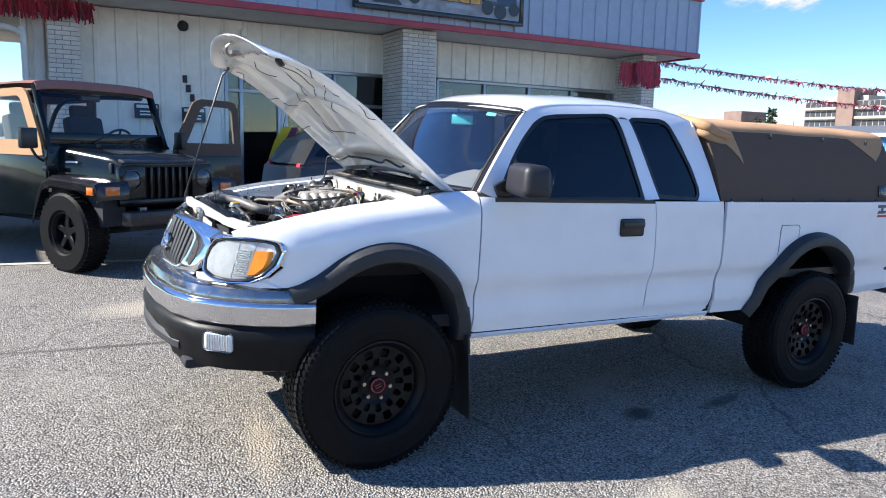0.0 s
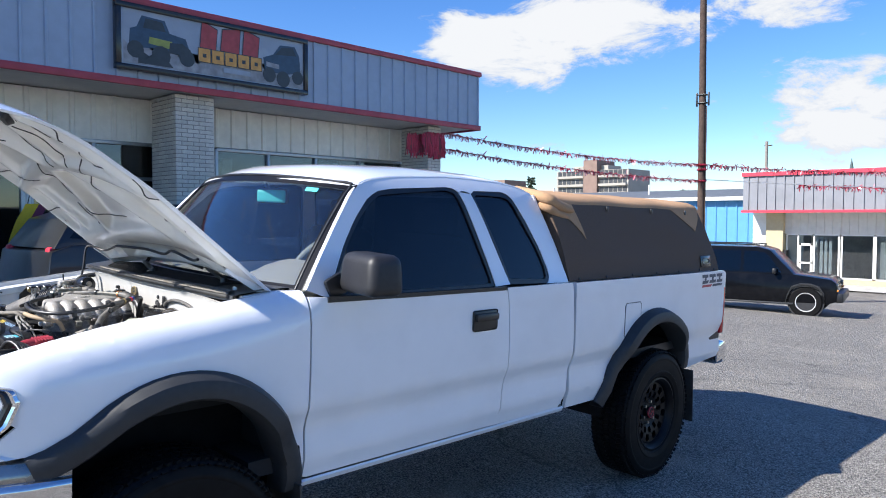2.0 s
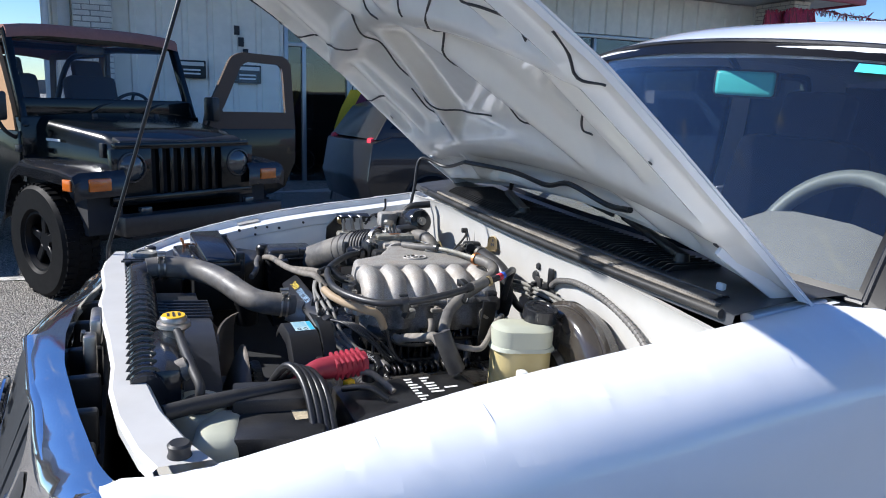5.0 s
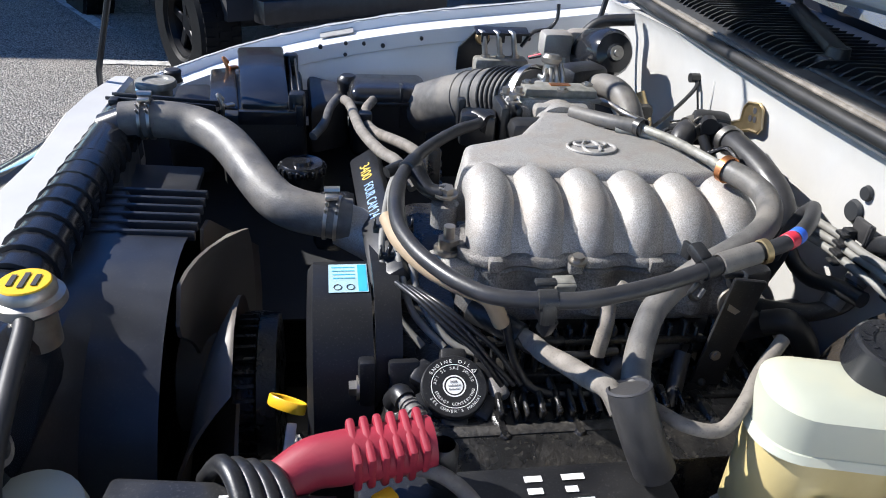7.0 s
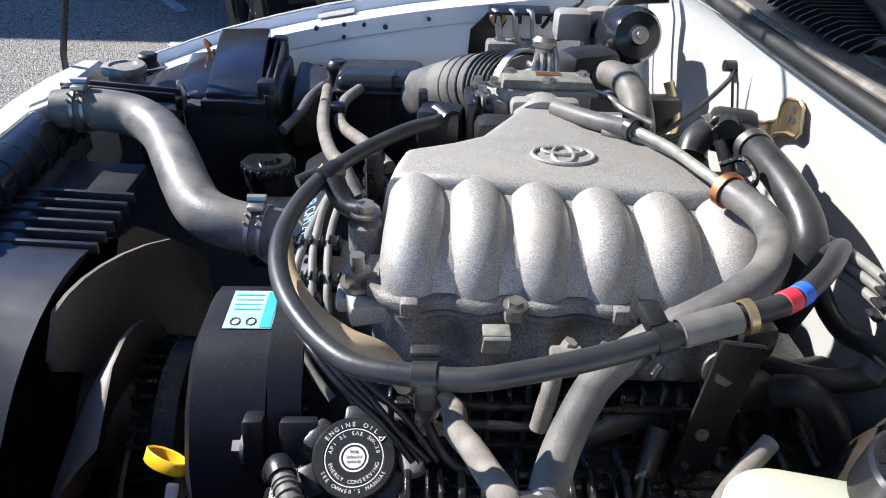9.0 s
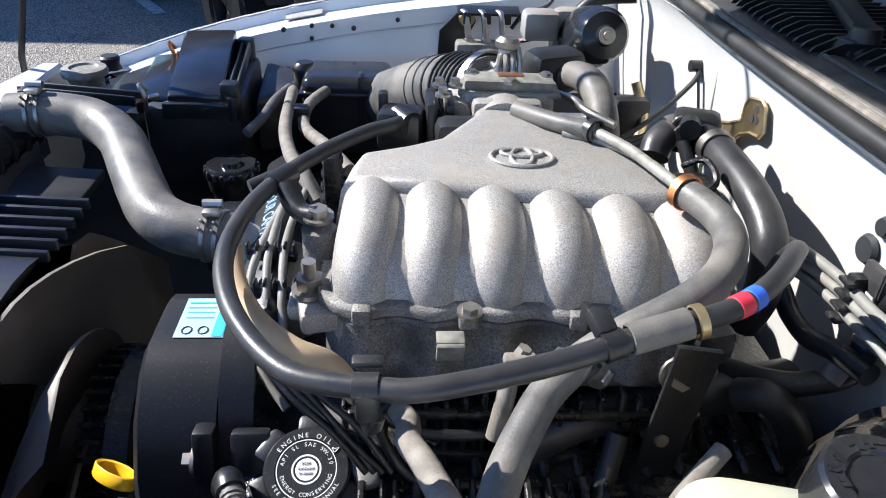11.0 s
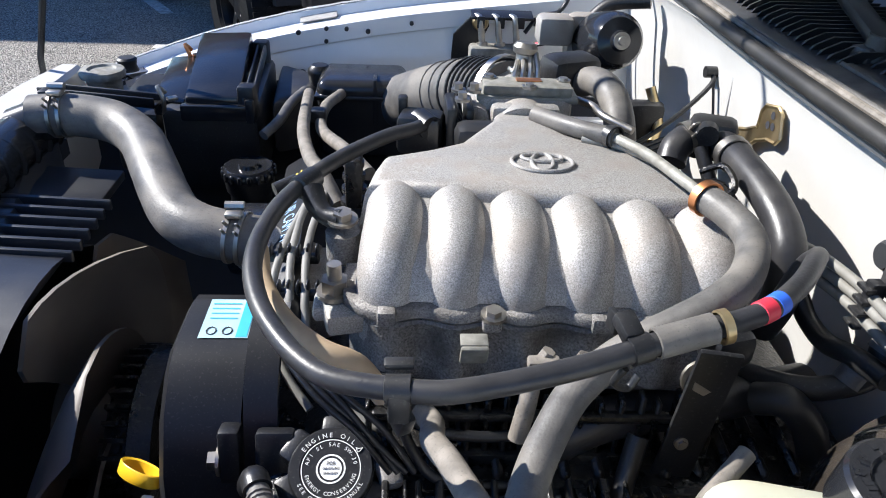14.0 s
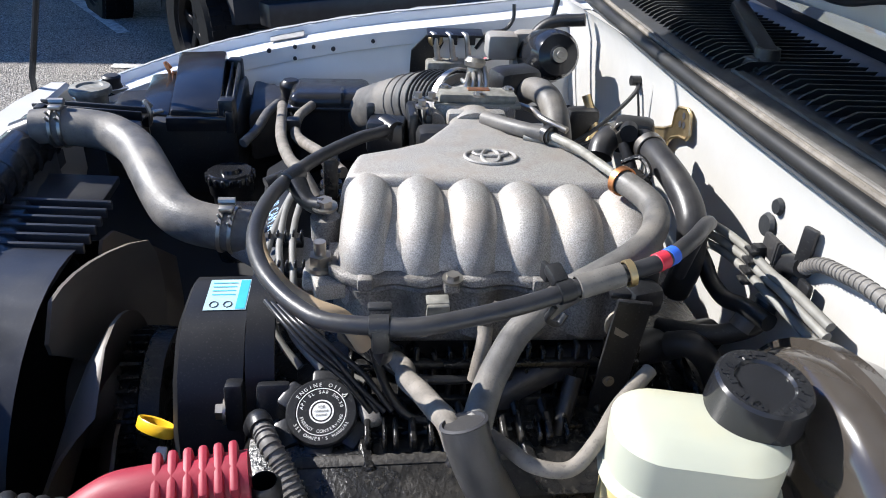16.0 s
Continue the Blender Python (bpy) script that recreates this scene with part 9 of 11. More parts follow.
for k in range(4):
    bm = bmesh.new()
    grid(bm, [[(x, y, 1.0857) for x in (-0.315, -0.287)] for y in (-0.329 - 0.006 * k, -0.332 - 0.006 * k)])
    part("print_bar", bm, INK, relay)
bm = bmesh.new()
box(bm, (-0.335, -0.415, 1.015), (0.135, 0.115, 0.095), 0.008, (0, 0, -14))
fuse = part("fuse_box", bm, BLACK, truck, "black fuse box with a printed label")
bm = bmesh.new()
grid(bm, [[(x, y, 1.0632) for x in (-0.315, -0.282)] for y in (-0.385, -0.42)])
part("box_label", bm, material("tan_label", (0.45, 0.38, 0.26), 0.6, grain=0.3, grain_scale=200), fuse)
bm = bmesh.new()
box(bm, (-0.402, -0.43, 1.04), (0.008, 0.05, 0.03), 0.002, (0, 0, -14))
part("yellow_tab", bm, YELLOW, fuse)
for k in range(4):
    hose("loom_arc", [(-0.335 + 0.010 * k, -0.285, 1.06), (-0.314 + 0.010 * k, -0.322, 1.112 - 0.003 * k), (-0.299 + 0.010 * k, -0.355, 1.114 - 0.003 * k), (-0.291 + 0.010 * k, -0.40, 1.09), (-0.290 + 0.010 * k, -0.46, 1.035)], 0.0065, BLACK, "thick black wiring looms" if k == 0 else "", seg=10)
hose("drain_hose", [(-0.505, -0.392, 1.085), (-0.455, -0.374, 1.085), (-0.385, -0.357, 1.084), (-0.303, -0.342, 1.084), (-0.24, -0.34, 1.075)], 0.0125, RUBBER, "black rubber hose")
bm = lathe(bmesh.new(), ((0.0, 0.05), (0.03, 0.05), (0.046, 0.042), (0.05, 0.025), (0.05, -0.12), (0.04, -0.14)), Matrix.Translation((-0.450, -0.325, 1.022)) @ Matrix.Diagonal((0.9, 1.2, 1, 1)), 30)
bottle = part("overflow_bottle", bm, RESERVOIR, truck, "translucent white coolant overflow bottle")
part("lid", lathe(bmesh.new(), ((0.0, 0.016), (0.022, 0.014), (0.026, 0.006), (0.026, 0.0)), Matrix.Translation((-0.450, -0.352, 1.070)), 24), BLACK, bottle)
bm = bmesh.new()
box(bm, (-0.425, -0.40, 1.0), (0.075, 0.12, 0.13), 0.025, (0, 0, -12), 4)
part("washer_bottle", bm, RESERVOIR, truck, "translucent white washer bottle")
hose("overflow_hose", [(-0.474, -0.190, 1.142), (-0.470, -0.205, 1.140), (-0.4655, -0.248, 1.132), (-0.456, -0.320, 1.118), (-0.449, -0.350, 1.104), (-0.450, -0.352, 1.085)], 0.0075, RUBBER, "black overflow hose")
hose("loose_wire", [(-0.20, -0.30, 1.075), (-0.17, -0.315, 1.085), (-0.145, -0.325, 1.07), (-0.13, -0.35, 1.058)], 0.006, HOSE_TAN)
hose("loose_wire", [(-0.22, -0.34, 1.07), (-0.18, -0.36, 1.076), (-0.15, -0.38, 1.06)], 0.006, BLACK)
bm = bmesh.new()
box(bm, (-0.205, -0.33, 1.073), (0.018, 0.014, 0.014), 0.003, (0, 0, 30))
part("yellow_clip", bm, YELLOW, truck)

# ---- cowl, louvres and wipers ----
COWL = lambda y: 0.276 + 0.02 * (abs(y) / 0.6) ** 2


def cowl_top(y, k):
    """The cowl from its front lip (k 0) to the glass (k 1)."""
    v = max(-1, min(1, y / 0.685))
    xb, zb = 0.545 - 0.045 * (1 - v * v), 1.283 - 0.004 * (1 - v * v)
    a = Vector((COWL(y), y, 1.266))
    b = Vector((max(xb + 0.005, COWL(y) + 0.07), y, zb + 0.002))
    return a.lerp(b, k)


bm = bmesh.new()
grid(bm, [[cowl_top(y, 0) + Vector((-0.004, 0, -0.018))] + [cowl_top(y, k) + Vector((0, 0, 0.006 * math.sin(k * math.pi))) for k in np.linspace(0, 1, 7)] for y in np.linspace(-0.66, 0.70, 45)])
cowl = part("cowl_panel", bm, COWL_BLACK, truck, "black plastic cowl panel with louvres")
# louvre black lightened in colour so that the fin tips look sunlit
LOUVRE = material("lit_tip_black_plastic", (0.034, 0.034, 0.037), 0.38, grain=0.15, grain_scale=40, bump=0.03, bump_scale=400, stain=0.3, stain_scale=20, stain_color=(0.06, 0.058, 0.055))
COWL_DUST = material("dusty_black_trim", (0.085, 0.080, 0.074), 0.45, grain=0.3, grain_scale=50, bump=0.06, bump_scale=300, stain=0.6, stain_scale=26, stain_color=(0.045, 0.044, 0.044))
for k in range(58):
    y = 0.50 - 0.0165 * k
    a, b = cowl_top(y, 0.15 if y > 0.085 else 0.25), cowl_top(y - 0.012, 0.74)
    bm = bmesh.new()
    grid(bm, [[a + Vector((0, 0, 0.001)), a.lerp(b, 0.12) + Vector((0, 0, 0.001)), b + Vector((0, 0, 0.001))], [a + Vector((0.002, -0.006, 0.009)), a.lerp(b, 0.12) + Vector((0, -0.008, 0.0165)), b + Vector((0.0, -0.008, 0.012))]])
    part("louvre", solid(bm, 0.0032, (0, 1, 0)), LOUVRE, cowl)
bm = tube(bmesh.new(), [(COWL(y) - 0.006, y, 1.263) for y in np.linspace(-0.64, 0.62, 20)], 0.008, 10, 3)
part("cowl_seal", bm, RUBBER, truck, "rubber cowl seal")
bm = bmesh.new()
grid(bm, [[cowl_top(y, k) + Vector((0, 0, h)) for k, h in ((0.045, 0.002), (0.055, 0.006), (0.12, 0.0085), (0.19, 0.0085), (0.205, 0.005), (0.21, 0.001))] for y in np.linspace(-0.60, 0.075, 30)])
part("cowl_trim", bm, COWL_DUST, cowl, "dusty grey trim strip")
# thin tube added to shape the highlight line along the trim
part("trim_ridge", tube(bmesh.new(), [cowl_top(y, 0.135) + Vector((0, 0, 0.0095)) for y in np.linspace(-0.60, 0.07, 20)], 0.0024, 8, 2), COWL_DUST, cowl)
part("seal_lip", tube(bmesh.new(), [(COWL(y) + 0.003, y, 1.2705) for y in np.linspace(-0.62, 0.50, 24)], 0.0034, 8, 2), HOSE_TAN, cowl, "dust-caked rubber lip")
part("seal_lip", tube(bmesh.new(), [(COWL(y) + 0.0095, y, 1.2715) for y in np.linspace(-0.62, 0.40, 24)], 0.0024, 8, 2), HOSE_GREY, cowl)
bm = bmesh.new()
box(bm, cowl_top(0.095, 0.30) + Vector((0, 0, 0.010)), (0.030, 0.022, 0.014), 0.003, (0, 0, 20))
part("cowl_clip", bm, COWL_DUST, cowl)
bm = bmesh.new()
box(bm, (0.365, -0.56, 1.262), (0.010, 0.016, 0.05), 0.003)
part("nozzle", bm, PAPER, cowl)


def wiper(name, pivot, elbow, tip):
    bm = bmesh.new()
    pivot, elbow, tip = Vector(pivot), Vector(elbow), Vector(tip)
    rod(bm, pivot, pivot + Vector((0, 0, 0.022)), 0.016, 0.013, 16)
    d = elbow - pivot
    box(bm, (pivot + elbow) / 2 + Vector((0, 0, 0.016)), (d.length + 0.02, 0.022, 0.014), 0.005, d.to_track_quat("X", "Z").to_matrix().to_4x4())
    w = part(name, bm, BLACK, truck, "black wiper arm and blade lying on the glass")
    bm = bmesh.new()
    tube(bm, [elbow + Vector((0, 0, 0.016)), elbow.lerp(tip, 0.5) + Vector((0, 0, 0.02)), tip + Vector((0, 0, 0.016))], 0.005, 8)
    part("arm", bm, BLACK, w)
    bm = bmesh.new()
    a, b = tip.lerp(elbow, 0.75), tip + (tip - elbow) * 0.30
    d = b - a
    box(bm, (a + b) / 2 + Vector((0, 0, 0.012)), (d.length, 0.010, 0.018), 0.003, d.to_track_quat("X", "Z").to_matrix().to_4x4())
    part("blade", bm, RUBBER, w)


def on_glass(u, v, off=0.012):
    k = 1 - v * v
    b = Vector((0.545 - 0.045 * k, v * 0.685, 1.283 - 0.004 * k))
    t = Vector((0.855 - 0.115 * k, v * 0.60, 1.684 + 0.030 * k))
    return b.lerp(t, u) + Vector((-off, 0, off * 0.6))


wiper("wiper", (0.352, 0.092, 1.276), (0.392, 0.25, 1.292), on_glass(0.10, 0.72))
wiper("wiper", (0.40, -0.42, 1.282), on_glass(0.02, -0.18), on_glass(0.06, 0.12))


# ---- other vehicles ----
JEEP_PAINT = material("black_green_paint", (0.004, 0.006, 0.0065), 0.13, coat=0.2, spec=0.25, grain=0.1, grain_scale=5, stain=0.2, stain_scale=4, stain_color=(0.016, 0.018, 0.018))
AMBER_DARK = material("dull_amber_lens", (0.55, 0.13, 0.01), 0.2, grain=0.12, grain_scale=18, coat=0.6)
MAROON = material("faded_maroon_top", (0.26, 0.12, 0.10), 0.8, grain=0.08, grain_scale=60, bump=0.15, bump_scale=300, stain=0.3, stain_scale=4, stain_color=(0.33, 0.18, 0.15))
GREY_PAINT = material("dark_grey_metallic", (0.018, 0.018, 0.020), 0.28, metal=0.3, coat=0.6, grain=0.08, grain_scale=8, stain=0.15, stain_scale=4)
BLACK_PAINT = material("black_paint", (0.004, 0.0045, 0.006), 0.12, spec=0.16, grain=0.08, grain_scale=8, stain=0.15, stain_scale=4, stain_color=(0.018, 0.018, 0.02))
SILVER = material("silver_alloy", (0.62, 0.62, 0.63), 0.3, metal=0.8, grain=0.06, grain_scale=30)
CAR_WHITE = material("off_white_paint", (0.72, 0.71, 0.68), 0.3, coat=0.5, grain=0.03, grain_scale=6, stain=0.1)
CAR_GLASS = glass_material("car_glass", (0.30, 0.34, 0.36))
JEEP_GLASS = glass_material("clear_car_glass", (0.95, 0.97, 0.97))
VINYL = glass_material("clear_vinyl", (0.96, 0.96, 0.96), 0.08)
LAMP_GLASS = material("lamp_glass", (0.07, 0.075, 0.075), 0.16, metal=0.4, grain=0.1, grain_scale=30, coat=0.8)


def simple_wheel(parent, p, r, width, rim_r, rim_mat, axis_y=1, spokes=5, tyre=TYRE):
    """A wheel with tyre and spoked rim; its face looks along axis_y of its car."""
    w = new("wheel")
    w.parent = parent
    w.matrix_local = Matrix.Translation(p) @ Matrix.Rotation(radians(-90 * axis_y), 4, "X")
    h = width / 2
    part("tyre", lathe(bmesh.new(), ((rim_r, -h * 0.8), (rim_r + 0.02, -h), (r - 0.03, -h), (r - 0.004, -h * 0.8), (r, -h * 0.4), (r, h * 0.4), (r - 0.004, h * 0.8), (r - 0.03, h), (rim_r + 0.02, h), (rim_r, h * 0.8)), seg=48), tyre, w)
    bm = lathe(bmesh.new(), ((rim_r + 0.002, -h * 0.7), (rim_r - 0.02, -h * 0.4), (rim_r - 0.02, h * 0.5), (rim_r + 0.002, h * 0.85), (rim_r - 0.012, h * 0.85), (rim_r - 0.025, h * 0.6)), seg=40)
    lathe(bm, ((0.0, h * 0.55), (rim_r * 0.32, h * 0.55), (rim_r * 0.36, h * 0.35)), seg=24)
    for k in range(spokes):
        a = 2 * math.pi * k / spokes + 0.3
        box(bm, (rim_r * 0.6 * math.cos(a), rim_r * 0.6 * math.sin(a), h * 0.45), (rim_r * 0.75, rim_r * 0.30, 0.03), 0.008, (0, 0, math.degrees(a)), 1)
    part("rim", bm, rim_mat, w)
    part("hub_back", lathe(bmesh.new(), ((0.0, 0.0), (rim_r - 0.02, 0.0)), seg=24), DARK_IN, w)
    return w


def prism(outline, y0, y1, bevel=0.0, taper=None):
    """A side outline of (x, z) drawn across from y0 to y1; taper: metres by which each side leans in at height."""
    bm = bmesh.new()
    f = bm.faces.new([bm.verts.new((x, y0, z)) for x, z in outline])
    r = bmesh.ops.extrude_face_region(bm, geom=[f])
    bmesh.ops.translate(bm, vec=(0, y1 - y0, 0), verts=[v for v in r["geom"] if isinstance(v, bmesh.types.BMVert)])
    bmesh.ops.recalc_face_normals(bm, faces=bm.faces)
    if taper:
        z0, k = taper
        for v in bm.verts:
            if v.co.z > z0:
                v.co.y -= math.copysign((v.co.z - z0) * k, v.co.y)
    if bevel:
        bmesh.ops.bevel(bm, geom=bm.edges[:], offset=bevel, segments=2, profile=0.6, affect="EDGES")
    return bm


# ---- the black off-roader, its left door open ----
def build_jeep():
    h = radians(30.4)
    d = Vector((math.sin(h), -math.cos(h), 0))
    left = Vector((-d.y, d.x, 0))
    m = Matrix((d, left, Vector((0, 0, 1)))).transposed().to_4x4()
    m.translation = (-0.37, 4.40, ground_z(-0.37, 4.40) - 0.015)
    j = thing("off_road_vehicle", "black short off-road vehicle with maroon soft top and one door open", "off-road vehicle", m)
    r = 0.385
    for x in (0.0, -2.37):
        for s in (-1, 1):
            w = simple_wheel(j, (x, s * 0.735, r), r, 0.25, 0.20, RIM, s, 5)
            bm = bmesh.new()
            for k in range(44):
                a = 2 * math.pi * k / 44
                for z in (-0.08, 0.0, 0.08):
                    box(bm, ((r) * math.cos(a + z), (r) * math.sin(a + z), z), (0.014, 0.03, 0.055), 0, (0, 0, math.degrees(a + z)))
            part("tread", bm, TYRE, w, kind="stuff")
    # tub and scuttle
    tub = prism([(-0.40, 0.48), (-0.40, 1.20), (-0.62, 1.20), (-1.15, 1.10), (-1.15, 0.95), (-1.75, 0.95), (-1.75, 1.12), (-2.85, 1.12), (-2.88, 1.06), (-2.88, 0.55), (-2.78, 0.50), (-2.74, 0.72), (-2.62, 0.86), (-2.12, 0.86), (-2.0, 0.72), (-1.95, 0.48)], -0.72, 0.72, 0.012)
    part("tub", tub, JEEP_PAINT, j)
    # bonnet, tapered to the grille
    bm = bmesh.new()
    rows = []
    for u in np.linspace(0, 1, 12):
        x = -0.42 + u * 0.86
        w = 0.62 - 0.12 * u
        z = 1.205 - 0.105 * u - (0.05 * max(0, u - 0.85) / 0.15)
        row = [(x, -w, 0.86), (x, -w, z - 0.07), (x, -w + 0.03, z - 0.015)]
        row += [(x, y * (w - 0.06), z + 0.022 * (1 - y * y)) for y in np.linspace(-1, 1, 11)]
        row += [(x, w - 0.03, z - 0.015), (x, w, z - 0.07), (x, w, 0.86)]
        rows.append(row)
    part("bonnet", grid(bm, rows), JEEP_PAINT, j, "dusty black bonnet")
    bm = bmesh.new()
    box(bm, (0.40, 0, 1.065), (0.10, 0.98, 0.035), 0.012, (0, 14, 0))
    part("bug_deflector", bm, BLACK, j)
    for y in (-0.25, 0.0, 0.25):
        bm = bmesh.new()
        rod(bm, (-0.28, y, 1.20), (-0.28, y, 1.225), 0.022, 0.018, 12)
        part("bonnet_button", bm, BLACK, j)
    # grille with seven slots
    bm = bmesh.new()
    slots = [(-0.255 + 0.085 * k) for k in range(7)]
    edges = [-0.57] + [e for s in slots for e in (s - 0.027, s + 0.027)] + [0.57]
    for a, b in zip(edges[::2], edges[1::2]):
        box(bm, (0.455, (a + b) / 2, 0.86), (0.05, b - a, 0.32), 0.006)
    box(bm, (0.453, 0, 1.035), (0.05, 1.08, 0.05), 0.012)
    box(bm, (0.453, 0, 0.675), (0.05, 1.14, 0.07), 0.012)
    part("grille", bm, JEEP_PAINT, j, "black slotted grille")
    bm = bmesh.new()
    box(bm, (0.36, 0, 0.86), (0.08, 1.0, 0.34))
    part("radiator", bm, DARK_IN, j)
    for s in (-1, 1):
        lm = Matrix.Translation((0.475, s * 0.43, 0.895)) @ Matrix.Rotation(radians(90), 4, "Y")
        lamp = part("headlamp", lathe(bmesh.new(), ((0.0, 0.035), (0.05, 0.028), (0.085, 0.010), (0.088, 0.0)), lm, 28), LAMP_GLASS, j, "round headlamp")
        part("bezel", lathe(bmesh.new(), ((0.086, 0.0), (0.09, 0.018), (0.102, 0.016), (0.108, 0.0)), lm, 28), BLACK_GLOSS, lamp)
        # wings
        bm = bmesh.new()
        rows = []
        for x, z in ((0.52, 0.74), (0.53, 0.84), (0.50, 0.885), (0.32, 0.91), (-0.20, 0.93), (-0.32, 0.88), (-0.42, 0.72), (-0.50, 0.52)):
            rows.append([(x, s * 0.50, z), (x, s * 0.80, z - 0.005), (x, s * 0.845, z - 0.03), (x, s * 0.845, z - 0.09)])
        part("wing", solid(grid(bm, rows), 0.02, (0, 0, -1)), BLACK_GLOSS, j, "black wing flare")
        bm = bmesh.new()
        box(bm, (0.525, s * 0.68, 0.80), (0.03, 0.15, 0.085), 0.01)
        part("turn_signal", bm, AMBER_DARK, j, "amber turn signal")
        bm = bmesh.new()
        box(bm, (0.44, s * 0.845, 0.80), (0.10, 0.02, 0.075), 0.008)
        part("side_marker", bm, AMBER_DARK, j)
        bm = bmesh.new()
        box(bm, (0.60, s * 0.42, 0.62), (0.05, 0.075, 0.05), 0.006)
        part("clear_lamp", bm, LAMP_GLASS, j)
        bm = bmesh.new()
        box(bm, (-0.02, s * 0.60, 0.66), (0.9, 0.24, 0.4))
        part("inner_wing", bm, DARK_IN, j)
        # rear flares and body-side straps
        bm = bmesh.new()
        rows = [[(x, s * 0.70, z), (x, s * 0.82, z - 0.01), (x, s * 0.83, z - 0.06)] for x, z in ((-1.90, 0.60), (-2.0, 0.78), (-2.12, 0.90), (-2.62, 0.90), (-2.75, 0.78), (-2.82, 0.60))]
        part("rear_flare", solid(grid(bm, rows), 0.02, (0, 0, -1)), BLACK_GLOSS, j)
    bm = bmesh.new()
    box(bm, (0.66, 0, 0.545), (0.14, 1.28, 0.13), 0.012)
    part("front_bumper", bm, BLACK, j, "black steel front bumper")
    bm = bmesh.new()
    box(bm, (-1.2, 0, 0.45), (3.2, 0.8, 0.12))
    rod(bm, (0, -0.7, 0.385), (0, 0.7, 0.385), 0.05)
    rod(bm, (-2.37, -0.7, 0.385), (-2.37, 0.7, 0.385), 0.05)
    part("chassis", bm, DARK_IN, j)
    # windscreen frame
    def ws(y, z):
        return Vector((-0.43 - (z - 1.15) * 0.36, y, z))
    bm = bmesh.new()
    for y in (-0.685, 0.685):
        a, b = ws(y, 1.14), ws(y * 0.965, 1.79)
        box(bm, (a + b) / 2, (0.05, 0.07, (b - a).length + 0.04), 0.012, (b - a).to_track_quat("Z", "Y").to_matrix().to_4x4())
    box(bm, ws(0, 1.775), (0.05, 1.36, 0.07), 0.012)
    box(bm, ws(0, 1.255), (0.05, 1.36, 0.15), 0.012)
    part("windscreen_frame", bm, JEEP_PAINT, j)
    bm = grid(bmesh.new(), [[ws(-0.65, z), ws(0.65, z)] for z in (1.32, 1.76)])
    part("windscreen", bm, JEEP_GLASS, j)
    for y in (-0.2, 0.25):
        bm = bmesh.new()
        tube(bm, [ws(y, 1.23) + Vector((0.04, 0, 0)), ws(y + 0.12, 1.29) + Vector((0.04, 0, 0)), ws(y + 0.32, 1.33) + Vector((0.035, 0, 0))], 0.006, 6)
        part("wiper", bm, BLACK, j)
    # soft top
    bm = bmesh.new()
    grid(bm, [[(x, y * 0.68, z - 0.035 * abs(y) ** 4) for y in np.linspace(-1, 1, 13)] for x, z in ((-0.605, 1.795), (-0.612, 1.835), (-0.64, 1.862), (-0.9, 1.868), (-1.5, 1.855), (-2.2, 1.85), (-2.72, 1.80), (-2.80, 1.74))])
    part("soft_top", solid(bm, 0.02, (0, 0, -1)), MAROON, j, "sun-faded maroon soft top")
    for s in (-1, 1):
        side = lambda x, z: (x, s * (0.70 - (z - 1.12) * 0.045), z)
        q_out, q_in = [(-1.78, 1.12), (-2.86, 1.12), (-2.76, 1.77), (-1.72, 1.78)], [(-1.87, 1.20), (-2.76, 1.20), (-2.68, 1.69), (-1.82, 1.70)]
        part("quarter_curtain", strip(q_out + [q_out[0]], q_in + [q_in[0]], side, 50, 2, 0.02 * -s), CANVAS, j, "tan canvas quarter panel")
        part("quarter_window", panel(q_in, side, 0.3, 0), VINYL, j)
    bm = grid(bmesh.new(), [[(-2.87, -0.68, 1.12), (-2.87, 0.68, 1.12)], [(-2.79, -0.66, 1.74), (-2.79, 0.66, 1.74)]])
    part("rear_curtain", bm, VINYL, j)
    bm = bmesh.new()
    for y in (-0.62, 0.62):
        tube(bm, [(-0.75, y, 1.74), (-1.55, y, 1.76), (-1.62, y, 1.70), (-1.62, y, 1.1)], 0.028, 8)
        tube(bm, [(-1.6, y, 1.74), (-2.3, y, 1.68), (-2.7, y, 1.12)], 0.028, 8)
    tube(bm, [(-1.6, -0.62, 1.755), (-1.6, 0.62, 1.755)], 0.028, 8)
    part("roll_bar", bm, BLACK, j)
    for y in (-0.34, 0.34):
        bm = bmesh.new()
        box(bm, (-1.38, y, 1.22), (0.16, 0.44, 0.60), 0.05, (0, -12, 0))
        box(bm, (-1.46, y, 1.56), (0.10, 0.26, 0.18), 0.04, (0, -12, 0))
        box(bm, (-1.15, y, 0.92), (0.50, 0.46, 0.14), 0.05)
        part("seat", bm, SEAT, j, "grey cloth seat")
    bm = bmesh.new()
    box(bm, (-0.62, 0, 1.10), (0.22, 1.34, 0.20), 0.03)
    part("dashboard", bm, BLACK, j)
    bm = bmesh.new()
    wm = Matrix.Translation((-0.82, 0.34, 1.22)) @ Matrix.Rotation(radians(-62), 4, "Y")
    tube(bm, [wm @ Vector((0.18 * math.cos(a), 0.18 * math.sin(a), 0)) for a in np.linspace(0, 2 * math.pi, 25)], 0.014, 8, 1)
    rod(bm, wm @ Vector((0, 0, 0)), wm @ Vector((0, 0, 0.2)), 0.03)
    rod(bm, wm @ Vector((-0.18, 0, 0)), wm @ Vector((0.18, 0, 0)), 0.012)
    part("steering_wheel", bm, BLACK, j)
    bm = bmesh.new()
    box(bm, (-0.76, 0.0, 1.70), (0.03, 0.22, 0.07), 0.012)
    part("inner_mirror", bm, BLACK, j)
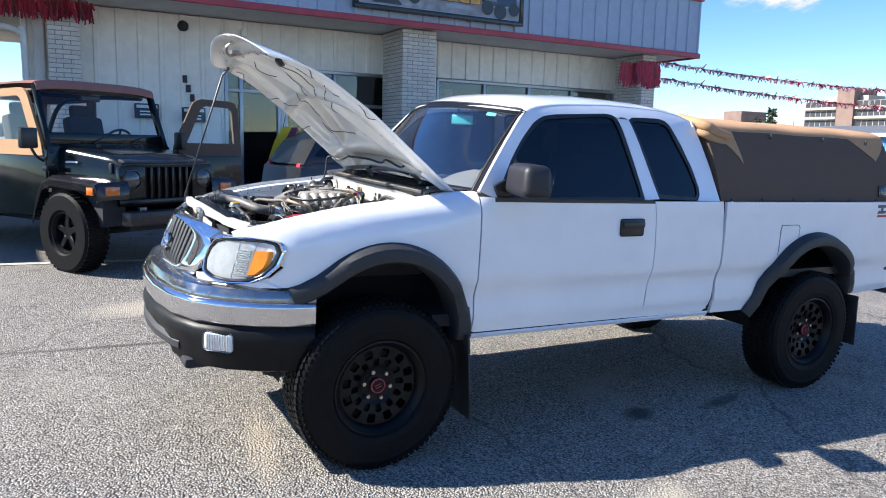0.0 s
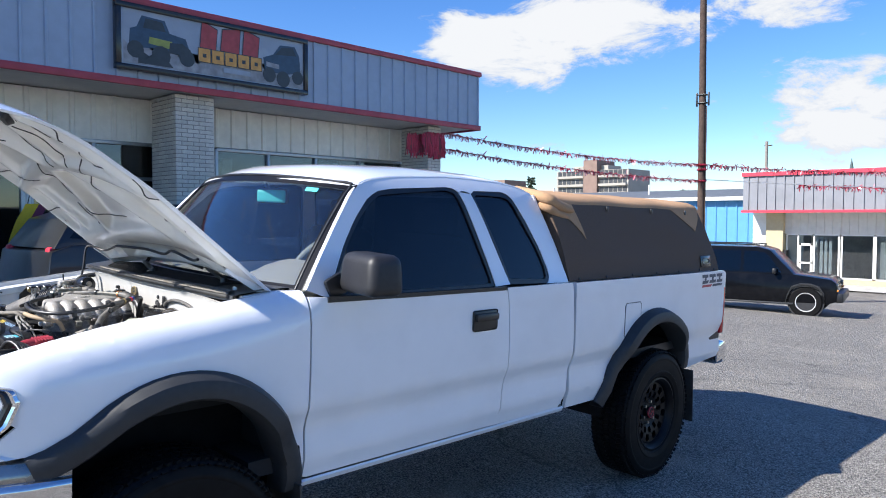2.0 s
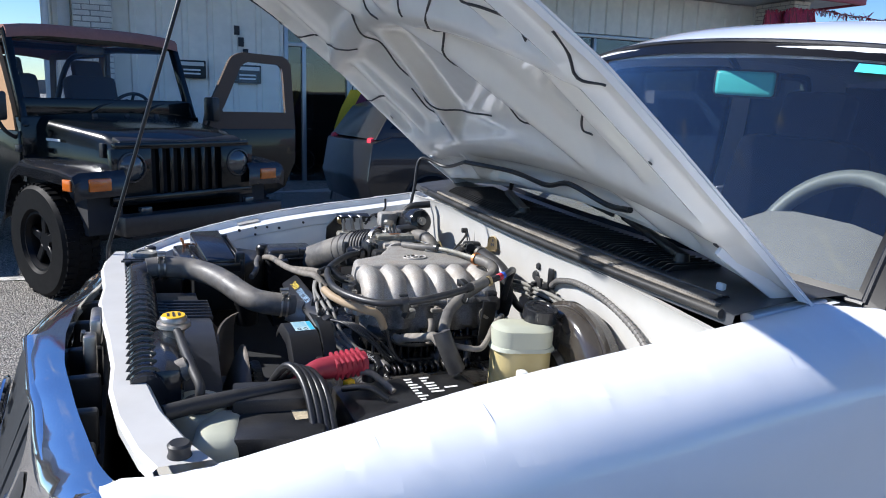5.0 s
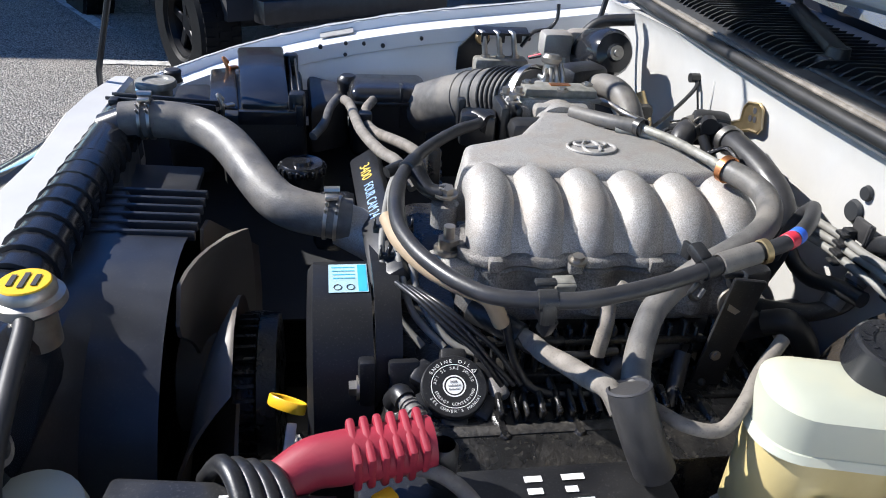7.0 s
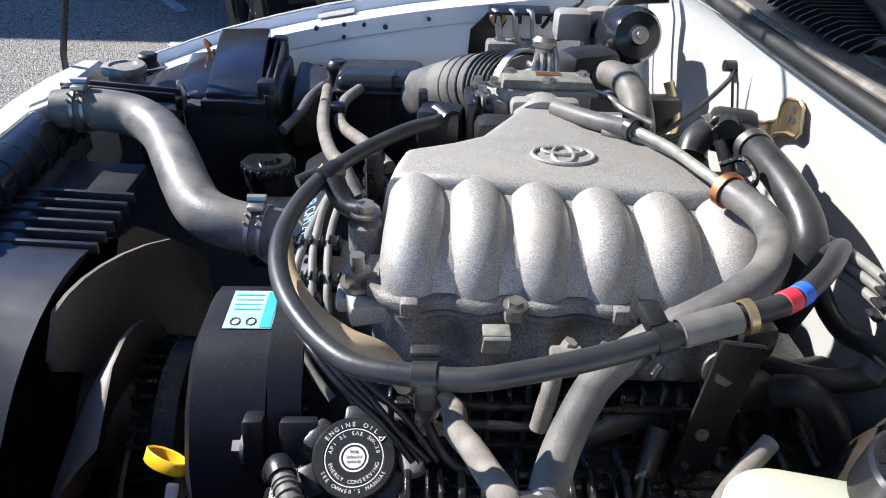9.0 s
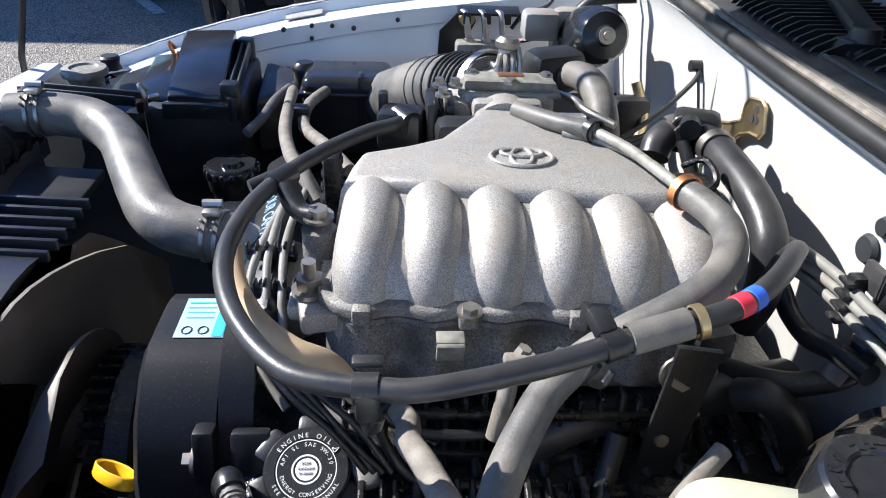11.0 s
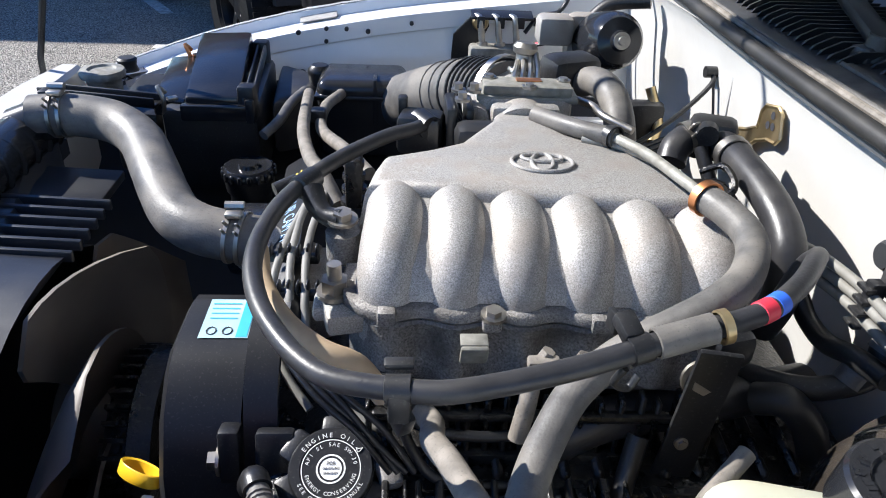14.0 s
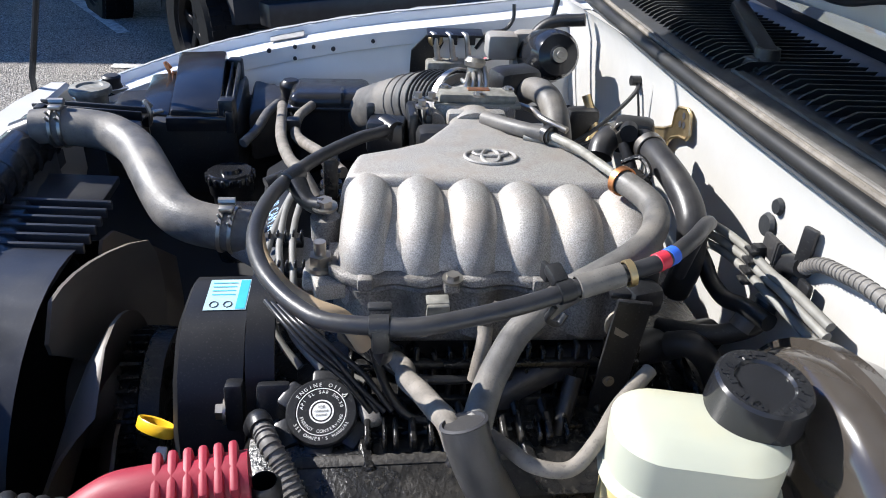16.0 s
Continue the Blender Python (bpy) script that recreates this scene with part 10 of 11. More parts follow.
    # doors: the right one shut, the left one swung open
    frame_o = [(-1.40, 1.10), (-1.38, 1.70), (-1.32, 1.76), (-0.86, 1.77), (-0.76, 1.72), (-0.50, 1.24), (-0.46, 1.10)]
    frame_i = [(-1.30, 1.25), (-1.29, 1.64), (-1.25, 1.68), (-0.92, 1.69), (-0.86, 1.65), (-0.67, 1.29), (-0.64, 1.25)]
    lower = [(-1.40, 1.10), (-1.40, 0.80), (-1.28, 0.56), (-1.14, 0.50), (-0.50, 0.50), (-0.42, 0.56), (-0.42, 1.10)]
    for s, swing in ((-1, 0.0), (1, 98.0)):
        hinge = Vector((-0.42, s * 0.73, 0))
        dm = Matrix.Translation(hinge) @ Matrix.Rotation(radians(-swing), 4, "Z") @ Matrix.Translation(-hinge)
        door = new("door")
        door.parent = j
        door.matrix_local = dm
        door["label"] = "door standing open with a brown canvas upper half" if swing else "closed door with a tan canvas upper half"
        part("lower_half", prism(lower, s * 0.705, s * 0.735, 0.008), JEEP_PAINT, door)
        flat = lambda x, z: (x, s * (0.735 - max(0, z - 1.1) * 0.07), z)
        canvas = CANVAS if s > 0 else TAN
        part("upper_frame", strip(frame_o + [frame_o[0]], frame_i + [frame_i[0]], flat, 50, 2, 0.03 * -s), canvas, door)
        part("vinyl_window", panel(frame_i, flat, 0.3, 0), VINYL, door)
        bm = bmesh.new()
        box(bm, (-0.48, s * 0.86, 1.27), (0.07, 0.17, 0.20), 0.02)
        tube(bm, [(-0.46, s * 0.73, 1.05), (-0.46, s * 0.80, 1.10), (-0.47, s * 0.85, 1.20)], 0.014, 8)
        part("door_mirror", bm, BLACK, door)
    for z in (0.66, 0.98):
        bm = bmesh.new()
        box(bm, (-0.40, -0.745, z), (0.07, 0.03, 0.05), 0.008)
        part("hinge", bm, BLACK, j)
    for k, (x, z, w, hh) in enumerate(((-0.14, 0.77, 0.16, 0.035), (-0.22, 1.045, 0.22, 0.018))):
        bm = bmesh.new()
        box(bm, (x - 0.28 if k == 0 else x, -0.737 if k == 0 else -0.60, z), (w, 0.006, hh))
        part("badge_bar", bm, LETTER_WHITE, j)
    for s in (-1, 1):
        bm = bmesh.new()
        box(bm, (0.30, s * 0.525, 1.0), (0.05, 0.03, 0.10), 0.01)
        part("bonnet_latch", bm, BLACK, j)
    return j


build_jeep()


# ---- a general car: lower body, glasshouse, wheels ----
def build_car(name, label, category, m, body, roof, width, paint, wheels, r, rim_mat, panes, glass=TINT, lean=0.28, belt=1.0, rim_k=0.62, spokes=5):
    c = thing(name, label, category, m)
    part("body", prism(body, -width / 2, width / 2, 0.035, (belt - 0.25, 0.10)), paint, c)
    k = lean
    part("roof", prism(roof, -width / 2 + 0.06, width / 2 - 0.06, 0.02, (belt, k)), paint, c)
    for s in (-1, 1):
        for pane in panes:
            f = lambda x, z: (x, s * (width / 2 - 0.06 - (z - belt) * k + 0.004), z)
            part("side_window", panel(pane, f, 0.3, 0.01, (0, -s, 0)), glass, c)
        for x in wheels:
            simple_wheel(c, (x, s * (width / 2 - 0.085), r), r, 0.23, r * rim_k, rim_mat, s, spokes)
            part("wheel_arch", lathe(bmesh.new(), ((0.0, 0.0), (r * 1.10, 0.0), (r * 1.10, 0.01)), Matrix.Translation((x, s * (width / 2 - 0.004), r)) @ Matrix.Rotation(radians(-90 * s), 4, "X") @ Matrix.Diagonal((1, 1, 1, 1)), 32), DARK_IN, c)
    return c


def heading(x, y, dx, dy):
    """A car's pose: x forward along (dx, dy), standing on the lot."""
    d = Vector((dx, dy, 0)).normalized()
    left = Vector((-d.y, d.x, 0))
    m = Matrix((d, left, Vector((0, 0, 1)))).transposed().to_4x4()
    m.translation = (x, y, ground_z(x, y))
    return m


# black sport-utility at the far side of the lot, nose to the south
suv = build_car("sport_utility", "black sport-utility vehicle with grey flares and alloy wheels", "car", heading(19.2, 3.30, 0.20, -1) @ Matrix.Scale(0.92, 4),
                [(0.74, 0.46), (0.76, 0.72), (0.72, 0.96), (0.60, 1.05), (-0.35, 1.16), (-3.9, 1.16), (-4.0, 0.9), (-4.0, 0.45), (-3.6, 0.34), (0.5, 0.38)],
                [(-0.30, 1.14), (-0.95, 1.80), (-1.25, 1.88), (-3.4, 1.90), (-3.75, 1.80), (-3.92, 1.14)], 1.95, BLACK_PAINT, (0.0, -2.95), 0.415, material("silver_wheel_paint", (0.60, 0.60, 0.61), 0.4, metal=0.15, grain=0.06, grain_scale=30),
                [[(-0.62, 1.20), (-1.02, 1.70), (-1.20, 1.76), (-1.62, 1.78), (-1.62, 1.20)], [(-1.70, 1.20), (-1.70, 1.78), (-2.50, 1.79), (-2.50, 1.20)], [(-2.58, 1.20), (-2.58, 1.79), (-3.4, 1.78), (-3.6, 1.20)]], belt=1.15, lean=0.22)
for s in (-1, 1):
    bm = bmesh.new()
    rows = [[(x, s * 0.96, z), (x, s * 1.02, z - 0.01), (x, s * 1.02, z - 0.08)] for x, z in ((0.46, 0.45), (0.44, 0.68), (0.33, 0.86), (0.12, 0.93), (-0.14, 0.93), (-0.36, 0.84), (-0.46, 0.62), (-0.50, 0.42))]
    part("flare", solid(grid(bm, rows), 0.02, (0, 0, -1)), FLARE, suv, "grey flare")
    bm = bmesh.new()
    box(bm, (0.72, s * 0.80, 0.88), (0.10, 0.28, 0.13), 0.02)
    part("headlamp", bm, LAMP_GLASS, suv)
    bm = bmesh.new()
    box(bm, (0.74, s * 0.83, 0.76), (0.08, 0.26, 0.06), 0.01)
    part("turn_signal", bm, AMBER, suv)
    bm = bmesh.new()
    box(bm, (-1.4, s * 0.98, 0.36), (2.2, 0.10, 0.05), 0.015)
    part("running_board", bm, FLARE, suv)
    bm = bmesh.new()
    box(bm, (-0.78, s * 1.06, 1.24), (0.10, 0.20, 0.15), 0.03)
    part("door_mirror", bm, BLACK, suv)
bm = bmesh.new()
box(bm, (0.78, 0, 0.57), (0.24, 1.9, 0.26), 0.05)
part("front_bumper", bm, BLACK, suv)
bm = bmesh.new()
for s in (-0.6, 0.6):
    tube(bm, [(-1.3, s, 1.89), (-1.4, s, 1.94), (-3.2, s, 1.95), (-3.3, s, 1.90)], 0.02, 8)
part("roof_rail", bm, BLACK, suv)

# dark grey hatchback by the shop
hatch = build_car("hatchback", "glossy black hatchback parked beside the shop", "car", heading(4.97, 6.60, 1, 0.03),
                  [(0.78, 0.30), (0.80, 0.62), (0.55, 0.80), (-0.45, 0.98), (-3.0, 1.02), (-3.22, 0.95), (-3.28, 0.55), (-3.2, 0.28), (-2.9, 0.22), (0.5, 0.22)],
                  [(-0.40, 0.95), (-1.15, 1.42), (-1.6, 1.50), (-2.5, 1.47), (-2.95, 1.32), (-3.18, 0.98)], 1.70, GREY_PAINT, (0.0, -2.55), 0.31, SILVER,
                  [[(-0.75, 1.02), (-1.25, 1.38), (-1.55, 1.41), (-1.68, 1.40), (-1.68, 1.02)], [(-1.75, 1.02), (-1.75, 1.40), (-2.45, 1.38), (-2.6, 1.05)], [(-2.68, 1.08), (-2.55, 1.36), (-2.85, 1.26), (-3.0, 1.10)]], belt=1.0, lean=0.34)
for s in (-1, 1):
    bm = bmesh.new()
    box(bm, (-0.78, s * 0.95, 1.04), (0.10, 0.19, 0.13), 0.03)
    part("door_mirror", bm, BLACK, hatch)
    for x in (-1.60, -2.48):
        bm = bmesh.new()
        box(bm, (x, s * 0.845, 0.86), (0.16, 0.03, 0.03), 0.01)
        part("door_handle", bm, SILVER, hatch)
    bm = bmesh.new()
    box(bm, (-3.15, s * 0.66, 0.92), (0.12, 0.14, 0.16), 0.03)
    part("tail_light", bm, RED, hatch)
# pale pickup with a black soft cover, beyond the hatchback
pale = build_car("pale_pickup", "off-white pickup with a tall black soft cover", "pickup truck", heading(7.6, 7.1, 1, 0.02),
                 [(0.85, 0.42), (0.88, 0.80), (0.70, 1.05), (-0.45, 1.16), (-1.9, 1.18), (-3.6, 1.15), (-3.62, 0.5), (-3.2, 0.42), (0.5, 0.42)],
                 [(-0.42, 1.14), (-0.95, 1.72), (-1.15, 1.78), (-1.75, 1.76), (-1.85, 1.14)], 1.72, CAR_WHITE, (0.0, -2.75), 0.36, SILVER,
                 [[(-0.72, 1.20), (-1.05, 1.64), (-1.2, 1.68), (-1.7, 1.66), (-1.75, 1.20)]], belt=1.15, lean=0.26)
bm = prism([(-1.95, 1.16), (-1.98, 1.78), (-2.06, 1.84), (-2.62, 1.86), (-2.80, 1.78), (-2.95, 1.16)], -0.74, 0.74, 0.05, (1.16, 0.12))
part("soft_cover", bm, BLACK, pale, "black fabric cover")
# silver saloon at the right-hand shop
silver = build_car("saloon", "silver saloon car parked at the far shop", "car", heading(34.6, 1.9, 0, 1),
                   [(0.80, 0.35), (0.82, 0.62), (0.6, 0.85), (-0.5, 0.98), (-2.9, 0.98), (-3.4, 0.95), (-3.5, 0.5), (-3.3, 0.3), (0.5, 0.3)],
                   [(-0.45, 0.96), (-1.15, 1.42), (-1.6, 1.46), (-2.2, 1.42), (-2.9, 0.97)], 1.75, SILVER, (0.0, -2.6), 0.33, RIM,
                   [[(-0.75, 1.02), (-1.2, 1.36), (-1.6, 1.38), (-1.65, 1.02)], [(-1.72, 1.02), (-1.68, 1.38), (-2.15, 1.34), (-2.6, 1.02)]], belt=0.97, lean=0.3)


# ---- fittings of the shop ----
SIGN_BACK = material("sign_sky_print", (0.30, 0.33, 0.38), 0.3, grain=0.08, grain_scale=3, stain=0.5, stain_scale=1.5, stain_color=(0.46, 0.48, 0.52), coat=0.3)
SIGN_RED = material("sign_red", (0.40, 0.05, 0.05), 0.35, grain=0.15, grain_scale=12, stain=0.3, stain_scale=10)
SIGN_ORANGE = material("sign_orange", (0.62, 0.30, 0.06), 0.35, grain=0.15, grain_scale=12)
SIGN_ROCK = material("sign_rock_grey", (0.30, 0.30, 0.31), 0.4, grain=0.3, grain_scale=8, stain=0.5, stain_scale=5)
SIGN_DARK = material("sign_dark", (0.03, 0.035, 0.04), 0.35, grain=0.2, grain_scale=10)
SIGN_NAVY = material("sign_navy", (0.03, 0.06, 0.10), 0.35, grain=0.2, grain_scale=10)
SIGN_GREEN = material("sign_lime", (0.30, 0.32, 0.06), 0.35, grain=0.2, grain_scale=10)
SX0, SX1, SZ0, SZ1, SY = 3.50, 6.83, 3.79, 4.70, 8.06
sign = thing("shop_sign", "framed billboard with two off-roaders and a red orange emblem", "sign")
bm = bmesh.new()
for z in (SZ0, SZ1):
    box(bm, ((SX0 + SX1) / 2, SY, z), (SX1 - SX0 + 0.08, 0.12, 0.08), 0.008)
for x in (SX0, SX1):
    box(bm, (x, SY, (SZ0 + SZ1) / 2), (0.08, 0.118, SZ1 - SZ0 - 0.08), 0.008)
part("sign_frame", bm, BLACK_GLOSS, sign, "black frame")
bm = bmesh.new()
box(bm, ((SX0 + SX1) / 2, SY + 0.01, (SZ0 + SZ1) / 2), (SX1 - SX0 - 0.06, 0.06, SZ1 - SZ0 - 0.06))
part("sign_face", bm, SIGN_BACK, sign)
LAYER = [0.0]


def print_shape(outline, mat, name="print_shape"):
    """A flat printed shape on the sign: outline in metres from its lower left corner."""
    LAYER[0] += 0.0006
    bm = bmesh.new()
    bm.faces.new([bm.verts.new((SX0 + u, SY - 0.0205 - LAYER[0], SZ0 + v)) for u, v in outline])
    bmesh.ops.triangulate(bm, faces=bm.faces[:])
    return part(name, bm, mat, sign, smooth=0)


print_shape([(0.08, 0.06), (0.08, 0.40), (0.20, 0.30), (0.34, 0.44), (0.50, 0.30), (0.86, 0.42), (0.95, 0.25), (1.12, 0.36), (1.25, 0.20), (1.45, 0.34), (1.62, 0.55), (1.75, 0.30), (2.1, 0.24), (2.4, 0.40), (2.55, 0.22), (2.75, 0.36), (3.0, 0.24), (3.26, 0.40), (3.26, 0.06)], SIGN_ROCK)
print_shape([(0.30, 0.08), (0.30, 0.30), (0.48, 0.20), (0.60, 0.30), (0.80, 0.14), (0.86, 0.08)], SIGN_DARK)
# lime off-roader on the rocks
for o, mt in (([(0.16, 0.30), (0.18, 0.58), (0.28, 0.62), (0.36, 0.80), (0.72, 0.78), (0.80, 0.60), (1.06, 0.56), (1.12, 0.40), (1.06, 0.30), (0.60, 0.34)], SIGN_NAVY), ([(0.38, 0.62), (0.42, 0.77), (0.68, 0.75), (0.74, 0.61)], SIGN_DARK),
              ([(0.46, 0.40), (0.48, 0.50), (0.84, 0.48), (0.82, 0.36)], SIGN_GREEN), ([(0.78, 0.30), (0.80, 0.46), (1.0, 0.48), (1.14, 0.40), (1.14, 0.28)], SIGN_DARK)):
    print_shape(o, mt)
for cx, cz, rr in ((0.26, 0.28, 0.13), (0.66, 0.24, 0.15), (1.08, 0.26, 0.13)):
    print_shape([(cx + rr * math.cos(a), cz + rr * math.sin(a)) for a in np.linspace(0, 2 * math.pi, 14)[:-1]], SIGN_DARK)
# navy off-roader
for o, mt in (([(2.50, 0.28), (2.46, 0.50), (2.66, 0.58), (2.80, 0.76), (3.10, 0.78), (3.20, 0.62), (3.22, 0.34), (2.9, 0.26)], SIGN_NAVY), ([(2.70, 0.58), (2.84, 0.73), (3.06, 0.75), (3.14, 0.62)], SIGN_DARK),
              ([(2.52, 0.36), (2.52, 0.44), (2.78, 0.42), (2.78, 0.34)], SIGN_ROCK)):
    print_shape(o, mt)
for cx, cz, rr in ((2.58, 0.22, 0.13), (2.86, 0.18, 0.14), (3.16, 0.24, 0.12)):
    print_shape([(cx + rr * math.cos(a), cz + rr * math.sin(a)) for a in np.linspace(0, 2 * math.pi, 14)[:-1]], SIGN_DARK)
# the logo as plain slabs: three red over a row of orange over a pale bar
for x0, w, tilt in ((1.30, 0.30, 0.05), (1.66, 0.36, -0.03), (2.06, 0.32, 0.04)):
    print_shape([(x0 - 0.012, 0.47), (x0 + 0.03, 0.87 + tilt), (x0 + w + 0.012, 0.86 - tilt), (x0 + w - 0.02, 0.46)], SIGN_DARK)
    print_shape([(x0, 0.485), (x0 + 0.04, 0.855 + tilt), (x0 + w, 0.845 - tilt), (x0 + w - 0.03, 0.475)], SIGN_RED)
for k in range(5):
    x0 = 1.27 + 0.235 * k
    print_shape([(x0 - 0.010, 0.245), (x0 - 0.010, 0.475), (x0 + 0.215, 0.475), (x0 + 0.215, 0.245)], SIGN_DARK)
    print_shape([(x0, 0.255), (x0, 0.465), (x0 + 0.205, 0.465), (x0 + 0.205, 0.255)], SIGN_ORANGE)
    print_shape([(x0 + 0.07, 0.325), (x0 + 0.07, 0.385), (x0 + 0.135, 0.385), (x0 + 0.135, 0.325)], SIGN_DARK)
print_shape([(1.70, 0.13), (1.70, 0.21), (2.20, 0.21), (2.20, 0.13)], SIGN_BACK)

# wall lamp, house-number bars, notice boxes by the door
bm = lathe(bmesh.new(), ((0.0, 0.09), (0.05, 0.085), (0.085, 0.05), (0.09, 0.0)), Matrix.Translation((0.955, WALL_Y - 0.03, 3.36)) @ Matrix.Rotation(radians(70), 4, "X"), 24)
tagged(part("wall_lamp", bm, FLARE), "small dark round lamp on the siding", "lamp")
bm = bmesh.new()
box(bm, (1.96, WALL_Y - 0.05, 3.34), (0.11, 0.10, 0.13), 0.02)
tagged(part("junction_box", bm, SIDING), "small cream box under the eaves", "box")
for k, (x, z) in enumerate(((0.965, 2.50), (1.02, 2.345), (1.08, 2.19))):
    bm = bmesh.new()
    box(bm, (x, WALL_Y - 0.034, z), (0.075, 0.012, 0.125), 0.004)
    tagged(part("number_bar", bm, INK), "small black bar on the siding beside the door", "sign", "bars by the door")
for x0, x1, z0, z1 in ((0.155, 0.53, 1.82, 2.06), (0.90, 1.28, 1.78, 2.03)):
    b = thing("notice_box", "dark mail and notice box on the wall", "box")
    bm = bmesh.new()
    box(bm, ((x0 + x1) / 2, WALL_Y - 0.07, (z0 + z1) / 2), (x1 - x0, 0.09, z1 - z0), 0.015)
    part("body", bm, FLARE, b)
    bm = bmesh.new()
    box(bm, ((x0 + x1) / 2, WALL_Y - 0.118, z1 - 0.05), (x1 - x0 - 0.05, 0.004, 0.05))
    part("pale_strip", bm, WHITE_TRIM, b)
    for k in range(2):
        bm = bmesh.new()
        box(bm, ((x0 + x1) / 2, WALL_Y - 0.118, z0 + 0.06 + 0.05 * k), ((x1 - x0) * 0.6, 0.004, 0.022))
        part("text_bar", bm, LETTER_WHITE, b)
# things inside the shop behind the glass
for x, w, h, mat_ in ((6.3, 0.5, 1.2, MAROON), (6.75, 0.25, 1.5, SIGN_ROCK), (7.3, 0.6, 1.0, DARK_IN), (7.7, 0.3, 1.4, WHITE_TRIM), (8.6, 0.9, 0.9, DARK_IN), (9.7, 0.6, 1.3, SIGN_ROCK)):
    b = bmesh.new()
    box(b, (x, 10.9, FLOOR_Z + 0.05 + (h + 0.9) / 2), (w, 0.5, h + 0.9), 0.04)
    tagged(part("stock_shelf", b, mat_), "shelf of stock inside the shop window", "shelf")
# rack given the dark interior colour to keep the doorway in shade
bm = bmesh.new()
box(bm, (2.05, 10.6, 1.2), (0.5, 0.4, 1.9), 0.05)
tagged(part("display_rack", bm, DARK_IN), "rack inside the doorway, coloured dark for the shade", "rack")
# feather flag by the door
flag = thing("feather_flag", "yellow and maroon feather flag beside the door", "flag")
bm = grid(bmesh.new(), [[(1.90 + 0.16 * u + dx, 7.75, z) for u in (0, 1)] for z, dx in ((0.62, 0.0), (0.95, -0.02), (1.25, 0.03), (1.50, 0.12), (1.72, 0.24))])
part("cloth", solid(bm, 0.006, (0, 1, 0)), material("yellow_cloth", (0.85, 0.52, 0.03), 0.8, grain=0.1), flag)
bm = grid(bmesh.new(), [[(2.05 + 0.14 * u + dx, 7.76, z) for u in (0, 1)] for z, dx in ((0.62, 0.0), (0.95, -0.02), (1.25, 0.03), (1.50, 0.12), (1.72, 0.22))])
part("cloth", solid(bm, 0.006, (0, 1, 0)), material("maroon_cloth", (0.22, 0.04, 0.08), 0.8, grain=0.1), flag)
bm = bmesh.new()
rod(bm, (1.88, 7.76, ground_z(1.88, 7.76)), (2.2, 7.76, 1.9), 0.012, 0.006, 8)
part("pole", bm, BLACK, flag)
# bent conduit and white frame at the west end
bm = bmesh.new()
tube(bm, [(-1.95, 9.0, 3.05), (-1.62, 9.0, 3.06), (-1.44, 9.0, 3.0), (-1.38, 9.0, 2.85), (-1.38, 9.0, 0.4)], 0.045, 10)
tagged(part("conduit", bm, WHITE_TRIM), "bent grey conduit at the end of the shop", "pipe")
bm = bmesh.new()
box(bm, (-1.18, 9.3, 1.9), (0.14, 0.14, 3.2), 0.01)
tagged(part("trim", bm, WHITE_TRIM), "white corner trim of the shop", "trim", kind="structure")

# ---- tinsel garlands ----
TINSEL_RED = material("red_tinsel", (0.42, 0.03, 0.06), 0.35, metal=0.4, grain=0.3, grain_scale=40)
TINSEL_DARK = material("dark_tinsel", (0.05, 0.06, 0.07), 0.35, metal=0.4, grain=0.3, grain_scale=40)
TINSEL_PINK = material("silver_pink_tinsel", (0.60, 0.32, 0.34), 0.35, metal=0.4, grain=0.3, grain_scale=40)


def garland(name, p, q, sag, n, size, label, mats=(TINSEL_RED, TINSEL_DARK, TINSEL_PINK), weights=(8, 1, 6), swing=None):
    """A cord with many small strips of foil."""
    p, q = Vector(p), Vector(q)
    g = thing(name, label, "garland")
    pt = lambda t: p.lerp(q, t) + Vector((0, 0, -4 * sag * t * (1 - t)))
    part("cord", tube(bmesh.new(), [pt(t) for t in np.linspace(0, 1, 14)], size * 0.06, 6, 2), TINSEL_RED, g)
    rng = random.Random(int(abs(p.x * 100 + q.y * 10)))
    lots = {m: bmesh.new() for m in mats}
    for i in range(n):
        t = rng.random()
        k = 0.5 + 0.5 * math.sin(t * 9 + p.x)
        m = rng.choices(mats, weights)[0]
        c = pt(t)
        d = Vector((rng.uniform(-1, 1), rng.uniform(-0.6, 0.6), rng.uniform(-1.2, 0.35))).normalized() * size * rng.uniform(0.5, 1.2)
        s = Vector((rng.uniform(-1, 1), rng.uniform(-1, 1), rng.uniform(-1, 1))).normalized() * size * 0.10
        b = lots[m]
        vs = [b.verts.new(c - s), b.verts.new(c + s), b.verts.new(c + d + s), b.verts.new(c + d * 1.1 - s)]
        b.faces.new(vs)
    for m, b in lots.items():
        if b.verts:
            part("foil", b, m, g, smooth=0, kind="stuff")
    return g


POLE = Vector((21.0, 7.1, ground_z(21.0, 7.1)))
garland("tinsel_garland", (10.75, 8.35, 3.42), (POLE.x, POLE.y, 3.22), 0.14, 1000, 0.115, "red and dark foil garland strung to a pole")
garland("tinsel_garland", (10.75, 8.36, 3.08), (POLE.x, POLE.y, 2.72), 0.12, 1000, 0.115, "red and dark foil garland strung to a pole")
garland("tinsel_garland", (POLE.x, POLE.y - 0.1, 3.2), (33.0, 0.5, 3.35), 0.18, 1000, 0.15, "red foil garland strung to the far shop", weights=(5, 1, 3))
garland("tinsel_garland", (30.0, 7.2, 2.86), (33.0, 0.5, 2.6), 0.05, 420, 0.20, "red foil garland along the far shop", weights=(5, 1, 3))


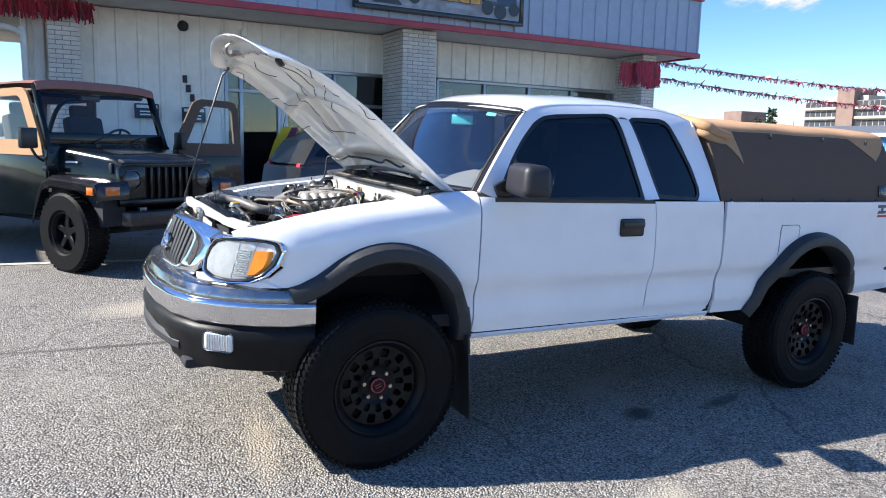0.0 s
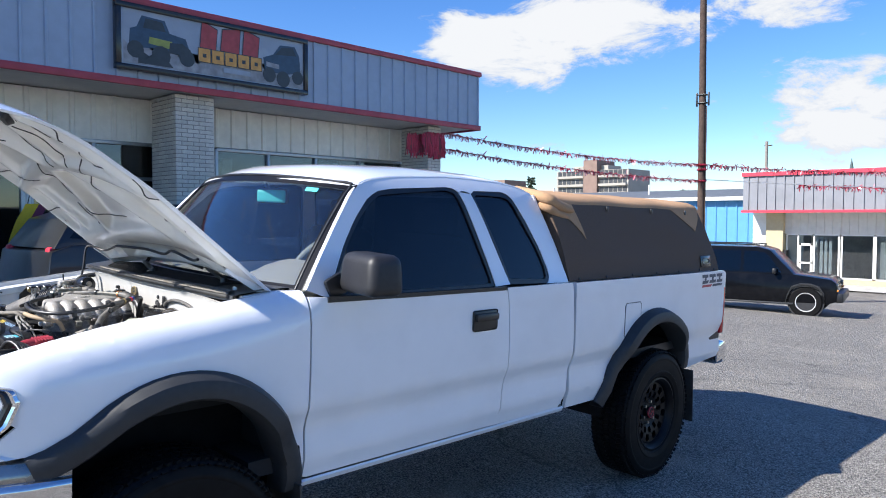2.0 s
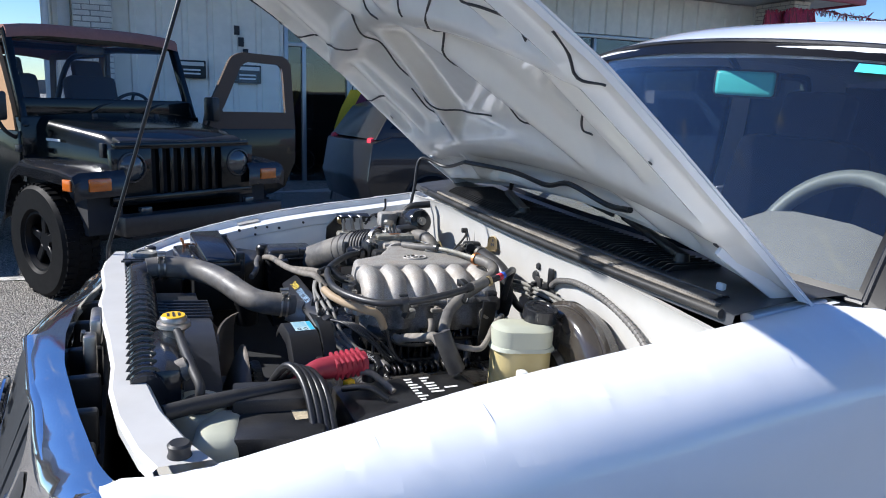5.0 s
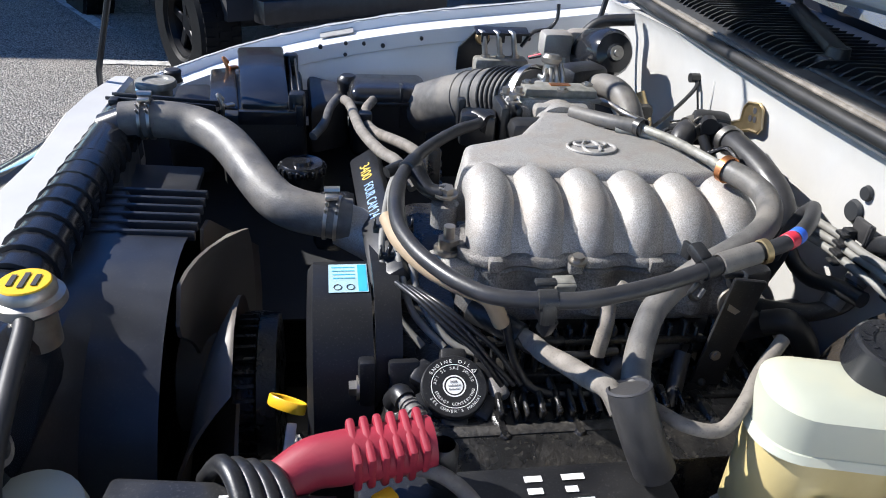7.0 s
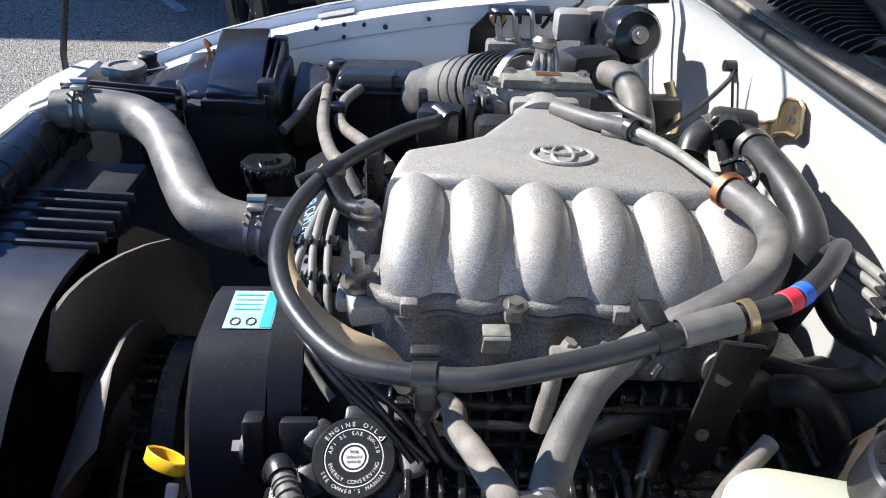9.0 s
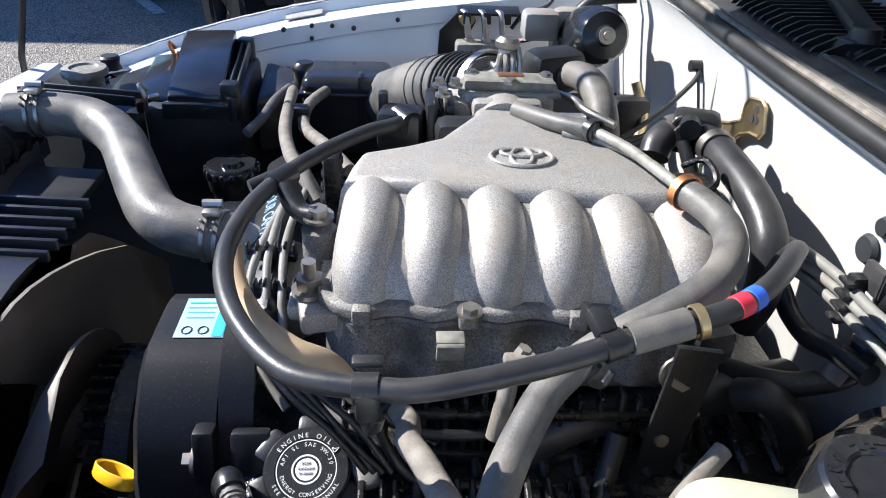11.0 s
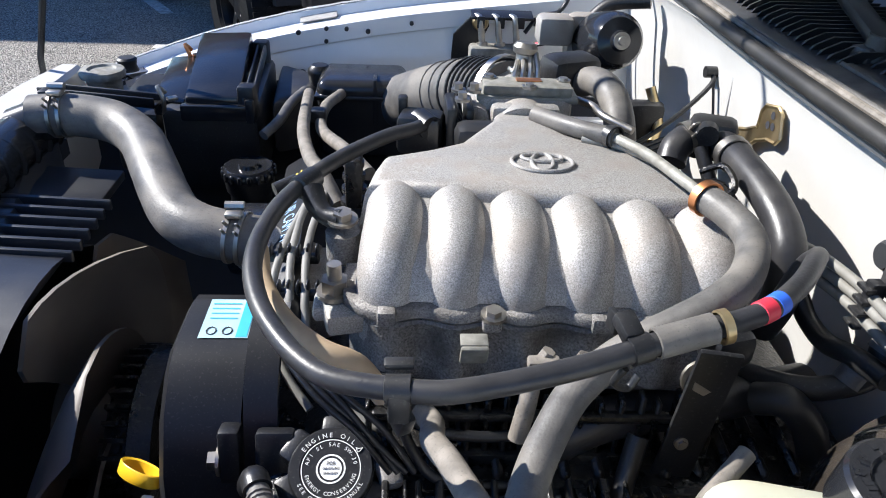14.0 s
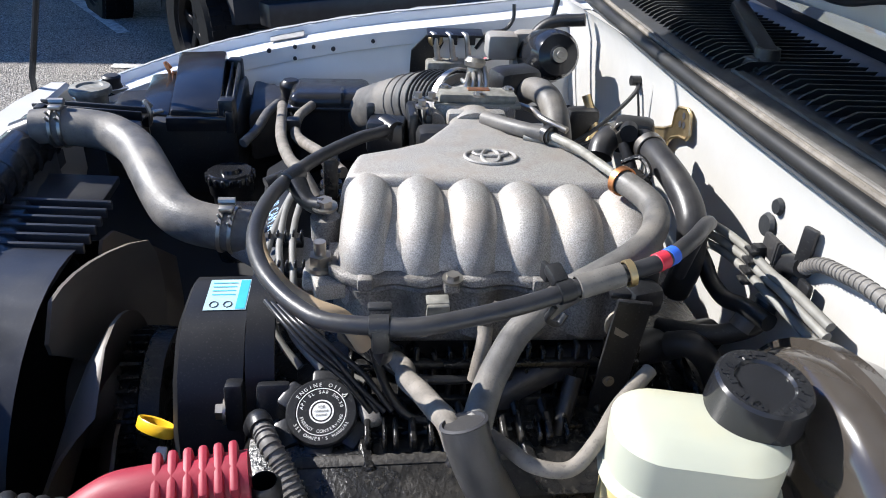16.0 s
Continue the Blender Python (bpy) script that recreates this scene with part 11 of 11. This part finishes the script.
def tinsel_skirt(x0, x1, y, z, drop, n):
    """Foil wound round the head of a column."""
    g = thing("column_tinsel", "red foil tinsel wound round a column head", "garland")
    rng = random.Random(int(x0 * 31))
    b, b2 = bmesh.new(), bmesh.new()
    for i in range(n):
        x = rng.uniform(x0, x1)
        zz = z - rng.uniform(0, drop * 0.35)
        l = drop * rng.uniform(0.3, 0.8)
        s = rng.uniform(0.006, 0.014)
        yy = y - rng.uniform(0.0, 0.07)
        dx = rng.uniform(-0.06, 0.06)
        bb = b if rng.random() < 0.75 else b2
        bb.faces.new([bb.verts.new(v) for v in ((x - s, yy, zz), (x + s, yy - 0.01, zz), (x + s + dx, yy - 0.02, zz - l), (x - s + dx, yy, zz - l))])
    part("foil", b, TINSEL_RED, g, smooth=0, kind="stuff")
    part("foil", b2, material("deep_red_tinsel", (0.16, 0.02, 0.03), 0.5, grain=0.2), g, smooth=0, kind="stuff")


tinsel_skirt(10.15, 10.78, 8.40, 3.42, 0.55, 260)
tinsel_skirt(9.85, 10.35, 8.62, 3.40, 0.50, 160)
tinsel_skirt(-1.75, -0.45, 8.90, 3.52, 0.32, 330)


# ---- far side of the lot ----
YELLOW_WALL = material("pale_yellow_wall", (0.46, 0.38, 0.24), 0.8, grain=0.06, grain_scale=6, stain=0.2, stain_scale=1.5, stain_color=(0.40, 0.33, 0.20), bump=0.1, bump_scale=40)
GREY_PANEL = material("grey_metal_panel", (0.22, 0.225, 0.245), 0.5, grain=0.05, grain_scale=4, stain=0.2, stain_scale=1.2)
RED_BRIGHT = material("red_metal_trim", (0.62, 0.04, 0.07), 0.45, grain=0.08, grain_scale=8)
BLUE_WALL = material("blue_metal_wall", (0.09, 0.28, 0.52), 0.5, grain=0.05, grain_scale=3, stain=0.2, stain_scale=0.8, stain_color=(0.08, 0.24, 0.44))
DARK_ROOF = material("dark_metal_roof", (0.12, 0.13, 0.14), 0.6, grain=0.12, grain_scale=3)
WOOD_POLE = material("weathered_pole_wood", (0.07, 0.045, 0.034), 0.85, grain=0.3, grain_scale=14, bump=0.4, bump_scale=60, stain=0.3, stain_scale=3)
FAR_SIDING = material("dull_metal_siding", (0.60, 0.58, 0.54), 0.6, grain=0.06, grain_scale=4)
FX, FZ = 36.0, -1.70
far = thing("far_shop", "pale yellow strip shop with grey metal fascia and red trim", "building", kind="structure")


def far_box(name, y0, y1, z0, z1, x0, x1, mat, parent=None, bevel=0.0, label=""):
    bm = bmesh.new()
    box(bm, ((x0 + x1) / 2, (y0 + y1) / 2, (z0 + z1) / 2), (x1 - x0, abs(y1 - y0), z1 - z0), bevel)
    return part(name, bm, mat, parent or far, label)


for y0, y1 in ((9.85, 10.65), (4.54, 5.10), (-1.2, -0.6), (-6.5, -5.9)):
    far_box("pier", y0, y1, FZ, 1.84, FX, FX + 0.6, YELLOW_WALL)
far_box("end_wall", 10.65, 11.4, FZ, 1.84, FX + 0.3, FX + 9, WHITE_TRIM)
for y0, y1 in ((5.10, 9.85), (-0.6, 4.54), (-5.9, -1.2)):
    far_box("low_wall", y0, y1, FZ, -1.27, FX + 0.25, FX + 0.5, YELLOW_WALL)
    far_box("header", y0, y1, 0.80, 1.84, FX + 0.3, FX + 0.5, FAR_SIDING)
    y = y0 + 0.1
    while y < y1:
        far_box("header_rib", y, y + 0.05, 0.80, 1.84, FX + 0.26, FX + 0.299, FAR_SIDING)
        y += 0.36
    far_box("inside", y0, y1, FZ, 1.8, FX + 3.0, FX + 3.1, material("shop_interior", (0.55, 0.54, 0.50), 0.8, grain=0.3, grain_scale=1.5))
    far_box("inside_floor", y0, y1, FZ - 0.02, FZ + 0.03, FX + 0.5, FX + 3.0, CONCRETE)


def far_window(y0, y1, z0, z1, glass=PANE):
    w = new("window")
    w.parent = far
    for a, b, c, d in ((y0, y0 + 0.07, z0, z1), (y1 - 0.07, y1, z0, z1), (y0, y1, z0, z0 + 0.06), (y0, y1, z1 - 0.06, z1)):
        far_box("frame", a, b, c, d, FX + 0.30, FX + 0.38, WHITE_TRIM, w)
    far_box("pane", y0 + 0.07, y1 - 0.07, z0 + 0.06, z1 - 0.06, FX + 0.34, FX + 0.35, glass, w)
    return w


for y0, y1 in ((5.2, 5.95), (5.95, 7.35), (7.40, 8.55)):
    far_window(y0, y1, -1.27, 0.80)
far_window(9.2, 9.8, -1.27, 0.80)
for y0, y1 in ((0.0, 1.4), (1.4, 2.8), (2.8, 4.2), (-5.5, -4.0), (-4.0, -2.6)):
    far_window(y0, y1, -1.27, 0.80)
fd = new("door")
fd.parent = far
for a, b, c, d in ((8.58, 8.68, FZ, 0.35), (9.10, 9.20, FZ, 0.35), (8.58, 9.20, 0.25, 0.35), (8.58, 9.20, FZ, FZ + 0.25), (8.58, 9.2, -0.62, -0.54), (8.58, 9.20, 0.74, 0.80)):
    far_box("frame", a, b, c, d, FX + 0.30, FX + 0.38, WHITE_TRIM, fd)
far_box("pane", 8.66, 9.12, FZ + 0.2, 0.78, FX + 0.34, FX + 0.35, PANE, fd)
for y in (8.0, 7.8, 8.2, 8.4):
    far_box("blind", y, y + 0.13, -1.2, 0.72, FX + 0.55, FX + 0.57, WHITE_TRIM)
for k in range(9):
    far_box("blind", 5.25 + 0.07 * k, 5.30 + 0.07 * k, -1.2, 0.72, FX + 0.55, FX + 0.57, WHITE_TRIM)
far_box("fascia_back", -9.0, 11.45, 1.90, 3.62, FX - 0.9, FX + 9.0, GREY_PANEL)
y = -9.0
while y < 11.4:
    far_box("fascia_rib", y, y + 0.06, 1.92, 3.6, FX - 0.95, FX - 0.901, GREY_PANEL)
    y += 0.42
far_box("red_trim", -9.0, 11.5, 1.82, 1.94, FX - 1.0, FX - 0.9, RED_BRIGHT)
far_box("red_trim", -9.0, 11.5, 3.58, 3.76, FX - 1.0, FX - 0.9, RED_BRIGHT)
far_box("eaves", -9.0, 11.45, 1.84, 1.90, FX - 0.9, FX + 0.3, WHITE_TRIM)
far_box("mail_slot", 9.68, 9.78, -0.5, 0.0, FX - 0.05, FX + 0.25, BLACK)
bm = bmesh.new()
grid(bm, [[(x, y, ground_z(x, y) + 0.05 + (0.10 if x > FX - 1.5 else 0)) for y in np.linspace(-12, 13, 20)] for x in (FX - 2.6, FX - 1.6, FX - 1.4, FX + 0.3)])
tagged(part("pavement", bm, CONCRETE), "pale concrete apron in front of the far shop", "pavement", kind="structure")

shed = thing("blue_shed", "long bright blue metal shed with a dark roof", "building", kind="structure")
bm = bmesh.new()
prof = []
y = 11.6
while y < 60:
    prof += [(y, 0), (y + 0.04, -0.05), (y + 0.10, -0.05), (y + 0.14, 0)]
    y += 0.62
grid(bm, [[(41.0 + dx, yy, z) for yy, dx in prof] for z in (-2.2, 2.60)])
part("wall", solid(bm, 0.2, (1, 0, 0)), BLUE_WALL, shed, smooth=0)
bm = grid(bmesh.new(), [[(x, yy, z) for yy in (11.4, 60)] for x, z in ((40.6, 2.75), (44.0, 3.35), (50.0, 3.45))])
part("roof", solid(bm, 0.12, (0, 0, -1)), DARK_ROOF, shed)
bm = bmesh.new()
box(bm, (40.65, 35.7, 2.68), (0.16, 48.7, 0.22), 0.02)
part("gutter", bm, WHITE_TRIM, shed)
for yy in (20.5, 28.0):
    bm = bmesh.new()
    rod(bm, (42.5, yy, 3.0), (42.5, yy, 3.7), 0.06)
    part("vent_pipe", bm, WHITE_TRIM, shed)

# utility pole
pole = thing("utility_pole", "tall dark wooden utility pole", "pole", Matrix.Translation(POLE))
bm = bmesh.new()
tube(bm, [(0, 0, -0.3), (0.02, 0.01, 4), (0.0, 0.03, 9.4)], 0.12, 14, 6, radii=(0.122, 0.112, 0.098))
part("shaft", bm, WOOD_POLE, pole)
bm = bmesh.new()
for z in (6.1, 6.35):
    box(bm, (0, 0, z), (0.26, 0.30, 0.03), 0.01)
for s in (-1, 1):
    box(bm, (0, s * 0.19, 6.22), (0.05, 0.05, 0.42), 0.01)
part("bracket", bm, BLACK, pole)
bm = bmesh.new()
tube(bm, [(0.0, -0.125, 2.2), (0.0, -0.125, 6.0)], 0.014, 6)
part("riser", bm, WOOD_POLE, pole)
for k, z in enumerate((3.05, 3.2, 2.7)):
    bm = bmesh.new()
    lathe(bm, ((0.135, -0.03), (0.165, 0.0), (0.135, 0.03)), Matrix.Translation((0, 0, z - POLE.z)), 16)
    part("foil_wrap", bm, TINSEL_RED, pole)
# second pole with a transformer beyond the far shop
pole2 = thing("utility_pole", "distant utility pole with a transformer", "pole", Matrix.Translation((70.0, 23.3, -2.4)))
part("shaft", tube(bmesh.new(), [(0, 0, 0), (0, 0, 11.2)], 0.13, 10), material("bleached_pole_wood", (0.24, 0.21, 0.18), 0.85, grain=0.2, grain_scale=10), pole2)
bm = bmesh.new()
rod(bm, (0, -0.35, 7.6), (0, -0.35, 8.6), 0.25, seg=14)
part("transformer", bm, WHITE_TRIM, pole2)
bm = bmesh.new()
box(bm, (0, -0.15, 10.8), (0.10, 0.7, 0.10), 0.01)
part("crossarm", bm, WOOD_POLE, pole2)
bm = bmesh.new()
tube(bm, [(POLE.x, POLE.y, 2.75), (28, 5.0, 2.70), (36, 4.0, 2.9)], 0.012, 5)
tagged(part("service_cable", bm, WHITE_TRIM), "pale cable from the pole to the far shop", "cable")

# ---- distance: apartment tower, low roofs, bare trees, steeple ----
CONC_PALE = material("pale_concrete", (0.36, 0.335, 0.29), 0.8, grain=0.06, grain_scale=0.3, stain=0.2, stain_scale=0.05)
CONC_DARK = material("shaded_glazing", (0.045, 0.048, 0.052), 0.4, grain=0.2, grain_scale=0.2)
BRICK_FAR = material("far_brick", (0.22, 0.15, 0.12), 0.85, grain=0.15, grain_scale=0.4)
tower = thing("apartment_tower", "distant pale apartment tower with rows of balconies", "building", Matrix.Translation((200, 127, -3)))
tw = lambda name, y0, y1, z0, z1, x0, x1, mat, lab="": far_box(name, y0, y1, z0, z1, x0, x1, mat, tower, 0, lab)
tw("wall", -14, 12.5, 0, 19.8, 0.6, 14, CONC_PALE)
tw("core", -3.5, 1.5, 0, 23.0, -0.6, 10, BRICK_FAR)
tw("penthouse", -6.0, 7.0, 19.8, 21.3, 2, 10, CONC_PALE)
for f in range(7):
    z = 1.2 + 2.7 * f
    for y0, y1 in ((-13.6, -3.8), (1.8, 12.1)):
        n = 6
        for k in range(n):
            a = y0 + (y1 - y0) * k / n
            tw("window", a + 0.15, a + (y1 - y0) / n - 0.15, z + 0.7, z + 2.3, 0.50, 0.62, CONC_DARK)
        tw("balcony", y0, y1, z, z + 0.75, -0.4, 0.58, CONC_PALE)
low = thing("low_building", "distant brick and concrete building among trees", "building", Matrix.Translation((230, 172, -3)))
for y0, y1, z1, mt in ((-28, 14, 15.5, CONC_PALE), (14, 22, 20.0, BRICK_FAR), (-34, -28, 17.0, CONC_PALE)):
    far_box("wing", y0, y1, 0, z1, 0, 14, mt, low)
for k in range(14):
    far_box("window", -26 + 2.8 * k, -24.4 + 2.8 * k, 11.2, 13.8, -0.1, 0.05, CONC_DARK, low)
FOLIAGE = material("evergreen_foliage", (0.045, 0.065, 0.035), 0.85, grain=0.4, grain_scale=1.5, rand=0.2)
BARK = material("bare_bark", (0.16, 0.13, 0.115), 0.9, grain=0.2, grain_scale=6)
HILL = material("far_woods", (0.13, 0.13, 0.13), 0.95, grain=0.3, grain_scale=0.05, stain=0.5, stain_scale=0.02, stain_color=(0.10, 0.11, 0.11))


def bare_tree(x, y, z, h, seed):
    """A leafless tree: trunk, limbs and many fine twigs."""
    t = thing("bare_tree", "bare winter tree in the distance", "tree", Matrix.Translation((x, y, z)))
    rng = random.Random(seed)
    trunk = tube(bmesh.new(), [(0, 0, 0), (rng.uniform(-.2, .2), rng.uniform(-.2, .2), h * 0.3), (rng.uniform(-.3, .3), rng.uniform(-.3, .3), h * 0.6)], 0.3, 7, 3, radii=(h * 0.03, h * 0.022, h * 0.012))
    part("trunk", trunk, BARK, t)
    crown = bmesh.new()

    def limb(p, d, l, r, depth):
        q = p + d * l
        rod(crown, p, q, r, r * 0.6, 4, False)
        if depth:
            for _ in range(4 if depth > 1 else 5):
                nd = (d + Vector((rng.uniform(-.8, .8), rng.uniform(-.8, .8), rng.uniform(-.1, .7)))).normalized()
                limb(p.lerp(q, rng.uniform(0.4, 1)), nd, l * rng.uniform(0.5, 0.75), r * 0.55, depth - 1)

    for k in range(6):
        a = k * 1.05 + rng.uniform(-.3, .3)
        limb(Vector((0, 0, h * rng.uniform(0.3, 0.55))), Vector((math.cos(a) * 0.6, math.sin(a) * 0.6, 0.8)).normalized(), h * 0.25, h * 0.010, 2)
    part("crown", crown, BARK, t, kind="stuff")


for i, (x, y, h) in enumerate(((95, 27.5, 10.5), (98, 22.5, 9.5), (100, 30.5, 8.5), (104, 19.0, 9.0), (160, 118, 13), (170, 110, 13), (150, 70, 12), (140, 50, 12))):
    bare_tree(x, y, -2.8, h, 20 + i)


def evergreen(x, y, z, h, seed):
    """A conifer of many small drooping clumps round a trunk."""
    t = thing("evergreen_tree", "dark evergreen tree in the distance", "tree", Matrix.Translation((x, y, z)))
    rng = random.Random(seed)
    part("trunk", tube(bmesh.new(), [(0, 0, 0), (0, 0, h * 0.95)], 0.2, 6, 2, radii=(h * 0.025, 0.03)), BARK, t)
    bm = bmesh.new()
    for i in range(420):
        k = rng.random() ** 0.7
        zz = h * (0.12 + 0.86 * rng.random())
        rr = h * 0.24 * (1 - (zz / h) ** 1.3) * rng.uniform(0.35, 1.0) + 0.05
        a = rng.uniform(0, 6.283)
        c = Vector((rr * math.cos(a), rr * math.sin(a), zz))
        s = h * rng.uniform(0.03, 0.06)
        for _ in range(2):
            d = Vector((rng.uniform(-1, 1), rng.uniform(-1, 1), rng.uniform(-0.8, 0.3))).normalized() * s
            e = Vector((rng.uniform(-1, 1), rng.uniform(-1, 1), rng.uniform(-0.5, 0.5))).normalized() * s * 0.5
            bm.faces.new([bm.verts.new(c), bm.verts.new(c + d + e), bm.verts.new(c + d * 1.4), bm.verts.new(c + d - e)])
    part("crown", bm, FOLIAGE, t, smooth=0, kind="stuff")


for i, (x, y, h) in enumerate(((110, 51, 9.0), (150, 112, 15), (152, 117, 13), (180, 150, 14), (190, 163, 12), (175, 139, 10))):
    evergreen(x, y, -2.8, h, 40 + i)
steeple = thing("church_steeple", "thin grey church steeple on the skyline", "steeple", Matrix.Translation((180, 45.5, -3)))
bm = bmesh.new()
rod(bm, (0, 0, 0), (0, 0, 14.4), 0.62, 0.60, 8)
rod(bm, (0, 0, 14.4), (0, 0, 18.0), 0.66, 0.04, 8)
part("spire", bm, material("green_grey_slate", (0.07, 0.10, 0.10), 0.7, grain=0.15, grain_scale=3), steeple)
# low wooded rise on the horizon and plain ground cover behind the camera
bm = bmesh.new()
rng = random.Random(7)
rows = [[], []]
for k in range(160):
    a = 2 * math.pi * k / 160
    rr = 420
    hgt = 7 + 3.5 * noise.noise(Vector((math.cos(a) * 6, math.sin(a) * 6, 0))) + rng.uniform(-0.5, 0.5)
    rows[0].append((rr * math.cos(a), rr * math.sin(a), -8))
    rows[1].append((rr * math.cos(a), rr * math.sin(a), hgt))
for r in rows:
    r.append(r[0])
tagged(part("backdrop_woods", grid(bm, rows), HILL), "low grey wooded skyline", "woods", kind="structure")

# ---- brick columns, last ----
brick_column("column_brick", 4.56, 5.24, 8.42, 9.30, FLOOR_Z, SOFFIT_Z, 1.9)
brick_column("column_brick", -1.07, -0.62, 8.95, 9.35, FLOOR_Z, SOFFIT_Z, 2.2)
brick_column("column_brick", 10.34, 10.72, 8.42, 9.30, FLOOR_Z - 0.6, SOFFIT_Z, 2.3)
